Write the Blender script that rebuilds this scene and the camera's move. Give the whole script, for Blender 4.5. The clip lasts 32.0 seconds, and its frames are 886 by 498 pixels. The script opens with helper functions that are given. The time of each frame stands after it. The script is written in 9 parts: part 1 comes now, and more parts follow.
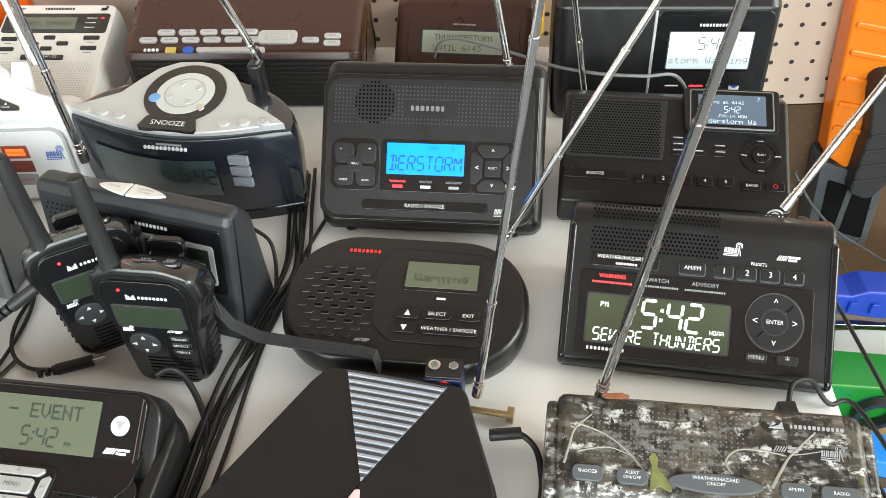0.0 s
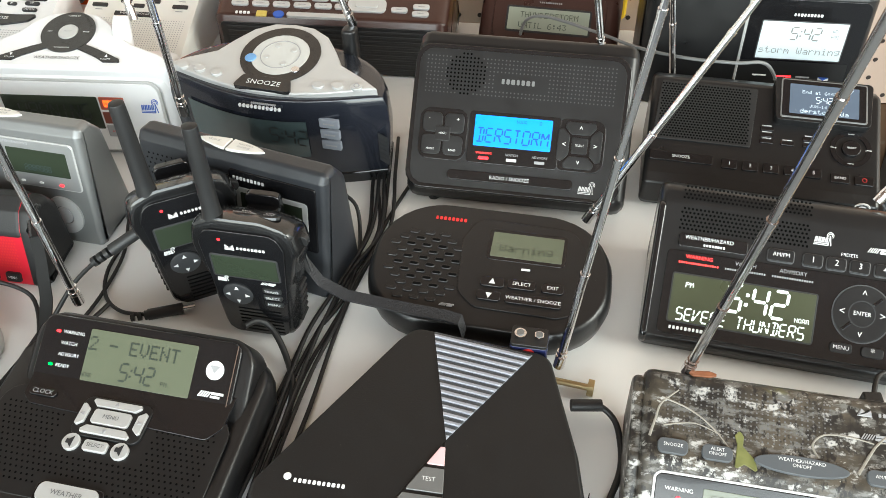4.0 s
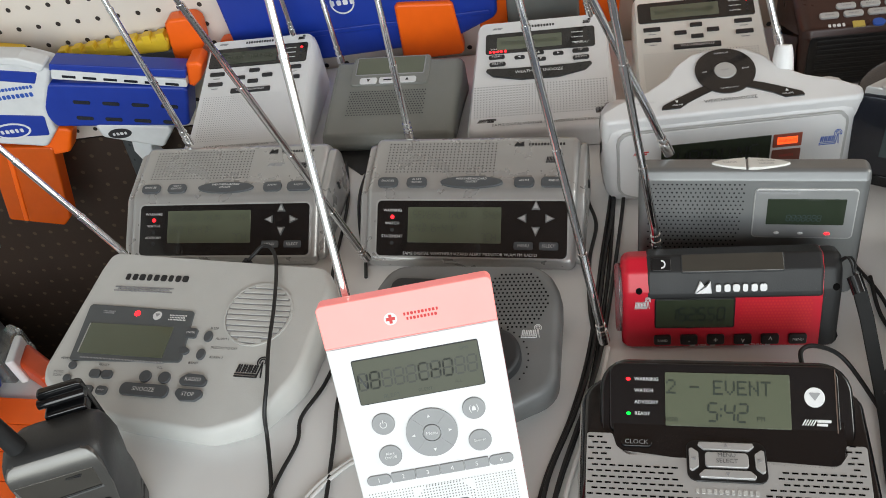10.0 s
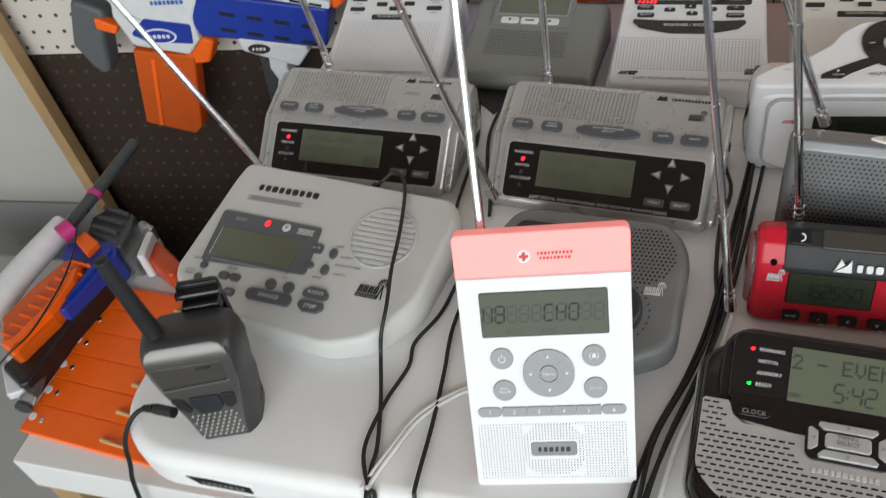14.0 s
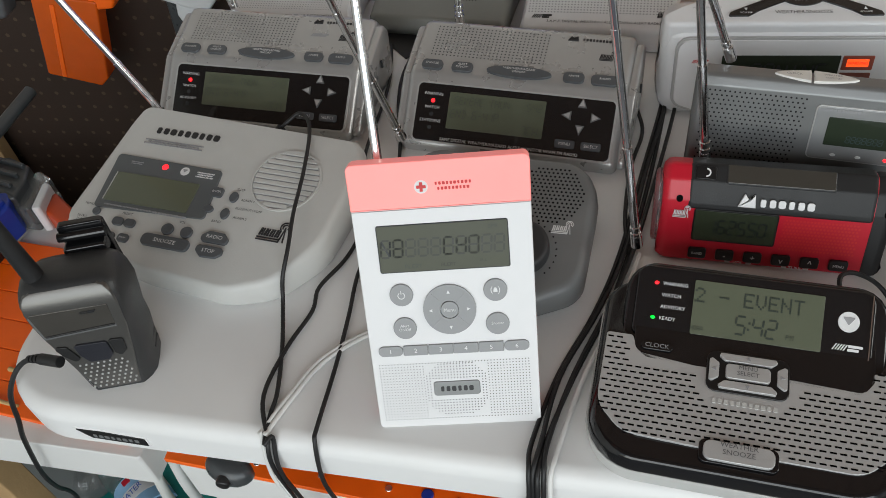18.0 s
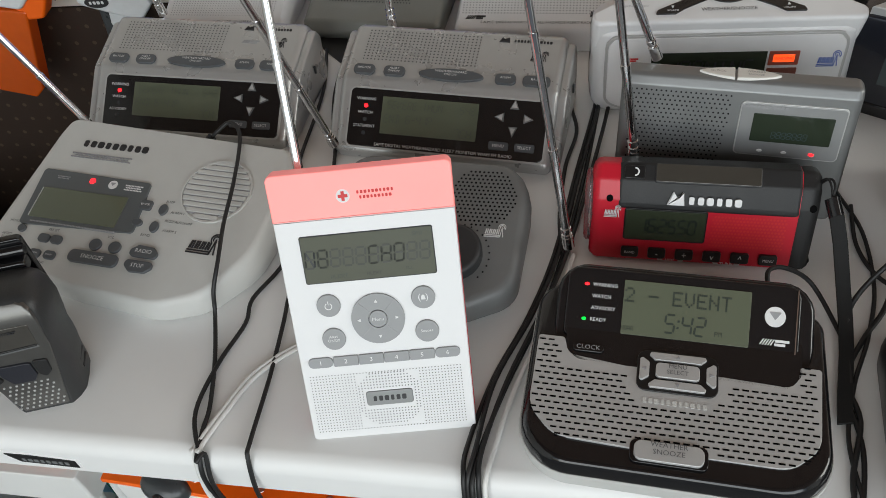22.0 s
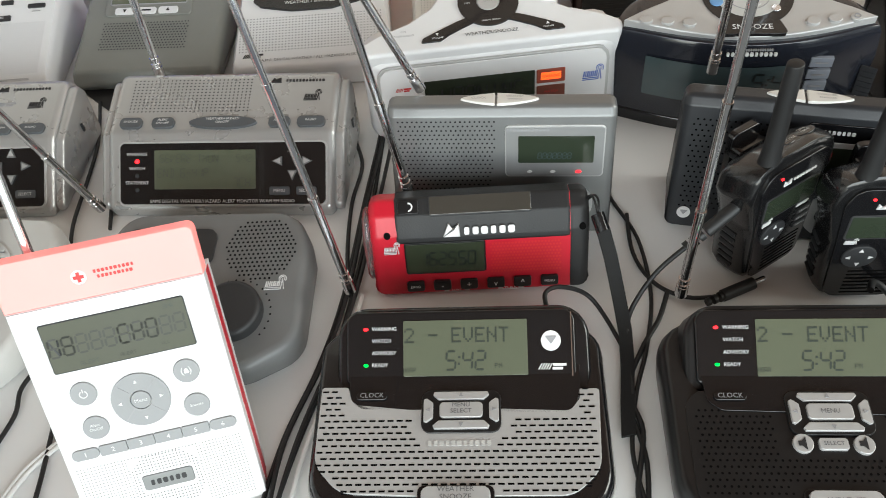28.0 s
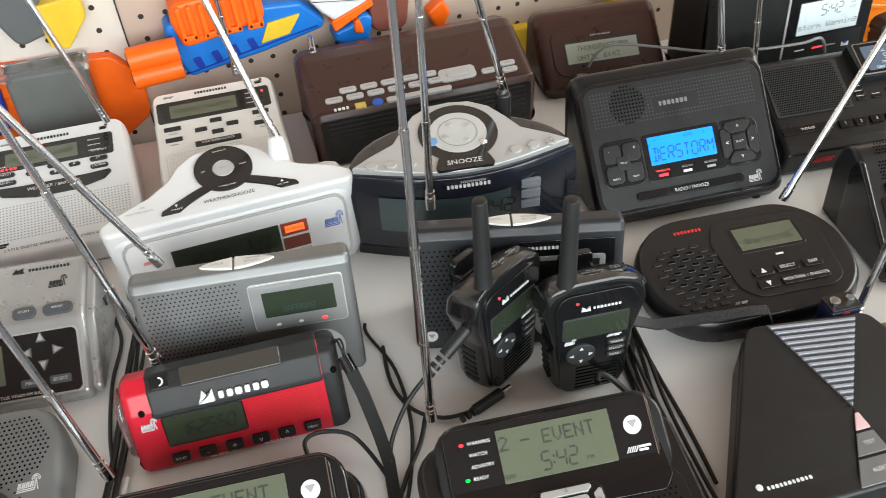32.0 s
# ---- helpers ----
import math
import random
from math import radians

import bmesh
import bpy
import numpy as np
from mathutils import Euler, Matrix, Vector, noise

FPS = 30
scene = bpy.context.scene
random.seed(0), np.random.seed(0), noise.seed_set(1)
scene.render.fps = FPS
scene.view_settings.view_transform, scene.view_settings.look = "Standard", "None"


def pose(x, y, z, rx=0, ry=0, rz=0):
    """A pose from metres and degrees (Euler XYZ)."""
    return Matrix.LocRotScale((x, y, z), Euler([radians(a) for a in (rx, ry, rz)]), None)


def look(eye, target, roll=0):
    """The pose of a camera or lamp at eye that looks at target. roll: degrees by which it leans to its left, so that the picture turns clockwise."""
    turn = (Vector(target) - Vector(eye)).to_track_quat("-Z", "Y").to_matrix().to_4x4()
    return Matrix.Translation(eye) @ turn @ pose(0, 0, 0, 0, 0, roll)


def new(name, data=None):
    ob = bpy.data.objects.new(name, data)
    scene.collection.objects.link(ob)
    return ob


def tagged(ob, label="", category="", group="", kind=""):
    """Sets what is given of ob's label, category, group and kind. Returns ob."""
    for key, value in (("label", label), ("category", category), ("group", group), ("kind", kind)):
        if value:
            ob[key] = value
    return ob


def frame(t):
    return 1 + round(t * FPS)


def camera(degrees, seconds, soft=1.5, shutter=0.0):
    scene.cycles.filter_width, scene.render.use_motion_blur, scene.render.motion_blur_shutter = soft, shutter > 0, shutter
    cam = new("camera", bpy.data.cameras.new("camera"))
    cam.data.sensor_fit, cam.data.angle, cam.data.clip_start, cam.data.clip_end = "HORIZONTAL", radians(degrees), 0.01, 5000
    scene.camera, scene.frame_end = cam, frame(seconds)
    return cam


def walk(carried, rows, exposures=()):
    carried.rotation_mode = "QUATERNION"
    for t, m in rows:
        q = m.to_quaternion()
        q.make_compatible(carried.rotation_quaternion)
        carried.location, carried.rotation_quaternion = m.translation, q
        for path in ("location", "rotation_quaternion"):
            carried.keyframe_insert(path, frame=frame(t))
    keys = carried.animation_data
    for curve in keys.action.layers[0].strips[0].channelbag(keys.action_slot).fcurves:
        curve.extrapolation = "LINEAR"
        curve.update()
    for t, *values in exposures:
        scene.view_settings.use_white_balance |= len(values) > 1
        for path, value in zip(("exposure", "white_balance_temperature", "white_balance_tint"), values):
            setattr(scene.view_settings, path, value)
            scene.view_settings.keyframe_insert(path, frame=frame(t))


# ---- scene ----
cam = camera(55.8, 32.0, 0.45, 0.45)
METRES, EYE, TILT, LEAN, TURN = 1.0, 1.236, -44.0, 2.2, 0.0
ROWS = [
    (0.0, 0.0, 0.0, 0.0, 0.0, 0.0, -0.0),
    (0.5, -0.0035, -0.0014, -0.0022, -0.01, -0.05, -0.03),
    (1.0, -0.0094, -0.0046, -0.0049, 0.14, -0.07, -0.43),
    (1.5, -0.0177, -0.0076, -0.0062, 0.44, 0.1, -1.31),
    (2.0, -0.0284, -0.0065, -0.0084, 0.84, -0.1, -2.06),
    (2.5, -0.0364, -0.0073, -0.011, 1.74, -0.64, -3.12),
    (3.0, -0.0373, -0.0096, -0.0111, 1.98, -0.83, -3.3),
    (3.5, -0.0396, -0.0097, -0.0127, 2.15, -0.94, -3.44),
    (5.5, -0.0397, -0.0108, -0.0162, 2.72, -1.18, -3.7),
    (6.0, -0.0515, -0.0151, -0.0177, 3.71, -1.74, -4.49),
    (6.5, -0.1174, -0.0242, -0.0258, 7.6, -2.19, -7.78),
    (7.0, -0.2068, -0.0262, -0.0182, 8.92, -3.01, -8.33),
    (7.5, -0.2613, -0.0471, -0.0103, 9.78, -2.18, -8.31),
    (8.0, -0.3103, -0.0451, 0.0076, 12.73, -1.04, -9.39),
    (8.5, -0.3882, -0.0036, 0.0478, 14.39, -1.26, -8.69),
    (9.0, -0.4504, 0.011, 0.0466, 11.98, -0.54, -2.15),
    (9.5, -0.5736, 0.0065, 0.0237, 6.0, -1.13, 5.51),
    (10.0, -0.6005, 0.0055, 0.0186, 5.93, -0.41, 3.92),
    (10.5, -0.5995, 0.0134, 0.0228, 5.95, 0.08, 2.56),
    (11.0, -0.5982, 0.0129, 0.0242, 6.11, 0.15, 2.26),
    (11.5, -0.5973, 0.01, 0.0227, 6.39, 0.18, 1.86),
    (12.0, -0.5983, 0.0083, 0.0209, 6.56, 0.25, 1.27),
    (12.5, -0.601, 0.003, 0.0186, 7.55, 0.17, 0.43),
    (13.0, -0.6118, 0.0015, 0.0183, 9.17, -0.17, -0.53),
    (13.5, -0.6216, -0.0009, 0.0197, 10.79, -1.0, -1.5),
    (14.0, -0.6287, -0.0007, 0.0108, 12.38, -3.82, -2.8),
    (14.5, -0.641, -0.0027, -0.0166, 13.16, -4.68, -5.21),
    (16.5, -0.6382, 0.0068, -0.0239, 13.05, -4.84, -6.42),
    (17.0, -0.6276, 0.0114, -0.0233, 11.61, -4.95, -5.64),
    (17.5, -0.6113, 0.019, -0.0172, 9.07, -5.16, -3.4),
    (18.0, -0.6049, 0.0218, -0.0162, 8.23, -5.27, -2.65),
    (18.5, -0.5993, 0.0238, -0.0161, 7.9, -5.27, -2.38),
    (19.0, -0.5921, 0.0228, -0.0154, 7.32, -5.26, -1.99),
    (19.5, -0.5851, 0.0252, -0.0147, 6.47, -5.27, -1.45),
    (20.0, -0.5814, 0.0272, -0.0136, 5.88, -5.26, -1.01),
    (20.5, -0.5807, 0.027, -0.0136, 5.87, -5.26, -1.0),
    (21.0, -0.581, 0.0276, -0.0136, 5.87, -5.27, -1.0),
    (21.5, -0.5806, 0.0269, -0.0121, 5.85, -5.26, -1.0),
    (22.0, -0.5805, 0.0303, -0.0105, 5.85, -5.28, -1.0),
    (22.5, -0.579, 0.0344, -0.0073, 5.82, -5.28, -0.99),
    (23.0, -0.577, 0.0352, -0.0045, 5.8, -5.31, -0.97),
    (23.5, -0.5755, 0.0348, -0.0047, 5.79, -5.28, -0.98),
    (24.0, -0.5707, 0.035, -0.0023, 5.74, -5.33, -0.96),
    (24.5, -0.5673, 0.0359, -0.0019, 5.63, -5.33, -0.91),
    (25.0, -0.5595, 0.0373, 0.001, 4.46, -5.24, 0.1),
    (25.5, -0.551, 0.0461, 0.0036, 2.97, -5.25, 1.23),
    (26.0, -0.5398, 0.0466, 0.0063, 1.78, -5.26, 2.2),
    (26.5, -0.5293, 0.0466, 0.0069, 0.38, -5.28, 3.26),
    (28.5, -0.5039, 0.0525, 0.0134, -4.19, -4.89, 5.74),
    (29.0, -0.495, 0.055, 0.014, -5.83, -4.87, 6.81),
    (29.5, -0.4816, 0.0516, 0.0139, -7.67, -4.7, 8.37),
    (30.0, -0.4759, 0.0389, 0.0158, -8.36, -3.99, 9.1),
    (30.5, -0.4686, 0.0189, 0.0248, -9.34, -1.7, 10.32),
    (31.0, -0.4554, 0.0111, 0.028, -11.54, 0.75, 12.39),
    (31.5, -0.4487, 0.0092, 0.0272, -12.75, 1.15, 13.35),
    (32.0, -0.4426, 0.0085, 0.0243, -14.19, 0.94, 14.16),
]
walk(cam, [(t, pose(0, 0, EYE, TILT, LEAN, TURN) @ pose(METRES * x, METRES * y, METRES * z, 90 + pitch, roll, yaw)) for t, x, y, z, yaw, pitch, roll in ROWS],
     [(0, 1.1, 6500, 0), (6, 1.1, 6500, 0), (7, 0.94, 6500, 1), (8, 0.25, 6500, 4), (9, 0.12, 6500, 4), (13, 0.06, 6500, 6), (14, 0.02, 6500, 6), (16.5, -0.32, 6500, 6), (19, -0.33, 6500, 5), (24, -0.18, 6500, 5), (26.5, 0.12, 6500, 5), (29, 0.65, 6500, 1), (30, 0.71, 6500, 2), (32, 0.74, 6500, 3)])

# ---- world and light ----
world = bpy.data.worlds.new("sky")
scene.world = world
world.use_nodes = True
wn = world.node_tree
sky = wn.nodes.new("ShaderNodeTexSky")
sky.sky_type, sky.sun_disc, sky.sun_elevation, sky.sun_rotation = "NISHITA", False, radians(40), radians(200)
wn.links.new(sky.outputs[0], wn.nodes["Background"].inputs[0])
wn.nodes["Background"].inputs[1].default_value = 0.12
TABLE = 0.74


def lamp(name, m, w, h, power, colour):
    d = bpy.data.lights.new(name, "AREA")
    d.shape, d.size, d.size_y, d.energy, d.color = "RECTANGLE", w, h, power, colour
    ob = new(name, d)
    ob.matrix_world = m
    return ob


# daylight of the wide garage door behind the walker
lamp("door_daylight", look((-0.2, -1.86, 1.5), (-0.4, 0.9, 0.8)), 3.6, 1.7, 66, (0.94, 0.965, 0.99))
# warm fill from the right, added as if from an unseen side window
lamp("side_fill", look((2.1, 0.1, 1.75), (0.0, 0.6, 0.74)), 1.1, 1.0, 25, (1.0, 0.965, 0.915))

# ---- materials ----
MATS = {}


def material(name, colour, rough=0.5, metal=0.0, vary=0.12, scale=60.0, bump=0.02, fine=900.0, dust=0.0, coat=0.0, emit=0.0, alpha=1.0, trans=0.0):
    """A procedural surface: two scales of tone, worn gloss, fine grain and, where asked, dust specks."""
    if name in MATS:
        return MATS[name]
    m = bpy.data.materials.new(name)
    m.use_nodes = True
    t = m.node_tree
    n, l = t.nodes, t.links
    b = n["Principled BSDF"]
    co = n.new("ShaderNodeTexCoord")
    big = n.new("ShaderNodeTexNoise")
    big.inputs["Scale"].default_value, big.inputs["Detail"].default_value = scale, 4
    small = n.new("ShaderNodeTexNoise")
    small.inputs["Scale"].default_value, small.inputs["Detail"].default_value = fine, 2
    for k in (big, small):
        l.new(co.outputs["Object"], k.inputs["Vector"])
    ramp = n.new("ShaderNodeMix")
    ramp.data_type = "RGBA"
    lo = tuple(c * (1 - vary) for c in colour[:3]) + (1,)
    hi = tuple(min(1, c * (1 + vary)) for c in colour[:3]) + (1,)
    ramp.inputs[6].default_value, ramp.inputs[7].default_value = lo, hi
    l.new(big.outputs["Fac"], ramp.inputs[0])
    out = ramp.outputs[2]
    if dust:
        sp = n.new("ShaderNodeTexNoise")
        sp.inputs["Scale"].default_value, sp.inputs["Detail"].default_value = 620, 3
        l.new(co.outputs["Object"], sp.inputs["Vector"])
        cut = n.new("ShaderNodeMapRange")
        cut.inputs[1].default_value, cut.inputs[2].default_value = 0.74, 0.8
        cut.inputs[3].default_value, cut.inputs[4].default_value = 0, dust
        l.new(sp.outputs["Fac"], cut.inputs[0])
        mx = n.new("ShaderNodeMix")
        mx.data_type = "RGBA"
        mx.inputs[7].default_value = (0.45, 0.42, 0.38, 1)
        l.new(cut.outputs[0], mx.inputs[0])
        l.new(out, mx.inputs[6])
        out = mx.outputs[2]
    l.new(out, b.inputs["Base Color"])
    rr = n.new("ShaderNodeMapRange")
    rr.inputs[3].default_value, rr.inputs[4].default_value = max(0.03, rough - 0.08), min(1, rough + 0.08)
    l.new(big.outputs["Fac"], rr.inputs[0])
    l.new(rr.outputs[0], b.inputs["Roughness"])
    b.inputs["Metallic"].default_value = metal
    b.inputs["Coat Weight"].default_value = coat
    b.inputs["Transmission Weight"].default_value = trans
    b.inputs["Alpha"].default_value = alpha
    if emit:
        b.inputs["Emission Color"].default_value = (*colour[:3], 1)
        b.inputs["Emission Strength"].default_value = emit
    if bump:
        bp = n.new("ShaderNodeBump")
        bp.inputs["Strength"].default_value, bp.inputs["Distance"].default_value = bump * 5, 0.0006
        l.new(small.outputs["Fac"], bp.inputs["Height"])
        l.new(bp.outputs[0], b.inputs["Normal"])
    MATS[name] = m
    return m


BLACK = material("black_plastic", (0.011, 0.011, 0.0115), 0.31, dust=0.19, bump=0.012, fine=2200)
BLACK_MATT = material("black_matt_plastic", (0.014, 0.014, 0.0145), 0.55, dust=0.17, bump=0.05)
GLOSS = material("black_gloss_plastic", (0.008, 0.008, 0.009), 0.16, dust=0.17, bump=0, coat=0.3)
CHARCOAL = material("charcoal_plastic", (0.03, 0.031, 0.033), 0.5, dust=0.11, bump=0.04)
SLATE = material("slate_plastic", (0.025, 0.027, 0.031), 0.37, dust=0.11, bump=0.03)
NAVY = material("navy_gloss_plastic", (0.014, 0.016, 0.023), 0.2, dust=0.11, bump=0.0, coat=0.4)
BROWNBLACK = material("warm_black_plastic", (0.046, 0.019, 0.0145), 0.3, dust=0.22, bump=0.03)
SILVER = material("silver_paint", (0.52, 0.52, 0.515), 0.36, 0.3, vary=0.05, bump=0.02)
WEDGESILVER = material("wedge_silver_paint", (0.46, 0.46, 0.455), 0.29, 0.5, vary=0.05, bump=0.02)
GREYSIL = material("grey_silver_paint", (0.22, 0.225, 0.225), 0.38, 0.5, vary=0.06, bump=0.02)
WARMGREY = material("pale_grey_plastic", (0.55, 0.55, 0.53), 0.45, vary=0.05, bump=0.03)
MIDGREY = material("mid_grey_plastic", (0.19, 0.195, 0.195), 0.45, 0.1, vary=0.06, bump=0.03)
BLUEGREY = material("pale_blue_grey_key", (0.24, 0.26, 0.3), 0.35, vary=0.06, bump=0.02)
BUTTON = material("blue_grey_button", (0.085, 0.092, 0.1), 0.4, vary=0.06, bump=0.02)
TOYDARK = material("dark_toy_plastic", (0.05, 0.055, 0.058), 0.3, bump=0.02)
REDORANGE = material("red_orange_plastic", (0.5, 0.06, 0.01), 0.35, bump=0.02)
GUNMETAL = material("gunmetal_paint", (0.15, 0.146, 0.138), 0.32, 0.7, vary=0.08, bump=0.02)
OLIVEGREY = material("olive_grey_plastic", (0.23, 0.235, 0.215), 0.45, 0.15, vary=0.06, bump=0.03)
WHITE = material("white_plastic", (0.75, 0.75, 0.755), 0.35, vary=0.03, bump=0.015)
IVORY = material("ivory_plastic", (0.76, 0.75, 0.71), 0.4, vary=0.04, bump=0.02)
TABLETOP = material("table_plastic", (0.80, 0.80, 0.79), 0.42, vary=0.05, scale=14, bump=0.015, fine=700)
RED = material("red_plastic", (0.55, 0.012, 0.03), 0.35, vary=0.08, bump=0.02)
REDMARK = material("red_print", (0.6, 0.03, 0.03), 0.5, bump=0)
WHITEMARK = material("white_print", (0.75, 0.75, 0.75), 0.5, bump=0)
GREYMARK = material("grey_print", (0.32, 0.32, 0.33), 0.5, bump=0)
BLACKMARK = material("black_print", (0.02, 0.02, 0.022), 0.5, bump=0)
BLUEMARK = material("blue_print", (0.03, 0.1, 0.45), 0.4, bump=0)
YELLOWMARK = material("yellow_print", (0.6, 0.45, 0.1), 0.4, bump=0)
HOLE = material("grille_hole", (0.006, 0.006, 0.006), 0.8, bump=0)
HOLEGREY = material("grille_hole_grey", (0.2, 0.2, 0.2), 0.8, bump=0)
CHROME = material("chrome", (0.75, 0.75, 0.76), 0.12, 1.0, vary=0.04, bump=0)
BRASS = material("brass", (0.42, 0.33, 0.18), 0.42, 1.0, bump=0.01)
RUBBER = material("black_rubber", (0.013, 0.013, 0.0135), 0.48, bump=0.04)
WHITECORD = material("white_cord", (0.72, 0.72, 0.7), 0.45, bump=0.01)
LCD = material("lcd_green_grey", (0.112, 0.126, 0.086), 0.18, vary=0.05, scale=25, bump=0, coat=0.5)
LCDLIGHT = material("lcd_pale", (0.33, 0.36, 0.29), 0.18, vary=0.05, scale=25, bump=0, coat=0.5)
LCDDARK = material("lcd_dark", (0.03, 0.04, 0.026), 0.12, vary=0.1, scale=25, bump=0, coat=0.5)
LCDNAVY = material("lcd_navy", (0.05, 0.072, 0.076), 0.12, bump=0, coat=0.5)
LCDINK = material("lcd_ink", (0.035, 0.045, 0.035), 0.4, bump=0)
LCDFAINT = material("lcd_faint_ink", (0.058, 0.066, 0.046), 0.4, bump=0)
LCDTEAL = material("lcd_teal_ink", (0.006, 0.009, 0.01), 0.4, bump=0)
LCDFADE = material("lcd_faded_segments", (0.026, 0.028, 0.018), 0.4, bump=0)
BLUEGLOW = material("blue_backlight", (0.005, 0.2, 0.9), 0.3, vary=0.2, scale=16, bump=0, emit=0.62)
DEEPBLUE = material("deep_blue_ink", (0.0, 0.06, 0.55), 0.4, bump=0, emit=0.25)
WHITEGLOW = material("white_backlight", (0.5, 0.57, 0.6), 0.3, vary=0.03, bump=0, emit=0.22)
GREYGLOW = material("grey_backlight", (0.07, 0.09, 0.125), 0.25, vary=0.1, bump=0, emit=0.35)
DIMGLOW = material("dim_digit", (0.5, 0.6, 0.7), 0.3, bump=0, emit=0.35)
PALEGLOW = material("pale_digit", (0.85, 0.95, 0.9), 0.3, bump=0, emit=1.0)
OLIVEGLOW = material("olive_backlight", (0.05, 0.056, 0.03), 0.3, vary=0.3, scale=20, bump=0, emit=0.12)
LEDRED = material("red_led", (1.0, 0.008, 0.014), 0.3, bump=0, emit=5.0)
REDLIT = material("red_lit_print", (1.0, 0.06, 0.06), 0.3, bump=0, emit=0.8)
SOLAR = material("solar_cell", (0.05, 0.047, 0.04), 0.12, bump=0, coat=1.0)
LEDORANGE = material("orange_lit_button", (1.0, 0.085, 0.015), 0.3, bump=0, emit=1.4)
LEDGREEN = material("green_led", (0.015, 1.0, 0.06), 0.3, bump=0, emit=1.6)
PINKGLOW = material("pink_lit_cap", (1.0, 0.27, 0.25), 0.35, vary=0.18, scale=22, bump=0, emit=0.5)
KEYGREY = material("grey_key_plastic", (0.3, 0.305, 0.31), 0.5, vary=0.04, bump=0.015)
PANELDARK = material("blue_grey_panel", (0.1, 0.11, 0.115), 0.4, vary=0.06, bump=0.02)
ORANGE = material("orange_plastic", (0.95, 0.135, 0.004), 0.38, vary=0.08, bump=0.02)
AMBERCLEAR = material("clear_amber_plastic", (0.92, 0.23, 0.014), 0.22, vary=0.15, scale=14, bump=0, trans=0.35)
DOTDIM = material("dim_grey_dot", (0.065, 0.065, 0.068), 0.45, bump=0)
DOTGREY = material("dark_grey_dot", (0.14, 0.14, 0.145), 0.5, bump=0)
ORANGECLEAR = material("clear_orange_plastic", (0.9, 0.15, 0.01), 0.2, vary=0.1, bump=0, trans=0.4)
YELLOW = material("yellow_plastic", (0.75, 0.5, 0.03), 0.4, bump=0.02)
BLUE = material("blue_plastic", (0.01, 0.038, 0.32), 0.35, bump=0.02)
PALEBLUE = material("pale_blue_button", (0.16, 0.34, 0.62), 0.35, bump=0.02)
SKYBLUE = material("bright_blue_plastic", (0.012, 0.17, 0.6), 0.35, bump=0.02)
GREEN = material("green_plastic", (0.014, 0.16, 0.018), 0.35, bump=0.02)
TOYGREY = material("grey_toy_plastic", (0.1, 0.105, 0.11), 0.5, bump=0.03)
TOYWHITE = material("white_toy_plastic", (0.68, 0.69, 0.7), 0.4, bump=0.02)
MAROON = material("maroon_plastic", (0.2, 0.06, 0.04), 0.45, bump=0.02)
GLASS = material("clear_plastic", (0.9, 0.92, 0.92), 0.08, bump=0, vary=0.02, trans=0.92)
SMOKE = material("smoky_plastic", (0.2, 0.21, 0.2), 0.15, bump=0, trans=0.35)


for m in (HOLE, HOLEGREY):
    m.node_tree.nodes["Principled BSDF"].inputs["Specular IOR Level"].default_value = 0.0


# ---- mesh tools ----
def crisp_normals(me, limit=50.0):
    """Smooth rounded edges and flat faces: corner normals weighted by the size of the faces."""
    for p in me.polygons:
        p.use_smooth = True
    polys = me.polygons
    nrm = [p.normal.copy() for p in polys]
    area = [p.area for p in polys]
    near = {}
    for p in polys:
        for v in p.vertices:
            near.setdefault(v, []).append(p.index)
    c = math.cos(radians(limit))
    out = []
    for p in polys:
        n0 = nrm[p.index]
        for v in p.vertices:
            s = Vector((0, 0, 0))
            for q in near[v]:
                if nrm[q].dot(n0) > c:
                    s += nrm[q] * area[q]
            out.append(s.normalized() if s.length > 1e-14 else n0)
    me.normals_split_custom_set(out)


def part(name, bm, mat, parent=None, label=""):
    me = bpy.data.meshes.new(name)
    bmesh.ops.recalc_face_normals(bm, faces=bm.faces)
    bm.to_mesh(me)
    bm.free()
    crisp_normals(me)
    me.materials.append(mat)
    ob = new(name, me)
    ob.parent = parent
    if label:
        ob["label"] = label
    return ob


def thing(name, label, category, x, y, yaw=0.0, z=TABLE, group=""):
    ob = new(name)
    ob.empty_display_size = 0.03
    ob.matrix_world = pose(x, y, z, 0, 0, yaw)
    return tagged(ob, label, category, group)


def fillet(pts, r, n=4):
    """A closed outline with its corners rounded; r: one radius, or one for each corner."""
    out = []
    k = len(pts)
    rs = r if isinstance(r, (list, tuple)) else [r] * k
    for i in range(k):
        p, a, b = Vector(pts[i]), Vector(pts[i - 1]), Vector(pts[(i + 1) % k])
        u, v = (a - p), (b - p)
        lim = min(u.length, v.length) * 0.49
        u.normalize(), v.normalize()
        ang = u.angle(v)
        if rs[i] <= 0 or ang > 3.1:
            out.append(p)
            continue
        d = min(rs[i] / math.tan(ang / 2), lim)
        rad = d * math.tan(ang / 2)
        c = p + (u + v).normalized() * (rad / math.sin(ang / 2))
        s, e = p + u * d - c, p + v * d - c
        for j in range(n + 1):
            w = s.lerp(e, j / n)
            if w.length > 1e-9:
                out.append(c + w.normalized() * rad)
    return out


def rrect(w, h, r, n=4, cx=0.0, cy=0.0):
    x, y = w / 2, h / 2
    return [(p[0] + cx, p[1] + cy) for p in fillet([(-x, -y), (x, -y), (x, y), (-x, y)], r, n)]


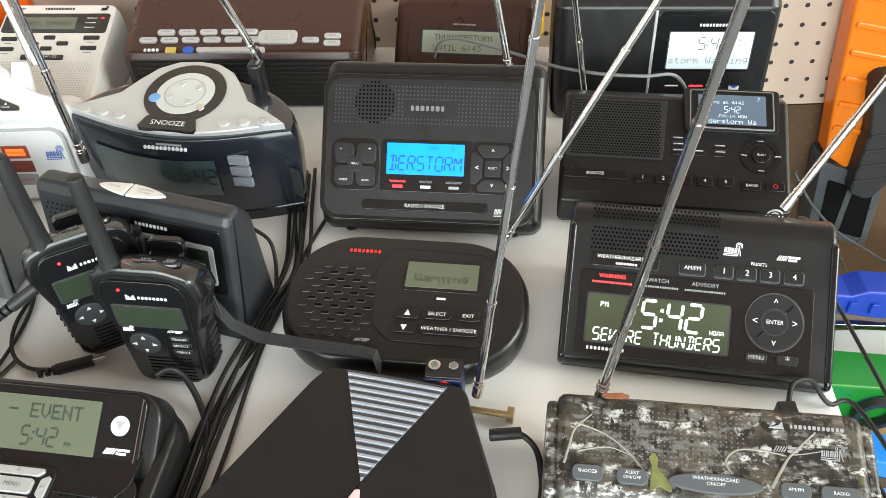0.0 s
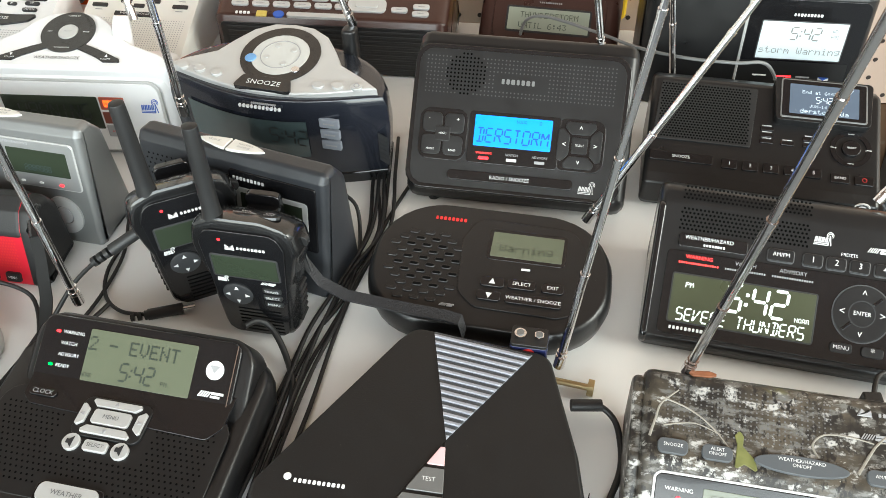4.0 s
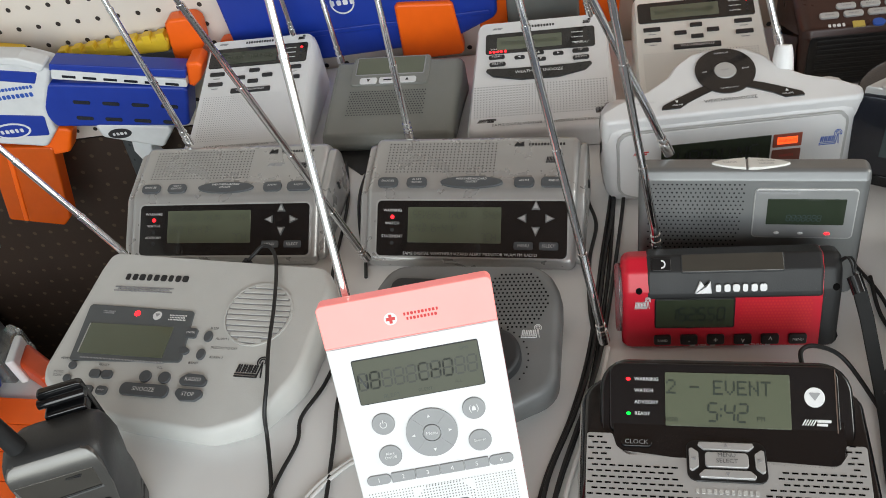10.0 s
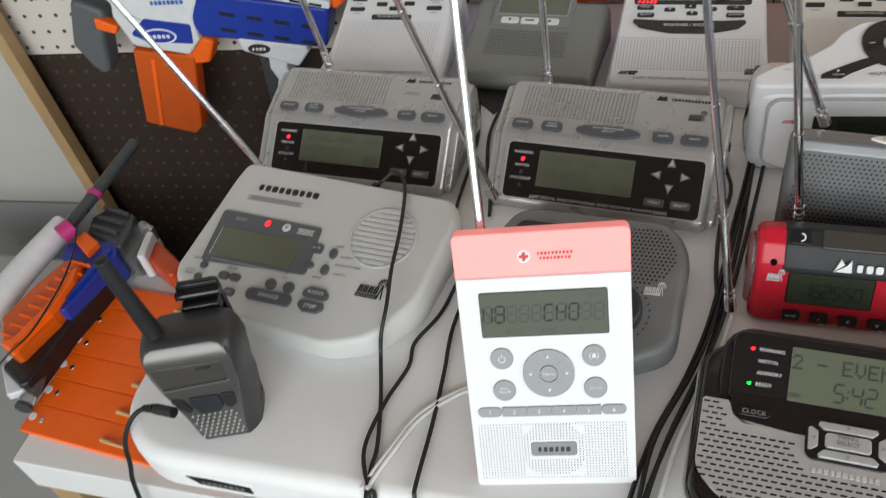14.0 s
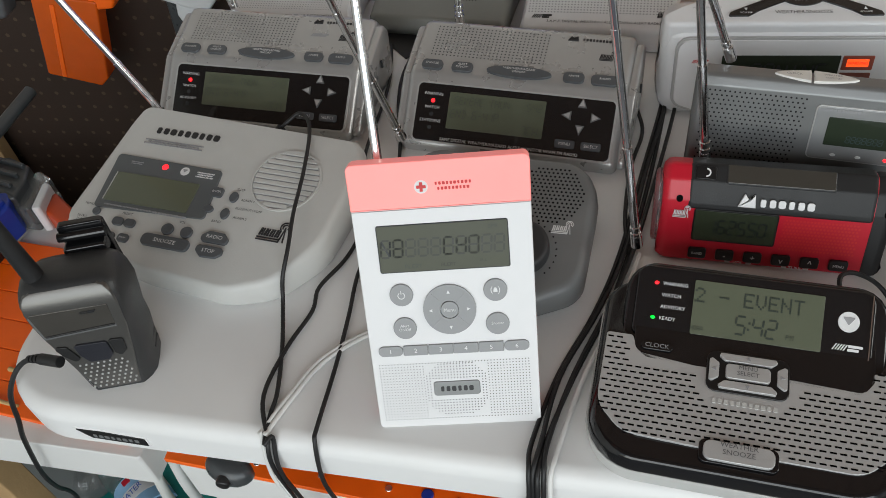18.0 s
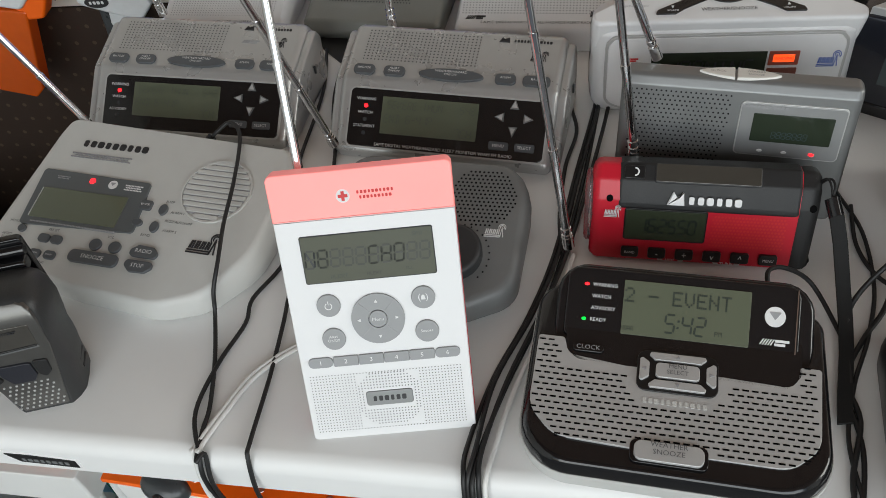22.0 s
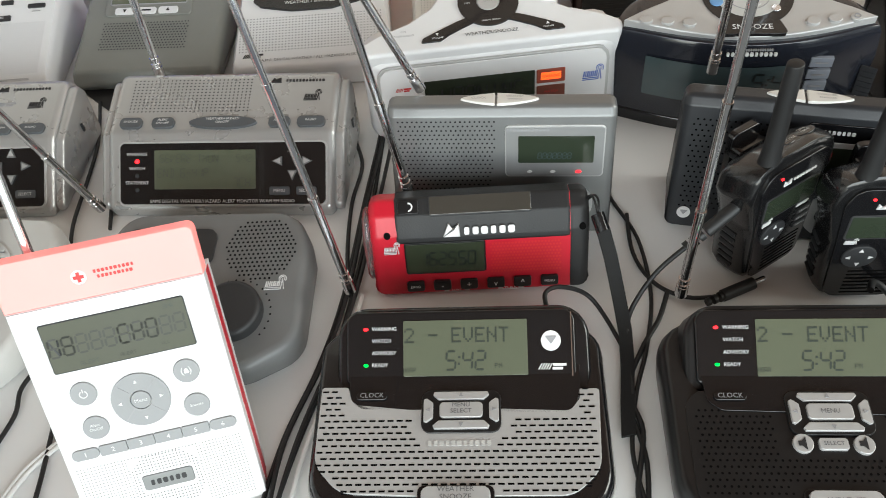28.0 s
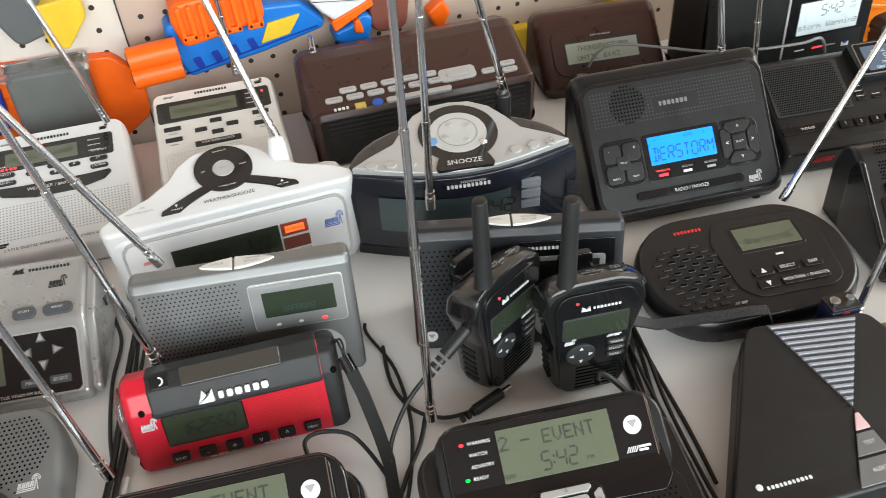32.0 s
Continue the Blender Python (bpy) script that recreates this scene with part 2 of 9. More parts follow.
def circle(r, n=24, cx=0.0, cy=0.0, ry=None):
    return [(cx + r * math.cos(6.28319 * i / n), cy + (ry or r) * math.sin(6.28319 * i / n)) for i in range(n)]


def solid(bm, outline, to, z0, z1, r=0.0, seg=2):
    """Adds an outline raised from z0 to z1 with a rounded top edge; to() carries (a, b, c) into place."""
    k = len(outline)
    turn = 1.0 if sum(outline[i - 1][0] * outline[i][1] - outline[i][0] * outline[i - 1][1] for i in range(k)) > 0 else -1.0
    size = min(max(p[0] for p in outline) - min(p[0] for p in outline), max(p[1] for p in outline) - min(p[1] for p in outline))
    r = min(r, size * 0.45, abs(z1 - z0))
    levels = [(0.0, z0)] + ([(r * (1 - math.cos(1.5708 * i / seg)), z1 - r + r * math.sin(1.5708 * i / seg)) for i in range(seg + 1)] if r > 0 else [(0.0, z1)])
    rings = []
    for inset, z in levels:
        ring = []
        for i, p in enumerate(outline):
            q = Vector((p[0], p[1]))
            if inset:
                a, b = Vector(outline[i - 1][:2]), Vector(outline[(i + 1) % k][:2])
                t = b - a
                nrm = Vector((-t.y, t.x))
                if nrm.length > 1e-12:
                    nrm.normalize()
                    q = q + nrm * (inset * turn)
            ring.append(bm.verts.new(to(q.x, q.y, z)))
        rings.append(ring)
    for lo, hi in zip(rings, rings[1:]):
        for i in range(k):
            bm.faces.new((lo[i - 1], lo[i], hi[i], hi[i - 1]))
    bm.faces.new(rings[-1])
    bm.faces.new(list(reversed(rings[0])))
    return bm


def flat(a, b, c):
    return (a, b, c)


def side(a, b, c):
    """Outline in (y, z), raised along x."""
    return (c, a, b)


def front(a, b, c):
    """Outline in (x, z), raised towards the front."""
    return (a, -c, b)


class Face:
    """A sloping panel: u to the right, v up the slope, n out of it."""

    def __init__(self, x, y, z, slope, spin=0.0):
        self.o = Vector((x, y, z))
        s, p = radians(slope), radians(spin)
        u, v, n = Vector((1, 0, 0)), Vector((0, math.cos(s), math.sin(s))), Vector((0, -math.sin(s), math.cos(s)))
        self.u, self.v, self.n = u * math.cos(p) + v * math.sin(p), v * math.cos(p) - u * math.sin(p), n

    def __call__(self, a, b, c):
        return self.o + self.u * a + self.v * b + self.n * c

    def matrix(self, a, b, c):
        m = Matrix((self.u, self.v, self.n)).transposed().to_4x4()
        m.translation = self(a, b, c)
        return m


def profile_body(profile, w, r, edge, n=4):
    """A body with a side profile in (y, z) and rounded ends."""
    bm = bmesh.new()
    out = fillet(profile, r, n)
    seg = 3
    k = len(out)
    lv = [(edge * (1 - math.sin(1.5708 * i / seg)), -w / 2 + edge * (1 - math.cos(1.5708 * i / seg))) for i in range(seg + 1)]
    lv += [(i, -x) for i, x in reversed(lv)]
    c = Vector((sum(p[0] for p in out) / k, sum(p[1] for p in out) / k))
    rings = []
    for inset, x in lv:
        ring = []
        for i, p in enumerate(out):
            q = Vector((p[0], p[1]))
            t = Vector(out[(i + 1) % k][:2]) - Vector(out[i - 1][:2])
            nrm = Vector((-t.y, t.x))
            if nrm.length > 1e-12:
                nrm.normalize()
                if (c - q).dot(nrm) < 0:
                    nrm = -nrm
            q = q + nrm * inset
            ring.append(bm.verts.new((x, q.x, max(0.0, q.y))))
        rings.append(ring)
    for lo, hi in zip(rings, rings[1:]):
        for i in range(k):
            bm.faces.new((lo[i - 1], lo[i], hi[i], hi[i - 1]))
    bm.faces.new(rings[-1])
    bm.faces.new(list(reversed(rings[0])))
    return bm


def plate(name, F, u, v, w, h, t, mat, parent, r=0.002, label="", edge=0.0006, n=4, sink=0.0012):
    return part(name, solid(bmesh.new(), rrect(w, h, min(r, w * 0.49, h * 0.49), n, u, v), F, -sink, t, edge), mat, parent, label)


def disc(name, F, u, v, r, t, mat, parent, label="", n=24, edge=0.0006, ry=None, sink=0.0012):
    return part(name, solid(bmesh.new(), circle(r, n, u, v, ry), F, -sink, t, edge), mat, parent, label)


def shape(name, F, pts, t, mat, parent, r=0.001, label="", edge=0.0005, sink=0.0012):
    return part(name, solid(bmesh.new(), fillet(pts, r, 3), F, -sink, t, edge), mat, parent, label)


def ring_part(name, F, u, v, r0, r1, t, mat, parent, label="", a0=0.0, a1=360.0, n=40):
    bm = bmesh.new()
    full = a1 - a0 >= 360
    rows = []
    for i in range(n if full else n + 1):
        a = radians(a0 + (a1 - a0) * i / n)
        cs, sn = math.cos(a), math.sin(a)
        rows.append([bm.verts.new(F(u + rr * cs, v + rr * sn, z)) for rr, z in ((r0, -0.0012), (r0, t), (r1, t), (r1, -0.0012))])
    for i in range(n):
        a, b = rows[i], rows[(i + 1) % len(rows)]
        for j in range(4):
            bm.faces.new((a[j], b[j], b[(j + 1) % 4], a[(j + 1) % 4]))
    if not full:
        bm.faces.new(rows[0])
        bm.faces.new(list(reversed(rows[-1])))
    return part(name, bm, mat, parent, label)


def tri(F, u, v, s, way, t, mat, parent, name="arrow_mark"):
    d = {"up": 90, "down": 270, "left": 180, "right": 0}[way]
    pts = [(u + s * math.cos(radians(d + k)), v + s * math.sin(radians(d + k))) for k in (0, 130, 230)]
    return part(name, solid(bmesh.new(), pts, F, -0.0005, t, 0), mat, parent)


def holes(name, F, spots, r, mat, parent, label="", rh=None, n=6, t=0.00025):
    """Many small punched holes of one grille, as one mesh."""
    verts, faces = [], []
    for a, b in spots:
        k = len(verts)
        verts += [F(a + r * math.cos(6.28319 * i / n), b + (rh or r) * math.sin(6.28319 * i / n), t) for i in range(n)]
        faces.append(tuple(range(k, k + n)))
    me = bpy.data.meshes.new(name)
    me.from_pydata([tuple(p) for p in verts], [], faces)
    me.materials.append(mat)
    ob = new(name, me)
    ob.parent = parent
    ob["kind"] = "stuff"
    if label:
        ob["label"] = label
    return ob


def grid(u0, u1, v0, v1, du, dv, stagger=False, keep=None):
    out = []
    j, v = 0, v0
    while v <= v1 + 1e-9:
        u = u0 + (du / 2 if stagger and j % 2 else 0)
        while u <= u1 + 1e-9:
            if keep is None or keep(u, v):
                out.append((u, v))
            u += du
        v += dv
        j += 1
    return out


def text(F, u, v, words, size, mat, parent, t=0.0005, align="CENTER", stretch=1.0, name="lettering", spin=0.0):
    d = bpy.data.curves.new("words", "FONT")
    d.body, d.size, d.align_x, d.align_y, d.resolution_u = words, size, align, "CENTER", 2
    d.fill_mode = "FRONT"
    ob = bpy.data.objects.new("words", d)
    me = bpy.data.meshes.new_from_object(ob)
    bpy.data.objects.remove(ob)
    bpy.data.curves.remove(d)
    me.transform(F.matrix(u, v, t) @ pose(0, 0, 0, 0, 0, spin) @ Matrix.Diagonal((stretch, 1, 1, 1)))
    me.materials.clear()
    me.materials.append(mat)
    o = new(name, me)
    o.parent = parent
    return o


def bars(F, u, v, w, h, mat, parent, n=1, t=0.0004, name="printed_mark"):
    """Small printing that cannot be read, and trade marks, as plain bars."""
    bm = bmesh.new()
    step = h / n

    def block(x, y, a, b):
        solid(bm, rrect(a, b, min(a, b) * 0.2, 1, x, y), F, -0.0005, t)

    for i in range(n):
        tall, wide = step * (0.6 if n > 1 else 0.66), w * (1 - 0.12 * (i % 2))
        y = v + h / 2 - step * (i + 0.5)
        k = max(1, round(wide / (tall * 1.15)))
        for j in range(k):
            x, cell = u - wide / 2 + wide * (j + 0.5) / k, wide / k
            block(x, y, cell * (0.56 + 0.1 * ((j * 7 + i * 3) % 3)), tall)
    o = part(name, bm, mat, parent)
    o["kind"] = "stuff"
    return o


def tube(pts, radius, n=8, smooth=6, closed_ends=True):
    """A round cord through the points."""
    P = [Vector(p) for p in pts]
    path = []
    for i in range(len(P) - 1):
        a, b, c, d = P[max(i - 1, 0)], P[i], P[i + 1], P[min(i + 2, len(P) - 1)]
        for j in range(smooth):
            s = j / smooth
            path.append(0.5 * ((2 * b) + (c - a) * s + (2 * a - 5 * b + 4 * c - d) * s * s + (3 * b - a - 3 * c + d) * s ** 3))
    path.append(P[-1])
    bm = bmesh.new()
    rings = []
    up = Vector((0, 0, 1))
    for i, p in enumerate(path):
        t = (path[min(i + 1, len(path) - 1)] - path[max(i - 1, 0)]).normalized()
        x = t.cross(up)
        if x.length < 0.05:
            x = t.cross(Vector((1, 0, 0)))
        x.normalize()
        y = x.cross(t)
        rr = radius(i / (len(path) - 1)) if callable(radius) else radius
        rings.append([bm.verts.new(p + (x * math.cos(6.28319 * k / n) + y * math.sin(6.28319 * k / n)) * rr) for k in range(n)])
    for lo, hi in zip(rings, rings[1:]):
        for k in range(n):
            bm.faces.new((lo[k - 1], lo[k], hi[k], hi[k - 1]))
    bm.faces.new(rings[-1])
    bm.faces.new(list(reversed(rings[0])))
    return bm


def cable(name, label, pts, radius=0.0022, mat=None, group="cables on the table"):
    ob = part(name, tube(pts, radius), mat or RUBBER)
    return tagged(ob, label, "cable", group)


def antenna(parent, base, tip, n=5, r0=0.0032, r1=0.0016, knob=True):
    """A telescopic rod in the parent's own frame: sections that step down, with collars and a tip."""
    b, t = Vector(base), Vector(tip)
    rod = part("antenna", tube([b, b + (t - b) * 0.02], r0 * 1.35, 10, 2), CHROME, parent, "chrome telescopic antenna")
    for i in range(n):
        p, q = b + (t - b) * (i / n), b + (t - b) * ((i + 1) / n)
        r = r0 + (r1 - r0) * i / max(1, n - 1)
        part("antenna_section", tube([p, q], r, 10, 2), CHROME, rod)
        if i < n - 1:
            w = (q - p).normalized() * 0.0025
            part("antenna_collar", tube([q - w, q + w * 0.2], r * 1.12, 10, 2), CHROME, rod)
    if knob:
        d = (t - b).normalized()
        part("antenna_tip", tube([t, t + d * 0.006], r1 * 1.7, 10, 2), CHROME, rod)
    for k in range(3):
        d = (t - b).normalized()
        part("antenna_collar", tube([b + d * (0.004 + 0.005 * k), b + d * (0.0065 + 0.005 * k)], r0 * 1.25, 10, 2), CHROME, rod)
    return rod

# ---- the garage ----
CONCRETE = material("concrete", (0.22, 0.21, 0.2), 0.8, vary=0.25, scale=5, bump=0.1, fine=200)
PLASTER = material("white_plaster", (0.72, 0.71, 0.68), 0.7, vary=0.05, scale=4, bump=0.08, fine=300)
PEGWHITE = material("white_pegboard", (0.68, 0.615, 0.55), 0.5, vary=0.06, scale=6, bump=0.05, fine=300)
# cream paint toned down to peach; the right side's shading is in the colour
PEGCREAMSHADE = material("shaded_cream_pegboard", (0.5, 0.385, 0.31), 0.5, vary=0.08, scale=6, bump=0.05, fine=300)
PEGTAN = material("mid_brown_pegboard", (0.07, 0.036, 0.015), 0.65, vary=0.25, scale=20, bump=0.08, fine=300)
# bare brown board; the shade below the table is put into its colour
PEGBROWNSHADE = material("shaded_brown_pegboard", (0.032, 0.0165, 0.0095), 0.68, vary=0.25, scale=20, bump=0.08, fine=300)
PEGHOLE = material("pegboard_hole", (0.03, 0.022, 0.018), 0.8, bump=0)
PEGHOLE_PALE = material("pegboard_hole_pale", (0.09, 0.062, 0.04), 0.8, bump=0)
WOOD = material("raw_wood", (0.42, 0.27, 0.13), 0.6, vary=0.25, scale=18, bump=0.1, fine=250)
BOARDWHITE = material("white_board", (0.72, 0.72, 0.7), 0.5, vary=0.06, scale=9, bump=0.03)
PANELGREY = material("grey_panel", (0.35, 0.35, 0.34), 0.6, vary=0.1, scale=5, bump=0.05)


# brown for unseen surfaces overhead that tint reflections in the radios
WARMREFLECT = material("warm_reflection_brown", (0.2, 0.125, 0.09), 0.7, vary=0.25, scale=6, bump=0.1, fine=120)


def slab(name, x0, x1, y0, y1, z0, z1, mat, kind="structure", parent=None, label="", r=0.0):
    bm = solid(bmesh.new(), rrect(x1 - x0, y1 - y0, 0.0001, 1, (x0 + x1) / 2, (y0 + y1) / 2), flat, z0, z1, r)
    ob = part(name, bm, mat, parent, label)
    if kind:
        ob["kind"] = kind
    return ob


FLOORDARK = material("speckled_concrete", (0.1, 0.098, 0.095), 0.8, vary=0.5, scale=160, bump=0.15, fine=260)
slab("floor", -2.6, 2.4, -1.95, 1.1, -0.1, 0.0, FLOORDARK, label="grey concrete garage floor")
slab("ceiling", -2.6, 2.4, -1.95, 1.1, 2.6, 2.7, WARMREFLECT, label="unseen garage ceiling, made brown for warm reflections")
slab("wall_north", -2.6, 2.4, 0.94, 1.1, 0.0, 2.6, PLASTER, label="plain garage wall behind the pegboard")
slab("wall_west", -2.6, -2.45, -1.95, 0.94, 0.0, 2.6, PLASTER, label="plain white garage wall")
# east wall leaves an assumed opening for the added side fill
slab("wall_east_low", 2.25, 2.4, -1.95, 0.94, 0.0, 1.2, PLASTER, label="plain garage wall below an added, unseen window")
slab("wall_east_high", 2.25, 2.4, -1.95, 0.94, 2.3, 2.6, PLASTER, label="plain garage wall above an added, unseen window")
slab("wall_east_near", 2.25, 2.4, -1.95, -0.5, 1.2, 2.3, PLASTER, label="plain garage wall beside an added, unseen window")
slab("wall_east_far", 2.25, 2.4, 0.7, 0.94, 1.2, 2.3, PLASTER, label="plain garage wall beside an added, unseen window")
slab("ground", -60, 60, -80, -1.95, -0.12, -0.02, CONCRETE, label="pale concrete drive outside the garage")

# perforated boards, an inch between the holes
PEG_Y = 0.905


def pegboard(name, x0, x1, z0, z1, mat, holemat, label):
    ob = slab(name, x0, x1, PEG_Y, PEG_Y + 0.006, z0, z1, mat, label=label)
    F = Face(0, PEG_Y, 0, 90)
    spots = grid(x0 + 0.02, min(x1, 1.0), z0 + 0.012, min(z1, 1.35), 0.0254, 0.0254)
    holes("peg_holes", F, spots, 0.0031, holemat, ob, n=8, t=0.0004)
    return ob


# out of view; added so glossy tops mirror a reddish brown
slab("wall_brown_reflector", -2.45, 2.25, 0.895, 0.939, 1.5, 2.6, WARMREFLECT, label="unseen brown surface added above the pegboard for warm reflections")
pegboard("wall_pegboard_upper", -1.56, -0.5013, TABLE - 0.065, 1.495, PEGWHITE, PEGHOLE, "cream painted pegboard with rows of holes")
pegboard("wall_pegboard_right", -0.4997, 1.6, TABLE - 0.135, 1.495, PEGCREAMSHADE, PEGHOLE, "cream painted pegboard, toned darker for shading, with rows of holes")
# left sheet: real brown, toned darker to carry the shade down there
pegboard("wall_pegboard_lower", -1.56, -0.5013, 0.15, TABLE - 0.067, PEGBROWNSHADE, PEGHOLE_PALE, "brown bare pegboard, darkened for shade, with rows of holes")
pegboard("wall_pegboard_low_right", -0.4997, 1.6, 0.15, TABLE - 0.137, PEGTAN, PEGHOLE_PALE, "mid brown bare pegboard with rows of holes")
slab("board_joint", -0.5013, -0.4997, PEG_Y - 0.0012, PEG_Y + 0.002, TABLE - 0.08, 1.49, PEGHOLE, label="dark joint between two pegboard sheets")
slab("panel_white", -2.4, -1.528, 0.868, 0.882, TABLE - 0.33, 1.9, material("cream_panel", (0.5, 0.48, 0.44), 0.55, vary=0.12, scale=4, bump=0.04), label="white painted panel with a bare wood edge")
slab("panel_grey", -2.4, -1.528, 0.868, 0.884, 0.0, TABLE - 0.335, PANELGREY, label="dull grey lower panel")
slab("trim_wood", -1.526, -1.506, 0.866, 0.888, 0.0, 1.9, WOOD, label="bare wooden edge strip of the panel")

# ---- the folding table ----
table = thing("folding_table", "white moulded plastic folding table crowded with radios", "table", -0.95, 0.262, -3.3)
X0, X1, Y0, Y1 = -0.088, 1.206, 0.0, 0.645
top = rrect(X1 - X0, Y1 - Y0, 0.062, 10, (X0 + X1) / 2, (Y0 + Y1) / 2)
part("tabletop", solid(bmesh.new(), top, flat, -0.036, 0.0, 0.013, 5), TABLETOP, table, "white blow-moulded plastic top")
part("under_rim", solid(bmesh.new(), rrect(X1 - X0 - 0.03, Y1 - Y0 - 0.03, 0.05, 8, (X0 + X1) / 2, (Y0 + Y1) / 2), flat, -0.046, -0.036), TABLETOP, table)
PL = Face(0.0115, Y0, -0.0235, 90)
shape("plate_edge", PL, [(-0.0305, 0.0075), (-0.006, 0.0078), (0.0295, 0.005), (0.0295, -0.0072), (-0.018, -0.006)], 0.0006, TABLETOP, table, 0.001)
shape("maker_plate", PL, [(-0.0275, 0.0062), (-0.006, 0.0066), (0.028, 0.004), (0.028, -0.0062), (-0.017, -0.0048)], 0.0011, BLACK, table, 0.0008, "small black raised name plate")
bars(PL, 0.004, -0.0002, 0.038, 0.0062, MIDGREY, table, t=0.0015)
part("leg_bar", tube([(0.075, 0.035, -0.046), (0.02, 0.11, -0.4), (-0.03, 0.18, -TABLE + 0.012)], 0.013, 8, 4), MIDGREY, table, "grey folding leg bar")
part("leg_hinge", tube([(0.058, 0.018, -0.06), (0.066, 0.05, -0.06)], 0.014, 16, 2), BLACK, table)
part("leg_latch", tube([(0.074, 0.012, -0.06), (0.084, 0.006, -0.062), (0.097, 0.004, -0.063), (0.104, 0.01, -0.064)], lambda q: 0.0115 * (1 - 0.45 * abs(2 * q - 1) ** 3), 16, 4), TOYDARK, table, "dark grey leg latch with a bolt")
part("latch_bolt", solid(bmesh.new(), circle(0.0055, 16, 0.09, -0.06), front, 0.004, 0.0105, 0.002), BLACK, table)
for sx in (0.14, 1.05):
    part("leg_frame", tube([(sx, Y0 + 0.08, -0.045), (sx, Y0 + 0.05, -TABLE + 0.012), (sx, Y1 - 0.05, -TABLE + 0.012), (sx, Y1 - 0.08, -0.045)], 0.012, 10, 4), TOYGREY, table)

# ---- radios: shared small parts; sizes in millimetres ----
MM = 0.001


def key(par, F, name, u, v, w, h, mat, r=2.0, t=1.2, label="", edge=0.6):
    return plate(name, F, u * MM, v * MM, w * MM, h * MM, t * MM, mat, par, r * MM, label, edge * MM)


def knob(par, F, name, u, v, r, mat, t=1.2, label="", ry=None, edge=0.6, n=24):
    return disc(name, F, u * MM, v * MM, r * MM, t * MM, mat, par, label, n, edge * MM, ry * MM if ry else None)


def word(par, F, u, v, s, cap, mat=None, align="CENTER", t=0.5, stretch=1.0, name="lettering"):
    return text(F, u * MM, v * MM, s, cap * MM / 0.7, mat or WHITEMARK, par, t * MM, align, stretch, name)


def mark(par, F, u, v, w, h, mat=None, n=1, t=0.4, name="printed_mark"):
    return bars(F, u * MM, v * MM, w * MM, h * MM, mat or WHITEMARK, par, n, t * MM, name)


def punched(par, F, u0, u1, v0, v1, du, dv, r, mat=None, stagger=False, keep=None, label="", rh=None, n=6):
    return holes("speaker_grille", F, [(a * MM, b * MM) for a, b in grid(u0, u1, v0, v1, du, dv, stagger, keep)], r * MM, mat or HOLE, par, label, rh * MM if rh else None, n)


def alert_mark(par, F, u, v, s=1.0, mat=None, t=0.45):
    """A small emblem of slanted strokes beside two short bars."""
    bm = bmesh.new()
    for i in range(5):
        x = u - 7 * s + i * 1.7 * s
        solid(bm, [((x + a) * MM, (v + b) * MM) for a, b in ((-1.6 * s, -2 * s), (-0.8 * s, -2 * s), (1.6 * s, 2 * s), (0.8 * s, 2 * s))], F, -0.0003, t * MM)
    solid(bm, rrect(9 * s * MM, 1.7 * s * MM, 0.0002, 2, (u + 6 * s) * MM, (v + 1.1 * s) * MM), F, -0.0003, t * MM)
    solid(bm, rrect(7 * s * MM, 1.7 * s * MM, 0.0002, 2, (u + 4.6 * s) * MM, (v - 1.3 * s) * MM), F, -0.0003, t * MM)
    return part("printed_emblem", bm, mat or WHITEMARK, par)


def mast_mark(par, F, u, v, s=1.0, mat=None, t=0.45):
    """A small emblem: four leaning blocks over thin lines, and a slim mast with arcs."""
    bm = bmesh.new()
    put = lambda pts: solid(bm, [((u + a * s) * MM, (v + b * s) * MM) for a, b in pts], F, -0.0003, t * MM)
    for i in range(4):
        x = -6.4 + 2.6 * i
        put(((x, -1.4), (x + 0.9, -1.4), (x + 1.5, 2.4), (x + 0.6, 2.4)))
        put(((x + 1.3, -1.4), (x + 2.1, -1.4), (x + 2.5, 2.4), (x + 1.9, 2.4)))
    put(((-6.8, -2.6), (4.4, -2.6), (4.5, -2.1), (-6.7, -2.1)))
    put(((-6.9, -3.8), (4.2, -3.8), (4.3, -3.3), (-6.8, -3.3)))
    put(((3.9, -3.6), (4.5, -3.6), (5.5, 4.2), (5.1, 4.2)))
    put(((6.7, -3.6), (6.1, -3.6), (5.1, 4.2), (5.5, 4.2)))
    for r in (1.2, 2.3):
        for k in range(10):
            a0, a1 = radians(-40 + 26 * k), radians(-40 + 26 * (k + 1))
            put([(5.3 + q * math.cos(a), 4.2 + q * math.sin(a)) for q, a in ((r, a0), (r + 0.45, a0), (r + 0.45, a1), (r, a1))])
    return part("printed_emblem", bm, mat or WHITEMARK, par)


def round_mark(par, F, u, v, r, t=0.6):
    b = knob(par, F, "round_emblem", u, v, r, WHITEMARK, t, "small white round emblem", edge=0.2)
    shape("emblem_wedge", F, [((u - r * 0.6) * MM, (v + r * 0.45) * MM), ((u + r * 0.6) * MM, (v + r * 0.45) * MM), (u * MM, (v - r * 0.35) * MM)], (t + 0.25) * MM, GREYMARK, b, 0.0004, edge=0)
    return b


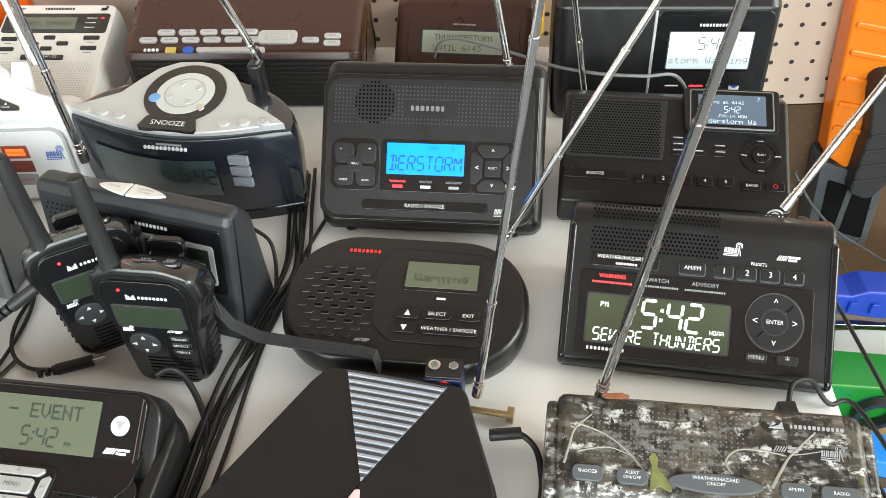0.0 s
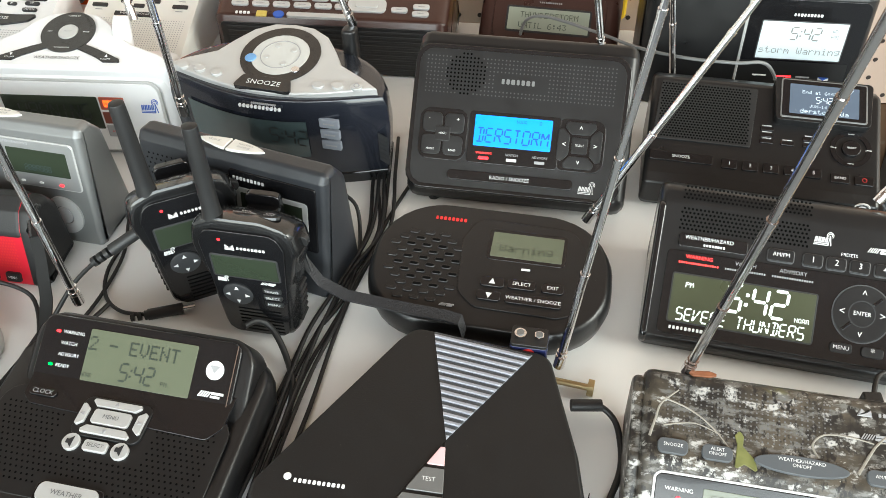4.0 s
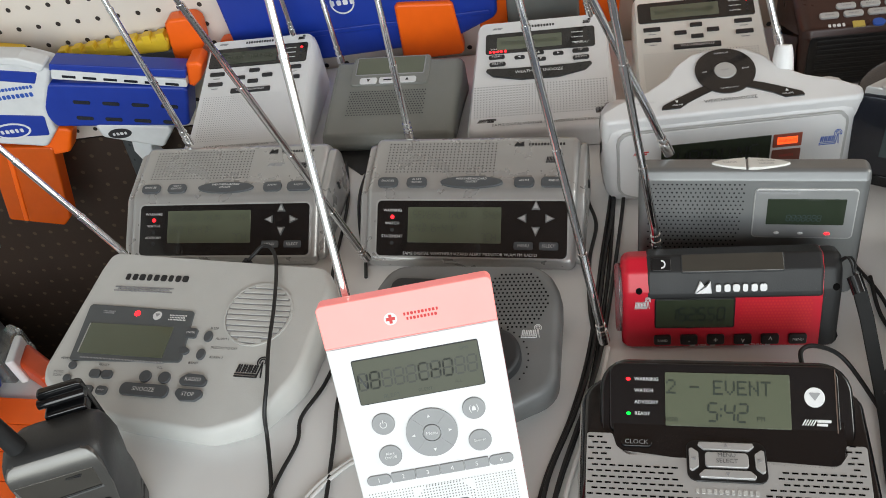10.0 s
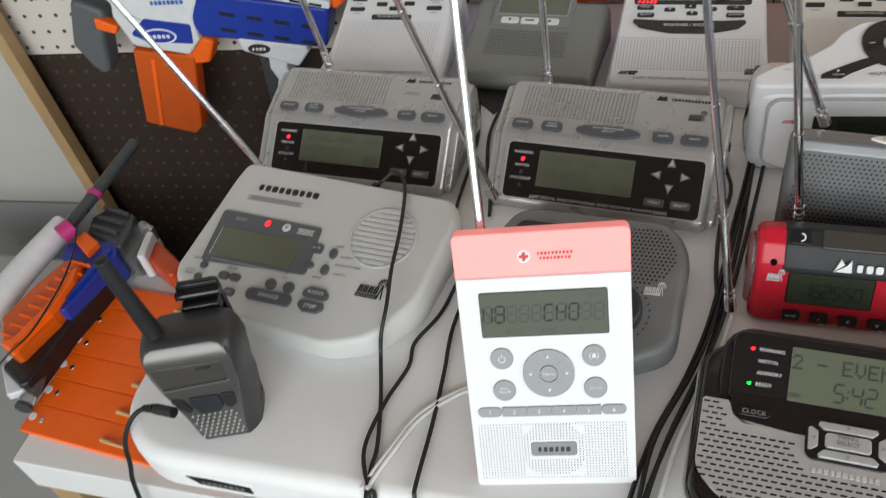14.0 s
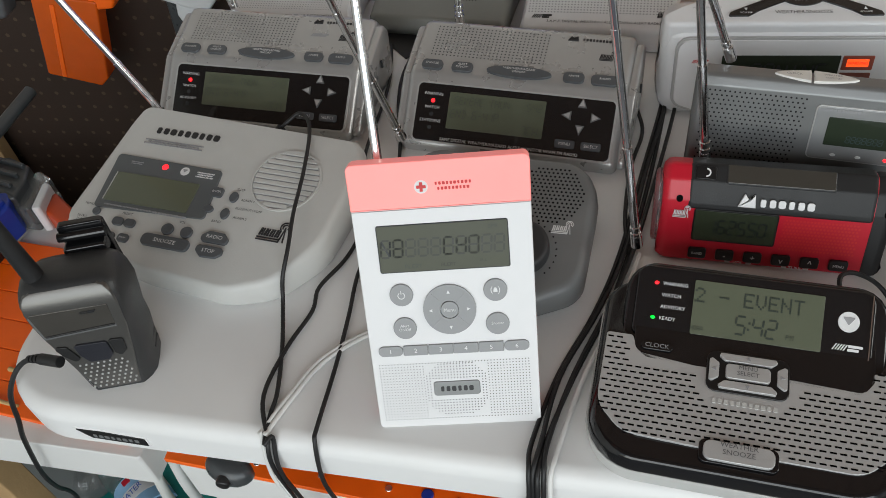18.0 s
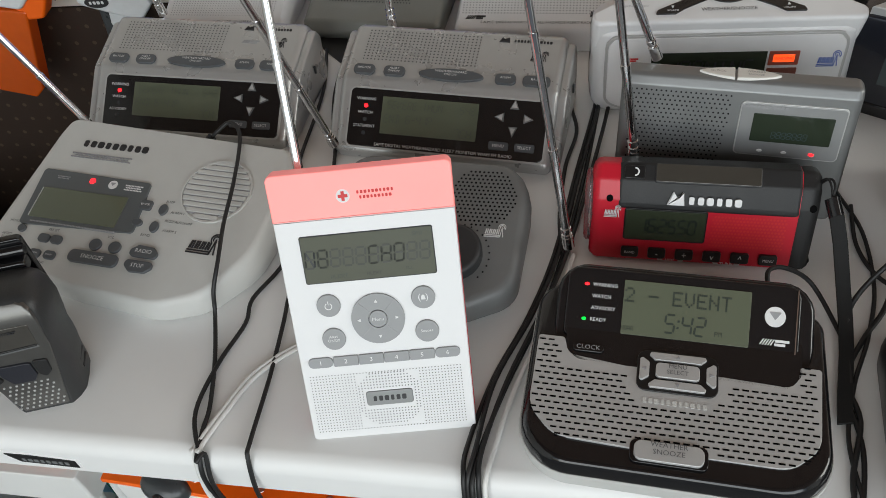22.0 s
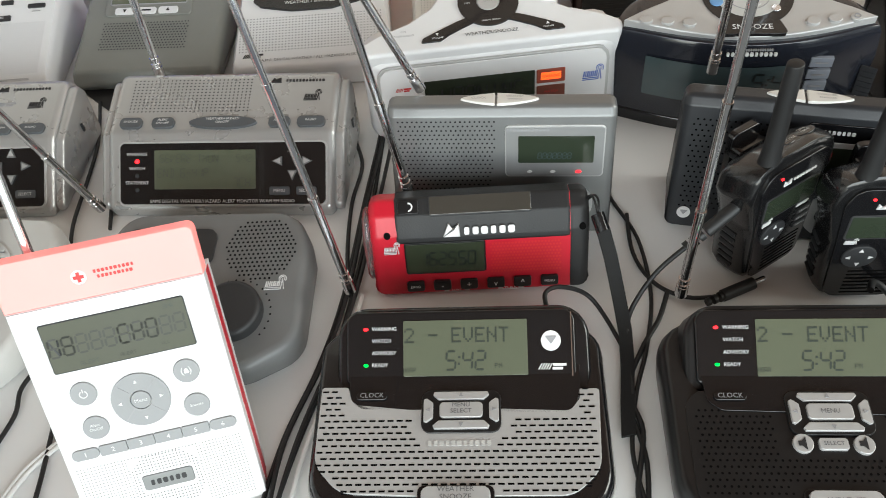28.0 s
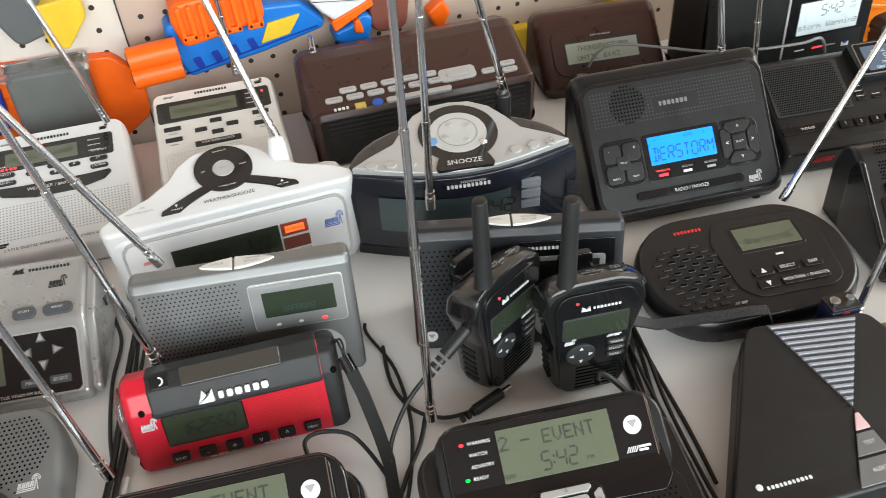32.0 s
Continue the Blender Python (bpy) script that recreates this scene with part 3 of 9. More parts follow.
def display(par, F, u0, u1, v0, v1, mat, frame_mat=None, rim=1.5, t=0.9, lines=(), label="", r=0.8):
    """A window with its frame; lines: (u, v, words, cap height, ink)."""
    u, v, w, h = (u0 + u1) / 2, (v0 + v1) / 2, u1 - u0, v1 - v0
    if frame_mat:
        key(par, F, "display_frame", u, v, w + 2 * rim, h + 2 * rim, frame_mat, r + rim, t, edge=0.4)
    pane = key(par, F, "display", u, v, w, h, mat, r, t + 0.15, label, 0.2)
    for a, b, s, cap, ink, *al in lines:
        if s[0] == "~" or (s[0].isdigit() and ":" in s):
            segment_text(pane, F, a, b, s.lstrip("~"), cap, ink, t + 0.35)
        else:
            dot_text(pane, F, a, b, s, cap, ink, t + 0.35, 1.96 * min(a - u0, u1 - a))
    return pane


def lamp_dot(par, F, u, v, r, mat, t=1.0, name="indicator_light", ry=None):
    return knob(par, F, name, u, v, r, mat, t, ry=ry, n=12, edge=0.3)


# ---- display characters: dots and segments ----
DOTS = dict(A="7E1111117E", B="7F49494936", C="3E41414122", D="7F4141221C", E="7F49494941", F="7F09090901", G="3E4149497A", H="7F0808087F", I="00417F4100", J="2040413F01", K="7F08142241", L="7F40404040", M="7F020C027F", N="7F0408107F", O="3E4141413E", P="7F09090906", R="7F09192946", S="4649494931", T="01017F0101", U="3F4040403F", V="1F2040201F", W="3F4038403F", X="6314081463", Y="0708700807",
            a="2054545478", d="384444487F", e="3854545418", g="0C5252523E", h="7F08040478", i="00447D4000", l="00417F4000", m="7C04180478", n="7C08040478", o="3844444438", r="7C08040408", s="4854545420", t="043F444020", u="3C4040207C", v="1C2040201C")
DOTS.update({"0": "3E5149453E", "1": "00427F4000", "2": "4261514946", "3": "2141454B31", "4": "1814127F10", "5": "2745454539", "6": "3C4A494930", "7": "0171090503", "8": "3649494936", ":": "0036360000", "-": "0808080808", " ": "0000000000"})
SEGS = {"a": ((0, 2), (1, 2)), "b": ((1, 2), (1, 1)), "c": ((1, 1), (1, 0)), "d": ((0, 0), (1, 0)), "e": ((0, 1), (0, 0)), "f": ((0, 2), (0, 1)), "g": ((0, 1), (1, 1)), "h": ((0, 2), (0.5, 1)), "i": ((0.5, 2), (0.5, 1)), "j": ((1, 2), (0.5, 1)), "k": ((0, 0), (0.5, 1)), "l": ((0.5, 1), (0.5, 0)), "m": ((1, 0), (0.5, 1))}
LIT = {"0": "abcdef", "1": "bc", "2": "abged", "3": "abgcd", "4": "fgbc", "5": "afgcd", "6": "afgedc", "7": "abc", "8": "abcdefg", "S": "afgcd", "E": "afged", "V": "fekj", "R": "afbgem", "T": "ail", "H": "fbecg", "U": "fbecd", "N": "fbechm", "D": "ailbcd", "O": "abcdef", "M": "fbechj", "C": "afed", "W": "fbeckm", "A": "fabecg", "G": "afedc", "P": "afbge", "-": "g", "I": "il", "X": "abcdefghijklm", " ": ""}


def flat_mesh(name, verts, faces, mat, parent):
    me = bpy.data.meshes.new(name)
    me.from_pydata([tuple(p) for p in verts], [], faces)
    me.materials.append(mat)
    o = new(name, me)
    o.parent = parent
    o["kind"] = "stuff"
    return o


def dot_text(par, F, u, v, words, cap, mat, t, room=1000.0):
    q = cap / 7
    p = min(q, room / (6 * len(words) - 1))
    x0 = u - (len(words) * 6 - 1) * p / 2
    verts, faces = [], []
    for i, ch in enumerate(words):
        code = DOTS.get(ch, DOTS["-"])
        for c in range(5):
            col = int(code[2 * c:2 * c + 2], 16)
            for r in range(7):
                if col >> r & 1:
                    x, y, k = x0 + (i * 6 + c) * p, v + cap / 2 - (r + 1) * q, len(verts)
                    verts += [F((x + a) * MM, (y + b) * MM, t * MM) for a, b in ((0.06 * p, 0.06 * q), (0.94 * p, 0.06 * q), (0.94 * p, 0.94 * q), (0.06 * p, 0.94 * q))]
                    faces.append((k, k + 1, k + 2, k + 3))
    return flat_mesh("display_text", verts, faces, mat, par)


def segment_text(par, F, u, v, words, cap, mat, t, fat=0.11, slant=0.08, wide=0.52):
    w, gap = cap * wide, cap * 0.2
    total = sum((gap * 1.1 if ch == ":" else w + gap) for ch in words) - gap
    x = u - total / 2
    verts, faces = [], []
    def quad(pts):
        k = len(verts)
        verts.extend(F((a + slant * (b - v)) * MM, b * MM, t * MM) for a, b in pts)
        faces.append(tuple(range(k, k + len(pts))))
    for ch in words:
        if ch == ":":
            for dy in (-0.18, 0.18):
                q = cap * 0.06
                quad([(x + a, v + dy * cap + b) for a, b in ((-q, -q), (q, -q), (q, q), (-q, q))])
            x += gap * 1.1
            continue
        for s in LIT.get(ch, "ag"):
            (ax, ay), (bx, by) = SEGS[s]
            a, b = Vector((x + ax * w, v + (ay - 1) * cap / 2)), Vector((x + bx * w, v + (by - 1) * cap / 2))
            d = (b - a).normalized()
            n = Vector((-d.y, d.x)) * cap * fat / 2
            a, b = a + d * cap * 0.035, b - d * cap * 0.035
            c = d * cap * fat * 0.45
            quad([tuple(q) for q in (a, a + c - n, b - c - n, b, b - c + n, a + c + n)])
        x += w + gap
    return flat_mesh("display_text", verts, faces, mat, par)


POSES = {}


def radio(name, label, x, y, yaw, group="weather radios on the table", category="radio", scale=(1, 1, 1)):
    ob = thing(name, label, category, x, y, yaw, group=group)
    ob.scale = scale
    POSES[ob.name] = pose(x, y, TABLE, 0, 0, yaw) @ Matrix.Diagonal((*scale, 1))
    return ob


def mast(par, base, way, length, n=6, r0=0.0031, r1=0.0017):
    """A telescopic antenna given in the table's own axes: foot (x, y, height over the table) and direction."""
    inv = POSES[par.name].inverted()
    b = Vector((base[0], base[1], TABLE + base[2]))
    t = b + Vector(way).normalized() * length
    return antenna(par, inv @ b, inv @ t, n, r0, r1)


def feet(par, w, d, y0=0.008, h=0.003):
    for sx in (-1, 1):
        for y in (y0, d - y0):
            part("foot", solid(bmesh.new(), circle(0.005, 12, sx * (w / 2 - 0.014), y), flat, 0, h, 0.0008), RUBBER, par)


# ---- black reclining radio with a blue display ----
def blue_display_radio():
    o = radio("weather_radio", "black reclining weather radio with a glowing blue display", -0.0298, 0.5304, -6, scale=(1, 1, 1.118))
    part("body", profile_body([(0.006, 0.0), (-0.004, 0.014), (0.083, 0.099), (0.094, 0.103), (0.112, 0.09), (0.104, 0.0)], 0.19, [0.004, 0.009, 0.005, 0.008, 0.012, 0.003], 0.010), BLACK, o)
    F = Face(0, -0.004, 0.018, 44.3)
    rim = key(o, F, "front_panel", -3, 58, 184, 118, GLOSS, 14, 1.6, "black front panel with a glossy rounded rim", 1.4)
    key(rim, F, "panel_inset", -3, 58, 176, 110, BLACK, 12, 1.75, edge=0.2)
    G = Face(0, -0.004 - 0.0012, 0.0192, 44.3)
    inside = lambda u, v: (u + 50) ** 2 + (v - 94) ** 2 > 17.5 ** 2 and not (-25 < u < 20 and 84 < v < 97)
    punched(o, G, -84, 78, 78, 108, 3.2, 3.2, 0.7, DOTDIM, keep=inside, label="rows of pale raised speaker dots")
    punched(o, G, -66.4, -34, 78, 110, 3.2, 3.2, 0.95, HOLE, keep=lambda u, v: (u + 50) ** 2 + (v - 94) ** 2 < 17 ** 2, label="round field of open speaker holes")
    mark(o, G, -5, 90, 30, 6.0, GREYSIL, t=0.6)
    key(o, G, "screen_bezel", -4, 44, 78, 42, GLOSS, 3, 0.9)
    display(o, G, -38, 28, 37, 62, BLUEGLOW, None, t=1.0, lines=[(-5, 46, "~DERSTORM", 11, DEEPBLUE), (-31, 58.5, "-", 3.0, DEEPBLUE), (2, 58.5, "NOAA", 2.6, DEEPBLUE), (18, 58.5, "8", 3.0, DEEPBLUE)], label="backlit blue display")
    for u, m, s in ((-28, LEDRED, "WARNING"), (-4, WHITEMARK, "WATCH"), (20, GREYMARK, "ADVISORY")):
        key(o, G, "alert_lamp", u, 27.5, 9, 2.6, m, 0.6, 1.2)
        word(o, G, u, 31.4, s, 2.0, REDLIT if m is LEDRED else GREYMARK, t=1.1)
    for cu, grid_keys in ((-65, ("-", "+", "PRESET", "BAND")), (52, ())):
        pad = key(o, G, "button_pad", cu, 44, 42, 42, GLOSS, 9, 0.7)
        if grid_keys:
            for i, s in enumerate(grid_keys):
                u, v = cu + (-9.5 if i % 2 == 0 else 9.5), 44 + (9 if i < 2 else -9)
                k = key(pad, G, "button", u, v, 17, 16, BLACK, 4, 2.2)
                word(k, G, u - (3 if i % 2 == 0 else -3) * (i < 2), v + (3 if i < 2 else -4), s, 3.2 if i < 2 else 1.6, WHITEMARK, t=2.45)
            k = key(pad, G, "button", cu, 44, 13, 12, BLACK, 1.5, 2.7)
            word(k, G, cu, 44, "MENU", 1.7, WHITEMARK, t=2.95)
        else:
            for sgn, ch in ((0, "^"), (1, ">"), (2, "v"), (3, "<")):
                c, q = math.cos(-1.5708 * sgn), math.sin(-1.5708 * sgn)
                k = shape("arrow_button", G, [((cu + a * c - b * q) * MM, (44 + a * q + b * c) * MM) for a, b in ((-17, 18.6), (17, 18.6), (7.6, 8.6), (-7.6, 8.6))], 0.0022, BLACK, pad, 0.003, edge=0.0006)
                word(k, G, cu - 13 * q, 44 + 13 * c, ch, 4.2, WHITEMARK, t=2.45)
            k = key(pad, G, "button", cu, 44, 13.5, 13, BLACK, 1.5, 1.9)
            word(k, G, cu, 44, "SELECT", 1.6, WHITEMARK, t=2.1)
    k = key(o, G, "snooze_bar", -4, 12, 108, 8, GLOSS, 3.5, 2.0)
    word(k, G, -4, 12, "RADIO / SNOOZE", 3.0, WHITEMARK, t=2.3)
    mast_mark(o, G, 61, 10, 0.95)
    mast(o, (0.043, 0.62, 0.1), (-0.17, 0.06, 0.983), 0.55)
    feet(o, 0.17, 0.1)


# ---- half-moon clock radio, dark blue ----
def half_moon_radio():
    o = radio("clock_radio", "dark blue half-moon clock radio with a silver control top", -0.2465, 0.557, -10, scale=(1.035, 1.035, 0.985))
    def lens(k, front=0.026, back=0.07, n=20):
        f = [(-0.1 * k + 0.2 * k * i / n, 0.028 - front * math.sin(math.pi * i / n) * k) for i in range(n + 1)]
        b = [(0.1 * k * math.cos(math.pi * i / n), 0.028 + back * k * math.sin(math.pi * i / n)) for i in range(1, n)]
        return f + b
    part("base", solid(bmesh.new(), lens(0.97), flat, 0.0, 0.012, 0.003), GLOSS, o)
    bm = bmesh.new()
    rings = []
    for k, z in ((0.96, 0.012), (1.0, 0.03), (1.02, 0.06), (1.0, 0.083), (0.97, 0.09), (0.9, 0.092)):
        rings.append([bm.verts.new((p[0], p[1], z)) for p in lens(k)])
    for lo, hi in zip(rings, rings[1:]):
        for i in range(len(lo)):
            bm.faces.new((lo[i - 1], lo[i], hi[i], hi[i - 1]))
    bm.faces.new(rings[-1]), bm.faces.new(list(reversed(rings[0])))
    part("body", bm, NAVY, o)
    T = Face(0, 0.0, 0.0925, 9.5)
    edge = [(p[0], p[1]) for p in lens(0.93, 0.022)[:21]]
    bell = [(0.078, 0.038), (0.056, 0.05), (0.046, 0.066), (0.034, 0.082), (0.018, 0.0915)]
    part("control_top", solid(bmesh.new(), edge + bell + [(0.0, 0.0935)] + [(-x, y) for x, y in reversed(bell)], T, -0.03, 0.0022, 0.0018, 3), SILVER, o, "silver bell-shaped control top")
    U = Face(0, 0, 0.0948, 9.5)
    ring_part("dial_ring", U, 0.001, 0.052, 0.025, 0.0345, 0.0008, GLOSS, o, "black printed ring", 0, 360)
    knob(o, U, "control_disc", 1, 52, 25, WARMGREY, 1.0, "pale grey control disc")
    ring_part("disc_groove", U, 0.001, 0.052, 0.0165, 0.0172, 0.0013, GREYMARK, o)
    for a in (35, 120, 200, 300):
        knob(o, U, "button", 1 + 12 * math.cos(radians(a)), 52 + 12 * math.sin(radians(a)), 2.6, SILVER, 1.8)
    knob(o, U, "blue_button", -23, 44, 5, PALEBLUE, 1.8, "pale blue oval button")
    knob(o, U, "button", 20, 36, 3.6, CHROME, 2.0)
    shape("snooze_bar", U, [(-0.026, 0.008), (0.026, 0.008), (0.021, 0.023), (-0.021, 0.023)], 0.0022, GLOSS, o, 0.003)
    word(o, U, 0, 15, "SNOOZE", 5.2, WHITEMARK, t=2.5)
    for s in (-1, 1):
        for i in range(3):
            knob(o, U, "button", s * (45 + 16 * i), 22 - abs(i - 1) * 0.5 + 3 * i * 0.6, 5, SILVER, 2.2, ry=4)
            if i == 2 and s == 1:
                ring_part("power_mark", U, (s * (45 + 16 * i)) * MM, 0.0255, 0.0018, 0.0024, 0.0027, GREYMARK, o)
    B = Face(0, 0.0015, 0.0, 88)
    window = bmesh.new()
    n = 14
    lo = [window.verts.new((x, 0.028 - 0.0262 * math.sin(math.pi * (x + 0.1) / 0.2) * 1.02 - 0.0016, 0.034)) for x in [-0.075 + 0.112 * i / n for i in range(n + 1)]]
    hi = [window.verts.new((v.co.x, v.co.y - 0.0002, 0.072)) for v in lo]
    for i in range(n):
        window.faces.new((lo[i], lo[i + 1], hi[i + 1], hi[i]))
    part("display", window, LCDNAVY, o, "dark blue-black clock display")
    W = Face(0.01, 0.0002, 0.0, 90, 0)
    segment_text(o, W, 12, 58, "5:42", 15, LCDTEAL, 1.6)
    for i in range(3):
        k = key(o, Face(0.0555, 0.0095, 0, 90), "button", 0, 70 - 11.5 * i, 17, 9, BLUEGREY, 0.8, 2.0)
        mark(k, Face(0.0555, 0.0095, 0, 90), 0, 70 - 11.5 * i, 10, 2, GREYMARK, t=2.7)
    mark(o, Face(0, 0.0003, 0, 90), 0, 84.5, 38, 4.6, WHITEMARK, t=1.0)
    mark(o, Face(0, 0.0003, 0, 90), 4, 88.6, 22, 2.2, GREYMARK, t=1.0)
    for i in range(6):
        part("side_vent", solid(bmesh.new(), rrect(0.0012, 0.012, 0.0005, 1), Face(0.0975, 0.02, 0.028 + 0.005 * i, 0, 62), -0.002, 0.0026), SLATE, o)
    tower = part("antenna_mount", solid(bmesh.new(), rrect(0.013, 0.015, 0.005, 4, 0.05, 0.09), flat, 0.05, 0.114, 0.003), BLACK, o)
    mast(o, (-0.1765, 0.6455, 0.112), (-0.276, -0.11, 0.955), 0.5)


# ---- tall slim radios ----
def half_lens(x0, x1, a, b, n=10):
    """One part of a lens-shaped outline that reaches from x0 to x1, cut at a and b."""
    xs = [a + (b - a) * i / n for i in range(n + 1)]
    h = lambda x: 0.0062 * math.sin(math.pi * min(1, max(0, (x - x0) / (x1 - x0)))) ** 0.7 + 0.0004
    return [(x, -h(x)) for x in xs] + [(x, h(x)) for x in reversed(xs)]


LENS = half_lens(-0.029, 0.027, -0.029, -0.0045), half_lens(-0.029, 0.027, -0.0028, 0.027)


def slim_radio(label, x, y, yaw, mat, dark, scale=(1, 1, 1)):
    o = radio("slim_radio", label, x, y, yaw, scale=scale)
    part("body", profile_body([(0.0, 0.0), (0.0185, 0.099), (0.0235, 0.1055), (0.037, 0.1045), (0.05, 0.088), (0.056, 0.0)], 0.166, [0.003, 0.004, 0.005, 0.006, 0.012, 0.003], 0.006), mat, o)
    F = Face(0, 0.0004, 0.002, 79.5)
    T = Face(0, 0.0302, 0.1053, -4)
    a = part("clock_button", solid(bmesh.new(), LENS[0], T, -0.001, 0.0012, 0.0008), IVORY, o)
    word(a, T, -16, 0, "CLOCK", 2.2, GREYMARK, t=1.5)
    b = part("snooze_button", solid(bmesh.new(), LENS[1], T, -0.001, 0.0012, 0.0008), IVORY, o)
    word(b, T, 10, 1.7, "WEATHER", 1.9, GREYMARK, t=1.5)
    word(b, T, 10, -1.8, "SNOOZE", 1.9, GREYMARK, t=1.5)
    if not dark:
        punched(o, F, -75, -5, 18, 97, 3.5, 3.5, 0.72, HOLE, True, keep=lambda u, v: u < -2 - 0.12 * (93 - v), label="field of small punched speaker holes")
        key(o, F, "panel_rim", 39, 71, 72.5, 42.5, SILVER, 3.6, 0.9)
        panel = key(o, F, "display_panel", 39, 71, 71, 41, material("panel_silver_paint", (0.33, 0.335, 0.335), 0.34, 0.5, vary=0.05, bump=0.01), 3, 1.2, "silver-grey display panel")
        display(panel, F, 12.5, 67.5, 62, 84, LCDDARK, None, t=1.5, lines=[(39, 68, "~8888888", 5, LCDNAVY)], label="dark green display")
        mark(panel, F, 19, 89, 32, 3.4, GREYMARK, t=1.6)
        for u, m in ((21, WHITEMARK), (38, WHITEMARK), (57, LEDRED)):
            lamp_dot(panel, F, u, 54.5, 2.0, m, 1.8, ry=1.1)
        pad = ring_part("rocker_ring", F, 0.052, 0.026, 0.0085, 0.017, 0.0018, SILVER, o)
        knob(pad, F, "button", 52, 26, 7.5, SILVER, 2.2)
        round_mark(o, F, -74, 10, 4)
    else:
        panel = key(o, F, "display_panel", 38, 67, 74, 54, GLOSS, 2, 1.0, "black gloss display panel")
        mark(panel, F, 18, 88, 28, 4.2, WHITEMARK, t=1.3)
        key(panel, F, "display_frame", 37, 64, 62, 34, SILVER, 3, 1.4)
        display(panel, F, 10.5, 63.5, 54, 77, LCDDARK, None, t=1.8, label="dark display")
        lamp_dot(panel, F, 62, 50, 1.6, LEDRED, 1.5)
        punched(o, F, -74, -14, 18, 92, 4.2, 4.2, 0.85, HOLE, True)
        round_mark(o, F, -70, 12, 5)
        pad = ring_part("rocker_ring", F, 0.03, 0.022, 0.0085, 0.017, 0.0018, SILVER, o)
        knob(pad, F, "button", 30, 22, 7.5, SILVER, 2.2)
    return o


# ---- red crank radio ----
STRAP = material("woven_black_strap", (0.008, 0.008, 0.008), 0.85, vary=0.2, bump=0.1, fine=1400)


def crank_radio():
    o = radio("crank_radio", "red and black emergency crank radio with a solar panel", -0.4787, 0.4218, -5, scale=(1.01, 0.985, 1.18))
    prof = [(0.002, 0.002), (-0.0005, 0.004), (0.0125, 0.0445), (0.0205, 0.0555), (0.031, 0.0605), (0.042, 0.057), (0.05, 0.045), (0.05, 0.006), (0.045, 0.003)]
    shell = profile_body(prof, 0.128, 0.006, 0.001)
    bmesh.ops.translate(shell, verts=shell.verts, vec=(0.002, 0, 0))
    part("body", shell, RED, o, "red shell")
    F, T = Face(0, -0.0008, 0.003, 72.6), Face(0, 0.0118, 0.0442, 55.5)
    S = Face(0.002, 0.0203, 0.0562, 25.5)
    cap_out = [(0.0096, 0.0395), (0.0112, 0.044), (0.0196, 0.0562), (0.031, 0.0616), (0.043, 0.0578), (0.0512, 0.045), (0.0512, 0.02), (0.045, 0.03), (0.028, 0.036)]
    cap_bm = profile_body(cap_out, 0.124, 0.004, 0.004)
    bmesh.ops.translate(cap_bm, verts=cap_bm.verts, vec=(0.0045, 0, 0))
    part("top_shell", cap_bm, BLACK_MATT, o, "black rubbery top shell")
    for s, mat, wide, mid in ((-1, RED, 0.034, -0.058), (1, BLACK_MATT, 0.019, 0.0695)):
        bm = profile_body([(y + (0.0003 if y > 0.025 else -0.0003), z + (0.0003 if z > 0.03 else 0)) for y, z in prof], wide, 0.007, 0.007)
        bmesh.ops.translate(bm, verts=bm.verts, vec=(mid, 0, 0))
        e = part("end_cap", bm, mat, o)
        Ef = Face(mid + s * 0.004, 0.0125, 0.0435, 57)
        knob(e, Ef, "screw_hole", 0, 2, 2.4, HOLE, 1.4)
    lens = profile_body([(0.006, 0.006), (0.011, 0.042), (0.024, 0.055), (0.042, 0.05), (0.045, 0.006)], 0.006, 0.01, 0.003)
    bmesh.ops.translate(lens, verts=lens.verts, vec=(-0.0765, 0, 0))
    part("torch_lens", lens, GLASS, o, "clear torch lens")
    display(o, F, -50, 5, 17, 38, material("lcd_dim_green", (0.036, 0.045, 0.026), 0.25, vary=0.15, scale=30, bump=0, coat=0.2), BLACK, 1.0, 0.9, [(-21, 27, "~162550", 9.5, LCDTEAL)], "dim grey-green display")
    punched(o, F, 10, 58.5, 15, 37, 2.3, 2.3, 0.85, REDMARK, True, label="red dimpled speaker field")
    for i, s in enumerate(("BAND", "-", "+", "v", "^", "MENU")):
        u = -45.3 + 19.2 * i
        k = key(o, F, "button", u, 7, 12.5, 7.5, BLACK, 1.6, 2.4)
        word(k, F, u, 7, s, 1.9 if len(s) > 1 else 4.4, WHITEMARK, t=2.7)
    for u, s in ((-16, "VOL"), (23, "TUNE")):
        word(o, F, u, 1.9, s, 2.6, WHITEMARK, t=1.2)
        for d in (-1, 1):
            key(o, F, "bracket_mark", u + d * 7.2, 1.9, 3.4, 0.5, WHITEMARK, 0.1, 1.2, edge=0.1)
            key(o, F, "bracket_mark", u + d * 8.8, 2.7, 0.5, 1.6, WHITEMARK, 0.1, 1.2, edge=0.1)
    mast_mark(o, F, -60, 35, 0.8, t=1.6)
    shape("name_mark", T, [(-0.023, -0.0005), (-0.011, -0.0005), (-0.012, 0.0085), (-0.0155, 0.004), (-0.019, 0.0085)], 0.0026, WHITEMARK, o, 0.0003)
    mark(o, T, 9, 3, 37, 7.5, WHITEMARK, t=2.6)
    key(o, S, "solar_frame", 1.5, 5.4, 71, 14, CHARCOAL, 1.5, 0.9)
    key(o, S, "solar_panel", 1.5, 5.4, 70, 13, SOLAR, 1, 1.2, "dark glossy solar panel")
    key(o, S, "torch_button", -48, 5, 14, 9.5, BLACK, 1.5, 1.5)
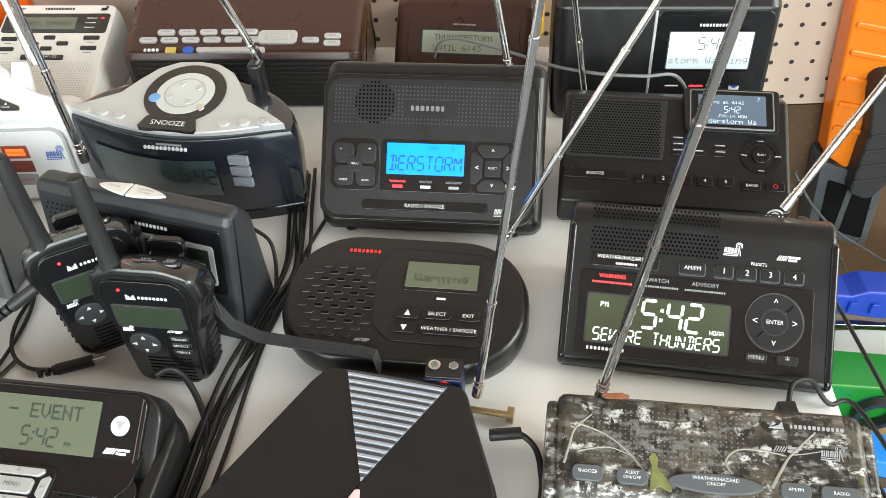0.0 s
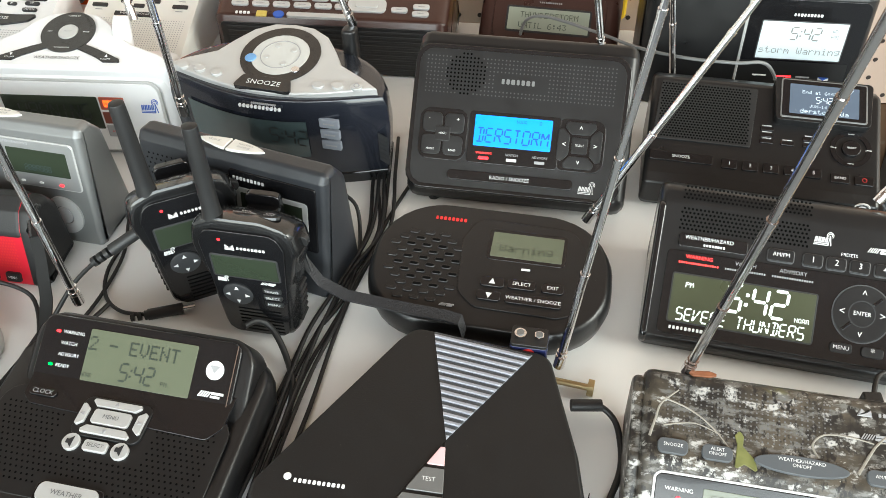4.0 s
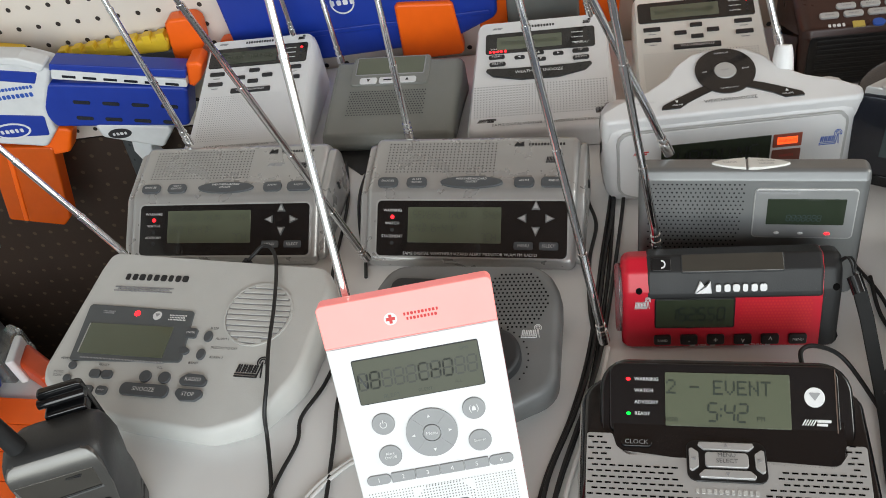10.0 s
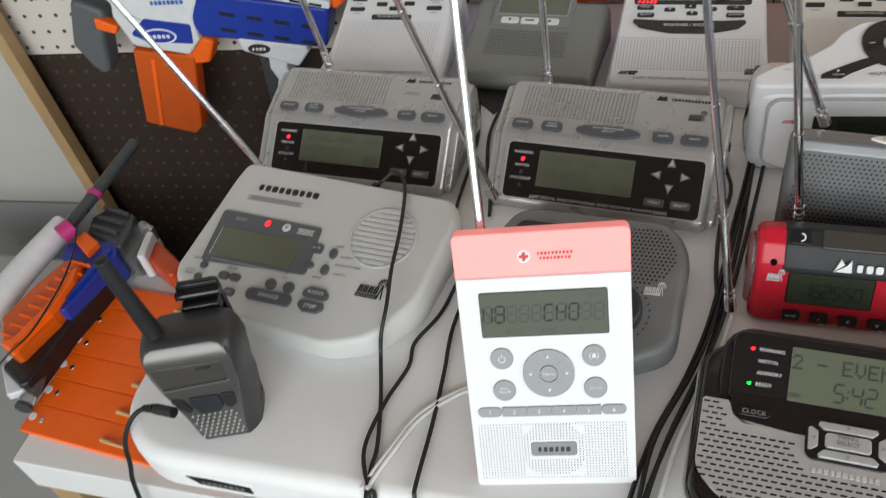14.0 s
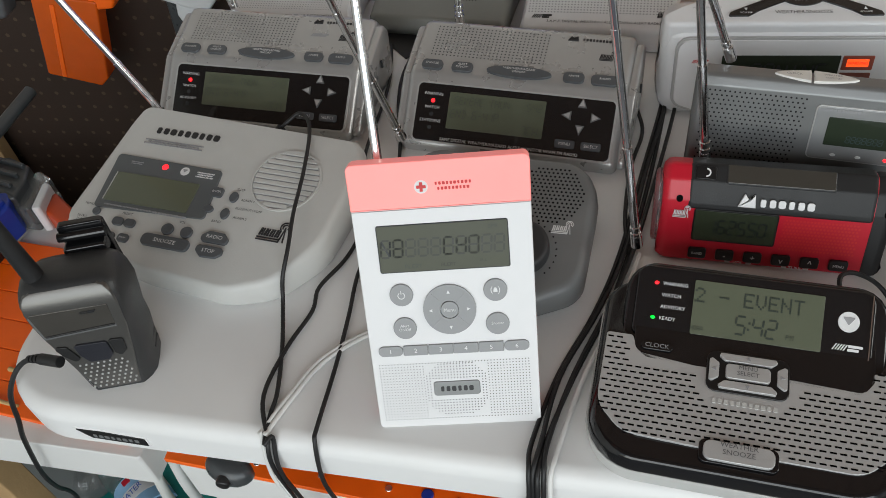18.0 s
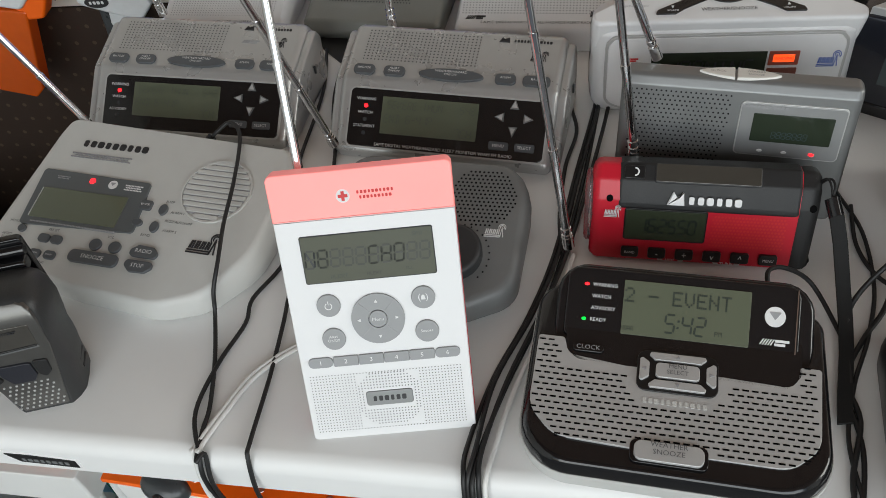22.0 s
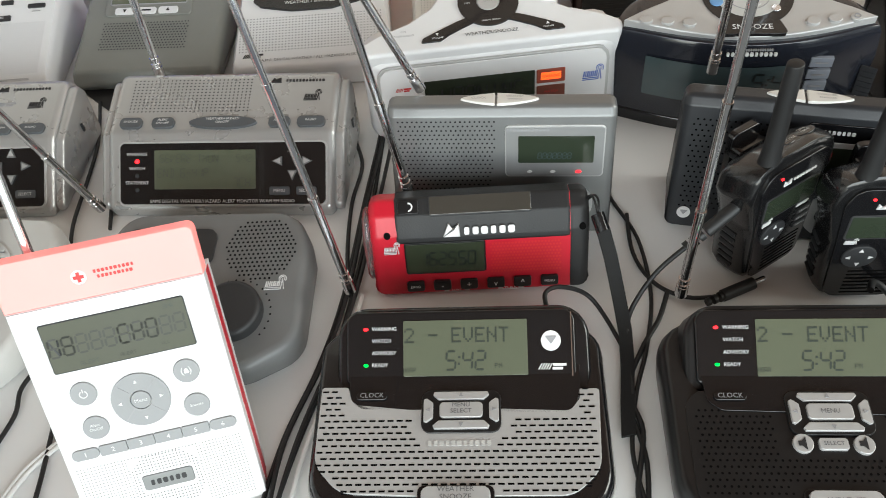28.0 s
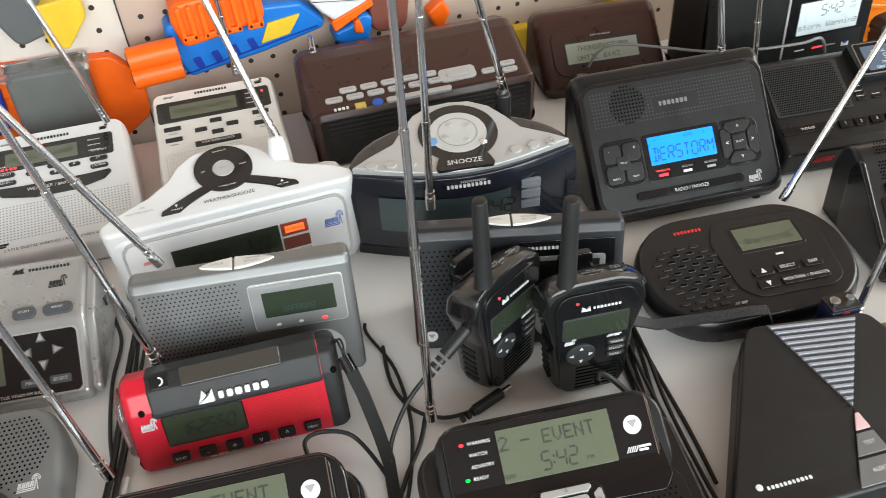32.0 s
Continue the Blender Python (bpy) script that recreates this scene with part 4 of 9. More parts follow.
    ring_part("torch_mark", S, -0.048, 0.005, 0.0022, 0.0032, 0.0018, WHITEMARK, o, a0=-90, a1=90, n=12)
    mast(o, (-0.521, 0.4715, 0.06), (-0.142, 0.056, 0.988), 0.5)
    pts = [(0.0855, 0.004, 0.05), (0.0905, -0.008, 0.036), (0.0955, -0.026, 0.017), (0.0985, -0.045, 0.004), (0.0965, -0.07, 0.0025), (0.092, -0.1, 0.0025), (0.089, -0.125, 0.0025)]
    bm = bmesh.new()
    vs = [[bm.verts.new((p[0] + q * 0.0046, p[1] + q * 0.0008, p[2] + z)) for q, z in ((-1, 0), (1, 0), (1, 0.002), (-1, 0.002))] for p in pts]
    for a, b in zip(vs, vs[1:]):
        for j in range(4):
            bm.faces.new((a[j], b[j], b[(j + 1) % 4], a[(j + 1) % 4]))
    bm.faces.new(vs[0]), bm.faces.new(vs[-1])
    strap = part("wrist_strap", bm, STRAP, o, "flat black wrist strap")
    part("strap_clasp", tube([(0.0825, 0.012, 0.056), (0.086, 0.003, 0.049)], 0.0048, 12, 2), GLOSS, strap)
    for q in (-0.0012, 0.0012):
        part("strap_cord", tube([(0.075 + q, 0.03, 0.05), (0.0805 + q, 0.026, 0.06), (0.0825 + q, 0.018, 0.061), (0.0827, 0.012, 0.056)], 0.0008, 6, 4), RUBBER, strap)


# ---- white bell-shaped radio ----
def bell_radio():
    o = radio("clock_radio", "glossy white bell-shaped clock radio with a lit red button", -0.4427, 0.5965, -0.5, scale=(0.99, 0.99, 1.135))
    F, T = Face(0, -0.0055, 0.0, 86), Face(0, 0.006, 0.0775, 12)
    part("body", profile_body([(0.004, 0.0), (-0.003, 0.012), (0.001, 0.07), (0.008, 0.079), (0.05, 0.074), (0.056, 0.0)], 0.214, [0.004, 0.02, 0.008, 0.008, 0.01, 0.004], 0.016), WHITE, o)
    right = [(0.106, -0.004), (0.108, 0.008), (0.092, 0.018), (0.066, 0.028), (0.047, 0.041), (0.038, 0.054), (0.023, 0.065), (0.0, 0.0685)]
    out = right + [(-x, y) for x, y in reversed(right[:-1])]
    part("control_top", solid(bmesh.new(), fillet(out, 0.006, 3), T, -0.03, 0.004, 0.0035, 3), WHITE, o, "white sloping bell-shaped top")
    U = Face(0, 0.006 - 0.0008, 0.0775 + 0.0039, 12)
    ring_part("dial_ring", U, 0.002, 0.0395, 0.0095, 0.0252, 0.0012, GLOSS, o, "black dial ring")
    knob(o, U, "select_button", 2, 39.5, 9.1, SILVER, 1.6, "shiny silver select button")
    word(o, U, 2, 39.5, "SELECT", 1.6, GREYMARK, t=1.9)
    word(o, U, 2, 59.5, "TUNING UP", 1.6, WHITEMARK, t=1.4)
    word(o, U, 2, 19.5, "TUNING DOWN", 1.4, WHITEMARK, t=1.4)
    for s in (-1, 1):
        shape("volume_wing", U, [((2 + s * a) * MM, b * MM) for a, b in ((12, 20), (20, 25), (28, 22), (43, 15), (57, 8), (59, 3.5), (43, 3.5), (35, 9), (24, 14.5))], 0.001, GLOSS, o, 0.001)
        word(o, U, 2 + s * 45, 6.5, "VOLUME", 1.7, WHITEMARK, t=1.4)
        tri(U, (2 + s * 45) * MM, 0.0105, 0.0016, "up" if s > 0 else "down", 0.0014, WHITEMARK, o)
    word(o, U, 1, 7.2, "WEATHER/SNOOZE", 3.4, BLACKMARK, t=0.9)
    word(o, U, -70, 17, "ON", 2.0, GREYMARK, t=0.9)
    word(o, U, -73, 12.5, "WEATHER RADIO", 2.0, GREYMARK, t=0.9)
    for s in (-1, 1):
        word(o, U, 2 + s * 17.2, 39.5, "RIGHT" if s > 0 else "LEFT", 1.5, WHITEMARK, t=1.4)
    ft = [(-0.096, 0.014), (-0.07, 0.005), (0.07, 0.005), (0.096, 0.014), (0.096, 0.071), (-0.096, 0.071)]
    shape("front_rim", F, ft, 0.0012, SILVER, o, 0.01)
    shape("front_window", F, [(x * 0.975, 0.038 + (y - 0.038) * 0.95) for x, y in ft], 0.0018, WHITE, o, 0.009)
    display(o, F, -58, 34, 27, 57, LCDDARK, None, t=2.0, lines=[(-10, 43, "~WARNING", 14, LCDTEAL)], label="dark green display")
    k = key(o, F, "warning_button", 47.5, 51, 24, 12, material("amber_frame", (0.35, 0.08, 0.05), 0.4, bump=0), 1, 2.2)
    key(k, F, "lit_window", 47.5, 51, 17, 6.5, LEDORANGE, 0.5, 2.5, "glowing orange-red window")
    word(k, F, 47.5, 51, "WARNING", 2.2, REDMARK, t=2.7)
    for i, s in enumerate(("WATCH", "ADVISORY")):
        k = key(o, F, "alert_button", 47.5, 37.5 - 12.5 * i, 24, 11, MAROON if i == 0 else GREYMARK, 1, 2.2)
        word(k, F, 47.5, 37.5 - 12.5 * i, s, 2.2, REDMARK, t=2.5)
    mast_mark(o, F, 82, 48, 1.2, BLUEMARK, 2.2)
    alert_mark(o, F, -76, 52, 0.7, REDMARK, 2.1)
    m = part("antenna_mount", tube([(0.05, 0.04, 0.07), (0.0515, 0.05, 0.092), (0.052, 0.054, 0.101)], lambda s: 0.0105 - 0.004 * s, 14, 3), WHITE, o)
    mast(o, (-0.388, 0.666, 0.101), (-0.23, 0.307, 0.923), 0.5)


# ---- silver wedge alert radios, and one in woodland camouflage ----
def wedge_radio(name, label, x, y, yaw, mat, statement, camo=False, scale=(1, 1, 1)):
    o = radio(name, label, x, y, yaw, scale=scale)
    part("body", profile_body([(0.002, 0.0), (0.0, 0.01), (0.045, 0.049), (0.098, 0.0632), (0.109, 0.051), (0.106, 0.0)], 0.182, [0.002, 0.006, 0.012, 0.008, 0.012, 0.003], 0.006), mat, o)
    F, T = Face(0, 0.0, 0.01, 40.9), Face(0, 0.045, 0.049, 15)
    for s in (-1, 1):
        bm = profile_body([(0.006, 0.002), (0.004, 0.009), (0.046, 0.045), (0.097, 0.0585), (0.105, 0.046), (0.102, 0.002)], 0.008, 0.008, 0.003)
        bmesh.ops.translate(bm, verts=bm.verts, vec=(s * 0.0935, 0, 0))
        part("side_shell", bm, mat, o)
    key(o, F, "panel_rim", 2, 27, 167, 50, SILVER, 5.5, 0.6, "bright silver rim", 0.4)
    panel = key(o, F, "display_panel", 2, 27, 164, 47, GLOSS, 4, 1.0, "black display panel with a thin rim")
    display(panel, F, -52, 29, 15, 45, LCD, None, t=1.3, lines=[(20, 38.5, "5:42", 5.6, LCDFAINT), (18, 20, "~7CH", 6.8, LCDFAINT), (-24, 38.5, "~SEVERE THUN", 6.0, LCDFAINT), (-29, 27.5, "~END 6-41P", 6.4, LCDFAINT)], label="grey-green display")
    for i, s in enumerate(("WARNING", "WATCH", statement)):
        word(panel, F, -66, 42 - 11 * i, s, 2.4, WHITEMARK, t=1.3)
        lamp_dot(panel, F, -66, 36.5 - 11 * i, 1.7, LEDRED if i == 0 else CHARCOAL, 1.5)
    for w, du, dv in (("up", 0, 10), ("down", 0, -10), ("left", -11, 0), ("right", 11, 0)):
        c = tri(F, (58 + du) * MM, (36 + dv) * MM, 0.0047, w, 0.0026, GREYSIL, panel, "arrow_button")
        tri(F, (58 + du) * MM, (36 + dv) * MM, 0.003, w, 0.003, SILVER, c)
    for u, s in ((48, "MENU"), (69, "SELECT")):
        k = key(panel, F, "button", u, 13.5, 16, 6.5, BUTTON, 1.5, 2.2)
        word(k, F, u, 13.5, s, 2.4, WHITEMARK, t=2.5)
    if statement == "STATEMENT":
        word(panel, F, 2, 5.8, "SAME DIGITAL WEATHER/HAZARD ALERT MONITOR W/AM FM RADIO", 2.5, WHITEMARK, t=1.3, stretch=1.02)
    for u, w, s in ((-72, 18, "SNOOZE"), (-46, 18, "ALERT\nON/OFF"), (47, 17, "AM/FM"), (72, 22, "RADIO")):
        k = key(o, T, "button", u, 7, w, 9.5, BUTTON, 3.5, 2.4)
        word(k, T, u, 7.6, s, 2.0, WHITEMARK, t=2.7)
    k = knob(o, T, "hazard_button", 2, 7, 27, BUTTON, 2.4, "long oval grey button", ry=5.8, n=36)
    word(k, T, 2, 8, "WEATHER/HAZARD\nON/OFF", 2.1, WHITEMARK, t=2.7)
    punched(o, T, -76, 20, 18.5, 48.5, 3.3, 2.95, 0.7 if not camo else 0.62, CHARCOAL if not camo else DOTGREY, label="square field of small speaker holes")
    mark(o, T, 63, 46.5, 32, 3.6, BLACKMARK if not camo else GREYMARK)
    shape("name_mark", T, [(0.035, 0.0445), (0.044, 0.0445), (0.0433, 0.0495), (0.0405, 0.047), (0.0377, 0.0495)], 0.0007, BLACKMARK if not camo else GREYMARK, o, 0.0003)
    mast_mark(o, T, 70, 31, 0.95, BLACKMARK if not camo else GREYMARK)
    if statement != "STATEMENT" or camo:
        alert_mark(o, T, 44, 32, 0.85, GREYMARK)
    key(o, Face(0.0975, 0.075, 0.03, 90), "side_socket", 0, 0, 3, 8, CHARCOAL, 0.5, 0.8)
    return o


# ---- pale grey desktop radio with a round speaker ----
def round_speaker_radio():
    o = radio("weather_radio", "pale grey desktop weather radio with a round slotted speaker", -0.9186, 0.3825, -9.9, scale=(1.02, 1.02, 1.01))
    out = [(-0.101, 0.146), (-0.105, 0.128), (-0.116, 0.024), (-0.09, 0.004), (-0.02, -0.008), (0.05, -0.012), (0.085, 0.002), (0.11, 0.04), (0.116, 0.12), (0.108, 0.138)]
    top = fillet(out, [0.008, 0.01, 0.02, 0.03, 0.05, 0.04, 0.04, 0.05, 0.02, 0.01], 5)
    S = lambda a, b, c: (a, b, c * (0.024 + 0.18 * (b + 0.01)))
    bm = bmesh.new()
    rings = []
    for k, z in ((0.95, 0.0), (0.99, 0.15), (1.0, 0.55), (0.995, 0.8), (0.975, 0.94), (0.94, 1.0)):
        rings.append([bm.verts.new(S(p[0] * k, 0.065 + (p[1] - 0.065) * k, z)) for p in top])
    for lo, hi in zip(rings, rings[1:]):
        for i in range(len(lo)):
            bm.faces.new((lo[i - 1], lo[i], hi[i], hi[i - 1]))
    bm.faces.new(rings[-1]), bm.faces.new(list(reversed(rings[0])))
    part("body", bm, WARMGREY, o)
    F = Face(-0.012, 0.0, 0.0262, 10.2)
    mark(o, F, -32, 120, 62, 9, BLACKMARK)
    mark(o, F, -40, 108, 56, 5.5, GREYMARK, 3)
    panel = shape("display_panel", F, [(-0.08, 0.038), (0.02, 0.043), (0.016, 0.089), (-0.083, 0.091)], 0.0012, PANELDARK, o, 0.003)
    display(panel, F, -74, 3, 45, 73, LCD, None, t=1.6, label="blank grey-green display")
    lamp_dot(panel, F, -35, 84, 2.6, LEDRED, 1.8)
    round_mark(panel, F, -16, 83, 4, 1.5)
    mark(panel, F, 3, 82, 16, 6, WHITEMARK, 3, t=1.5)
    for b in range(-25, 26, 5):
        w = 2 * math.sqrt(27 ** 2 - b * b)
        k = key(o, F, "speaker_slat", 72, 90 + b + 1.0, w, 3.9, WARMGREY, 0.9, 0.8)
        key(k, F, "speaker_slot", 72, 90 + b - 1.5, w, 0.9, GREYMARK, 0.4, 0.4)
    ring_part("speaker_rim", F, 0.072, 0.09, 0.0275, 0.029, 0.0009, WARMGREY, o)
    k = key(o, F, "button", -2, 17.3, 42, 10.5, BUTTON, 4.2, 2.2)
    word(k, F, -2, 17.3, "SNOOZE", 3.4, WHITEMARK, t=2.5)
    for v, d, s in ((28.6, 1, "RADIO"), (16.2, -1, "STOP")):
        k = shape("button", F, [(a * MM, (v + d * b) * MM) for a, b in ((26, -4.6), (48, -4.6), (48.5, 0.5), (44, 4.6), (31, 5.2), (25.5, 0.5))], 0.0022, BUTTON, o, 0.0028)
        word(k, F, 37, v, s, 3.2, WHITEMARK, t=2.5)
    for u, v in ((-74.4, 34), (-74.4, 22.5)):
        knob(o, F, "button", u, v, 3.4, BUTTON, 1.8)
    for u, v, s in ((-51, 28.2, "left"), (-40, 28.2, "right"), (-52, 14.3, "left"), (-39, 14.5, "right")):
        k = key(o, F, "button", u, v, 9.6, 7.2, BUTTON, 2.6, 1.8)
        if v < 20:
            for d in (-2, 0, 2):
                tri(F, (u + d) * MM, v * MM, 0.0011, s, 0.0021, GREYMARK, k)
    for u, v in ((-5.6, 29), (11.3, 29)):
        knob(o, F, "button", u, v, 5, BUTTON, 1.8)
    key(o, F, "button", 20, 69, 10.5, 8.6, BUTTON, 2.0, 1.8)
    word(o, F, 20, 69, "ENTER", 1.8, WHITEMARK, t=2.1)
    knob(o, F, "button", 36, 67, 3.6, BUTTON, 1.8, ry=4.8)
    knob(o, F, "button", 19.4, 53, 4.4, BUTTON, 1.8, ry=3.2)
    knob(o, F, "button", 35, 51, 3.6, BUTTON, 1.8, ry=4.8)
    for u, v, s in ((39, 74.5, "SLEEP"), (49, 65.5, "ALARM 1"), (53, 57.5, "BUZZ/AUTO/OFF"), (49, 49, "ALARM 2"), (31, 43, "BAND"), (-46, 36, "PRESET"), (4, 37, "VOL"), (-46, 7.6, "TUNING"), (-82, 39.5, "MEMORY"), (-84.5, 26, "INTRO\nSCAN")):
        word(o, F, u, v, s, 2.1, BLACKMARK, t=0.7)
    mark(panel, F, -62, 84, 12, 3.4, GREYMARK, 2, t=1.5)
    mark(panel, F, -33, 41.4, 76, 1.8, GREYMARK, t=1.5)
    # silver strip drawn as the glint along the display's left edge
    key(panel, F, "painted_glint", -74.6, 59, 0.9, 27, SILVER, 0.2, 1.9, edge=0.1)
    mast_mark(o, F, 80, 41, 1.7, BLACKMARK)
    mast(o, (-0.977, 0.545, 0.03), (-0.383, 0.02, 0.924), 0.42)


# ---- mid grey radio with a big knob, behind the white one ----
def knob_radio():
    o = radio("weather_radio", "mid grey rounded weather radio with a large tuning knob", -0.6824, 0.3732, -5, scale=(0.96, 0.985, 0.93))
    out = fillet([(-0.078, 0.012), (-0.04, -0.006), (0.04, -0.008), (0.079, 0.012), (0.082, 0.096), (0.07, 0.122), (-0.066, 0.127), (-0.08, 0.1)], [0.02, 0.03, 0.03, 0.025, 0.03, 0.03, 0.03, 0.03], 5)
    S = lambda a, b, c: (a, b, c * (0.027 + 0.175 * b))
    bm = bmesh.new()
    rings = []
    for k, z in ((0.94, 0.0), (0.99, 0.2), (1.0, 0.6), (0.985, 0.85), (0.95, 0.97), (0.9, 1.0)):
        rings.append([bm.verts.new(S(p[0] * k, 0.06 + (p[1] - 0.06) * k, z)) for p in out])
    for lo, hi in zip(rings, rings[1:]):
        for i in range(len(lo)):
            bm.faces.new((lo[i - 1], lo[i], hi[i], hi[i - 1]))
    bm.faces.new(rings[-1]), bm.faces.new(list(reversed(rings[0])))
    part("body", bm, MIDGREY, o)
    F = Face(0, 0, 0.0272, 9.95)
    k = part("tuning_knob", solid(bmesh.new(), circle(0.022, 40, 0.029, 0.036), F, -0.001, 0.012, 0.004, 3), CHARCOAL, o, "large dark grey knob")
    holes("knob_scale", F, [((29 + 27 * math.cos(radians(a))) * MM, (36 + 27 * math.sin(radians(a))) * MM) for a in range(-40, 225, 12)], 0.0008, HOLE, o)
    punched(o, F, 16, 74, 60, 119, 3.5, 3.5, 0.95, HOLE, True, keep=lambda u, v: (u - 44.5) ** 2 + (v - 89) ** 2 < 27 ** 2, label="round field of speaker holes")
    p = shape("display_panel", F, [(-0.062, 0.064), (-0.012, 0.068), (0.008, 0.08), (0.01, 0.108), (-0.062, 0.112)], 0.0015, CHARCOAL, o, 0.008)
    display(p, F, -50, -2, 77, 95, LCDDARK, None, t=1.8, label="dim display")
    mark(p, F, -38, 103, 26, 4, WHITEMARK, t=1.8)
    lamp_dot(o, F, -8, 50, 3, LEDRED, 1.2, ry=2)
    mast_mark(o, F, 57, 58, 1.1, WHITEMARK)
    mark(o, F, 28, 10, 9, 2, WHITEMARK)
    mast(o, (-0.756, 0.511, 0.045), (-0.16, -0.186, 0.971), 0.42)


# ---- two low black desktop radios ----
def desktop_radio(label, x, y, silver):
    o = radio("desktop_radio", label, x, y, -7 if silver else -8, scale=(0.98, 0.98, 1.08))
    out = rrect(0.188, 0.15, 0.034, 8, 0.002, 0.063)
    S = lambda a, b, c: (a, b, c * (0.027 + 0.07 * max(0.0, b) - 0.45 * max(0.0, b - 0.105)))
    bm = bmesh.new()
    rings = []
    for k, z in ((0.95, 0.0), (0.985, 0.12), (1.0, 0.5), (0.995, 0.75), (0.975, 0.93), (0.94, 1.0)):
        rings.append([bm.verts.new(S(0.001 + (p[0] - 0.001) * k, 0.063 + (p[1] - 0.063) * k, z)) for p in out])
    for lo, hi in zip(rings, rings[1:]):
        for i in range(len(lo)):
            bm.faces.new((lo[i - 1], lo[i], hi[i], hi[i - 1]))
    bm.faces.new(rings[-1]), bm.faces.new(list(reversed(rings[0])))
    part("body", bm, GLOSS if silver else BLACK, o)
    if silver:
        low = bmesh.new()
        lr = [[low.verts.new(S(0.001 + (p[0] - 0.001) * k, 0.063 + (p[1] - 0.063) * k, z)) for p in out] for k, z in ((0.956, 0.0), (0.994, 0.12), (1.01, 0.55), (1.004, 0.58))]
        for lo, hi in zip(lr, lr[1:]):
            for i in range(len(lo)):
                low.faces.new((lo[i - 1], lo[i], hi[i], hi[i - 1]))
        low.faces.new(lr[-1]), low.faces.new(list(reversed(lr[0])))
        part("lower_shell", low, WARMGREY, o, "pale grey lower shell")
    F, P = Face(0, 0, 0.0272, 4), Face(0, 0.084, 0.034, 30)
    if silver:
        field = fillet([(-0.087, 0.076), (-0.087, 0.024), (-0.07, 0.006), (-0.02, 0.004), (0.02, 0.004), (0.07, 0.004), (0.087, 0.02), (0.09, 0.073), (0.077, 0.073), (0.074, 0.058), (0.03, 0.06), (-0.03, 0.06), (-0.066, 0.064), (-0.07, 0.076)], [0.002, 0.02, 0.02, 0.002, 0.002, 0.02, 0.02, 0.002, 0.002, 0.008, 0.002, 0.002, 0.008, 0.002], 4)
        part("grille", solid(bmesh.new(), field, F, -0.002, 0.0012, 0.0004), SILVER, o, "silver grille with rows of short slots")
        def ok(u, v):
            if v > 72 and abs(u) < 74: return False
            if v > 56 and -70 < u < 77: return False
            if -28 < u < 34 and v > 43: return False
            if -26 < u < 26 and v < 11: return False
            if -22 < u < 26 and 32 < v < 42: return False
            if u < -70 and v < 20 - (-u - 84) * 0.6 * -1: return v > 8 + (-70 - u)
            return -85 < u < 87 and (u < 72 or v > 4 + (u - 72) * 0.9)
        verts, faces = [], []
        for u, v in grid(-84, 87, 7, 74, 5.7, 4.1, True, ok):
            k = len(verts)
            verts += [F((u + a) * MM, (v + b) * MM, 0.0014) for a, b in ((-1.95, -0.6), (1.95, -0.6), (1.95, 0.6), (-1.95, 0.6))]
            faces.append((k, k + 1, k + 2, k + 3))
        me = bpy.data.meshes.new("slot_field")
        me.from_pydata([tuple(p) for p in verts], [], faces)
        me.materials.append(HOLE)
        g = new("slot_field", me)
        g.parent, g["kind"] = o, "stuff"
        mark(o, F, 2, 37, 40, 5, WARMGREY, t=1.7)
    else:
        key(o, F, "grille", 1, 36, 166, 76, BLACK, 14, 0.4, "black dimpled grille")
        punched(o, Face(0, 0, 0.0278, 4), -76, 76, 8, 68, 4.0, 4.0, 0.85, HOLE, True, keep=lambda u, v: not (-32 < u < 36 and v > 28) and not (-28 < u < 24 and v < 14) and not v > 62, label="rows of tiny speaker holes")
        for u, w in ((-16.5, 0), (18.5, 0)):
            k = knob(o, F, "volume_button", u, 38 - 0.02 * u, 6, SILVER, 2.6)
            shape("speaker_mark", F, [((u - 3) * MM, 0.0365), ((u - 1) * MM, 0.0365), ((u + 1.5) * MM, 0.034), ((u + 1.5) * MM, 0.042), ((u - 1) * MM, 0.0395), ((u - 3) * MM, 0.0395)], 0.003, BLACKMARK, k, 0, edge=0)
        k = key(o, F, "select_button", 1, 38, 17, 7.5, SILVER, 2, 2.6)
        word(k, F, 1, 38, "SELECT", 2.6, DOTGREY, t=2.9)
    shape("display_shelf", F, [(-0.068, 0.066), (-0.06, 0.06), (0.07, 0.056), (0.078, 0.066), (0.08, 0.11), (-0.072, 0.11)], 0.0012, GLOSS, o, 0.006)
    hood = bmesh.new()
    solid(hood, fillet([(-0.072, -0.006), (0.077, -0.009), (0.077, 0.0405), (-0.072, 0.0405)], [0.004, 0.004, 0.008, 0.008]), P, -0.018, 0.0006, 0.002)
    hp = part("display_hood", hood, GLOSS, o, "raised glossy display hood")
    shell = solid(bmesh.new(), fillet([(-0.079, -0.012), (0.087, -0.014), (0.086, 0.0435), (-0.078, 0.0435)], [0.006, 0.006, 0.02, 0.02], 6), P, -0.03, -0.0022, 0.004, 3)
    part("rear_shell", shell, GLOSS if silver else BLACK, o, "rounded black shoulder round the display")
    D = Face(0, 0.084 - 0.0003, 0.034 + 0.0005, 30)
    display(hp, D, -34.5, 46, -1, 34, LCD, None, t=0.5, lines=[(4, 24.5, "2 - EVENT ", 9.5, LCDINK), (6, 8.5, "5:42", 11.5, LCDINK), (27, 5.0, "PM", 3.0, LCDINK), (-30.5, 3, "NOAA", 2.8, LCDINK)], label="grey-green display showing a storm warning")
    for i, s in enumerate(("WARNING", "WATCH", "ADVISORY", "READY")):
        word(hp, D, -55, 29 - 7.6 * i, s, 2.35, WHITEMARK, "LEFT", 0.6)
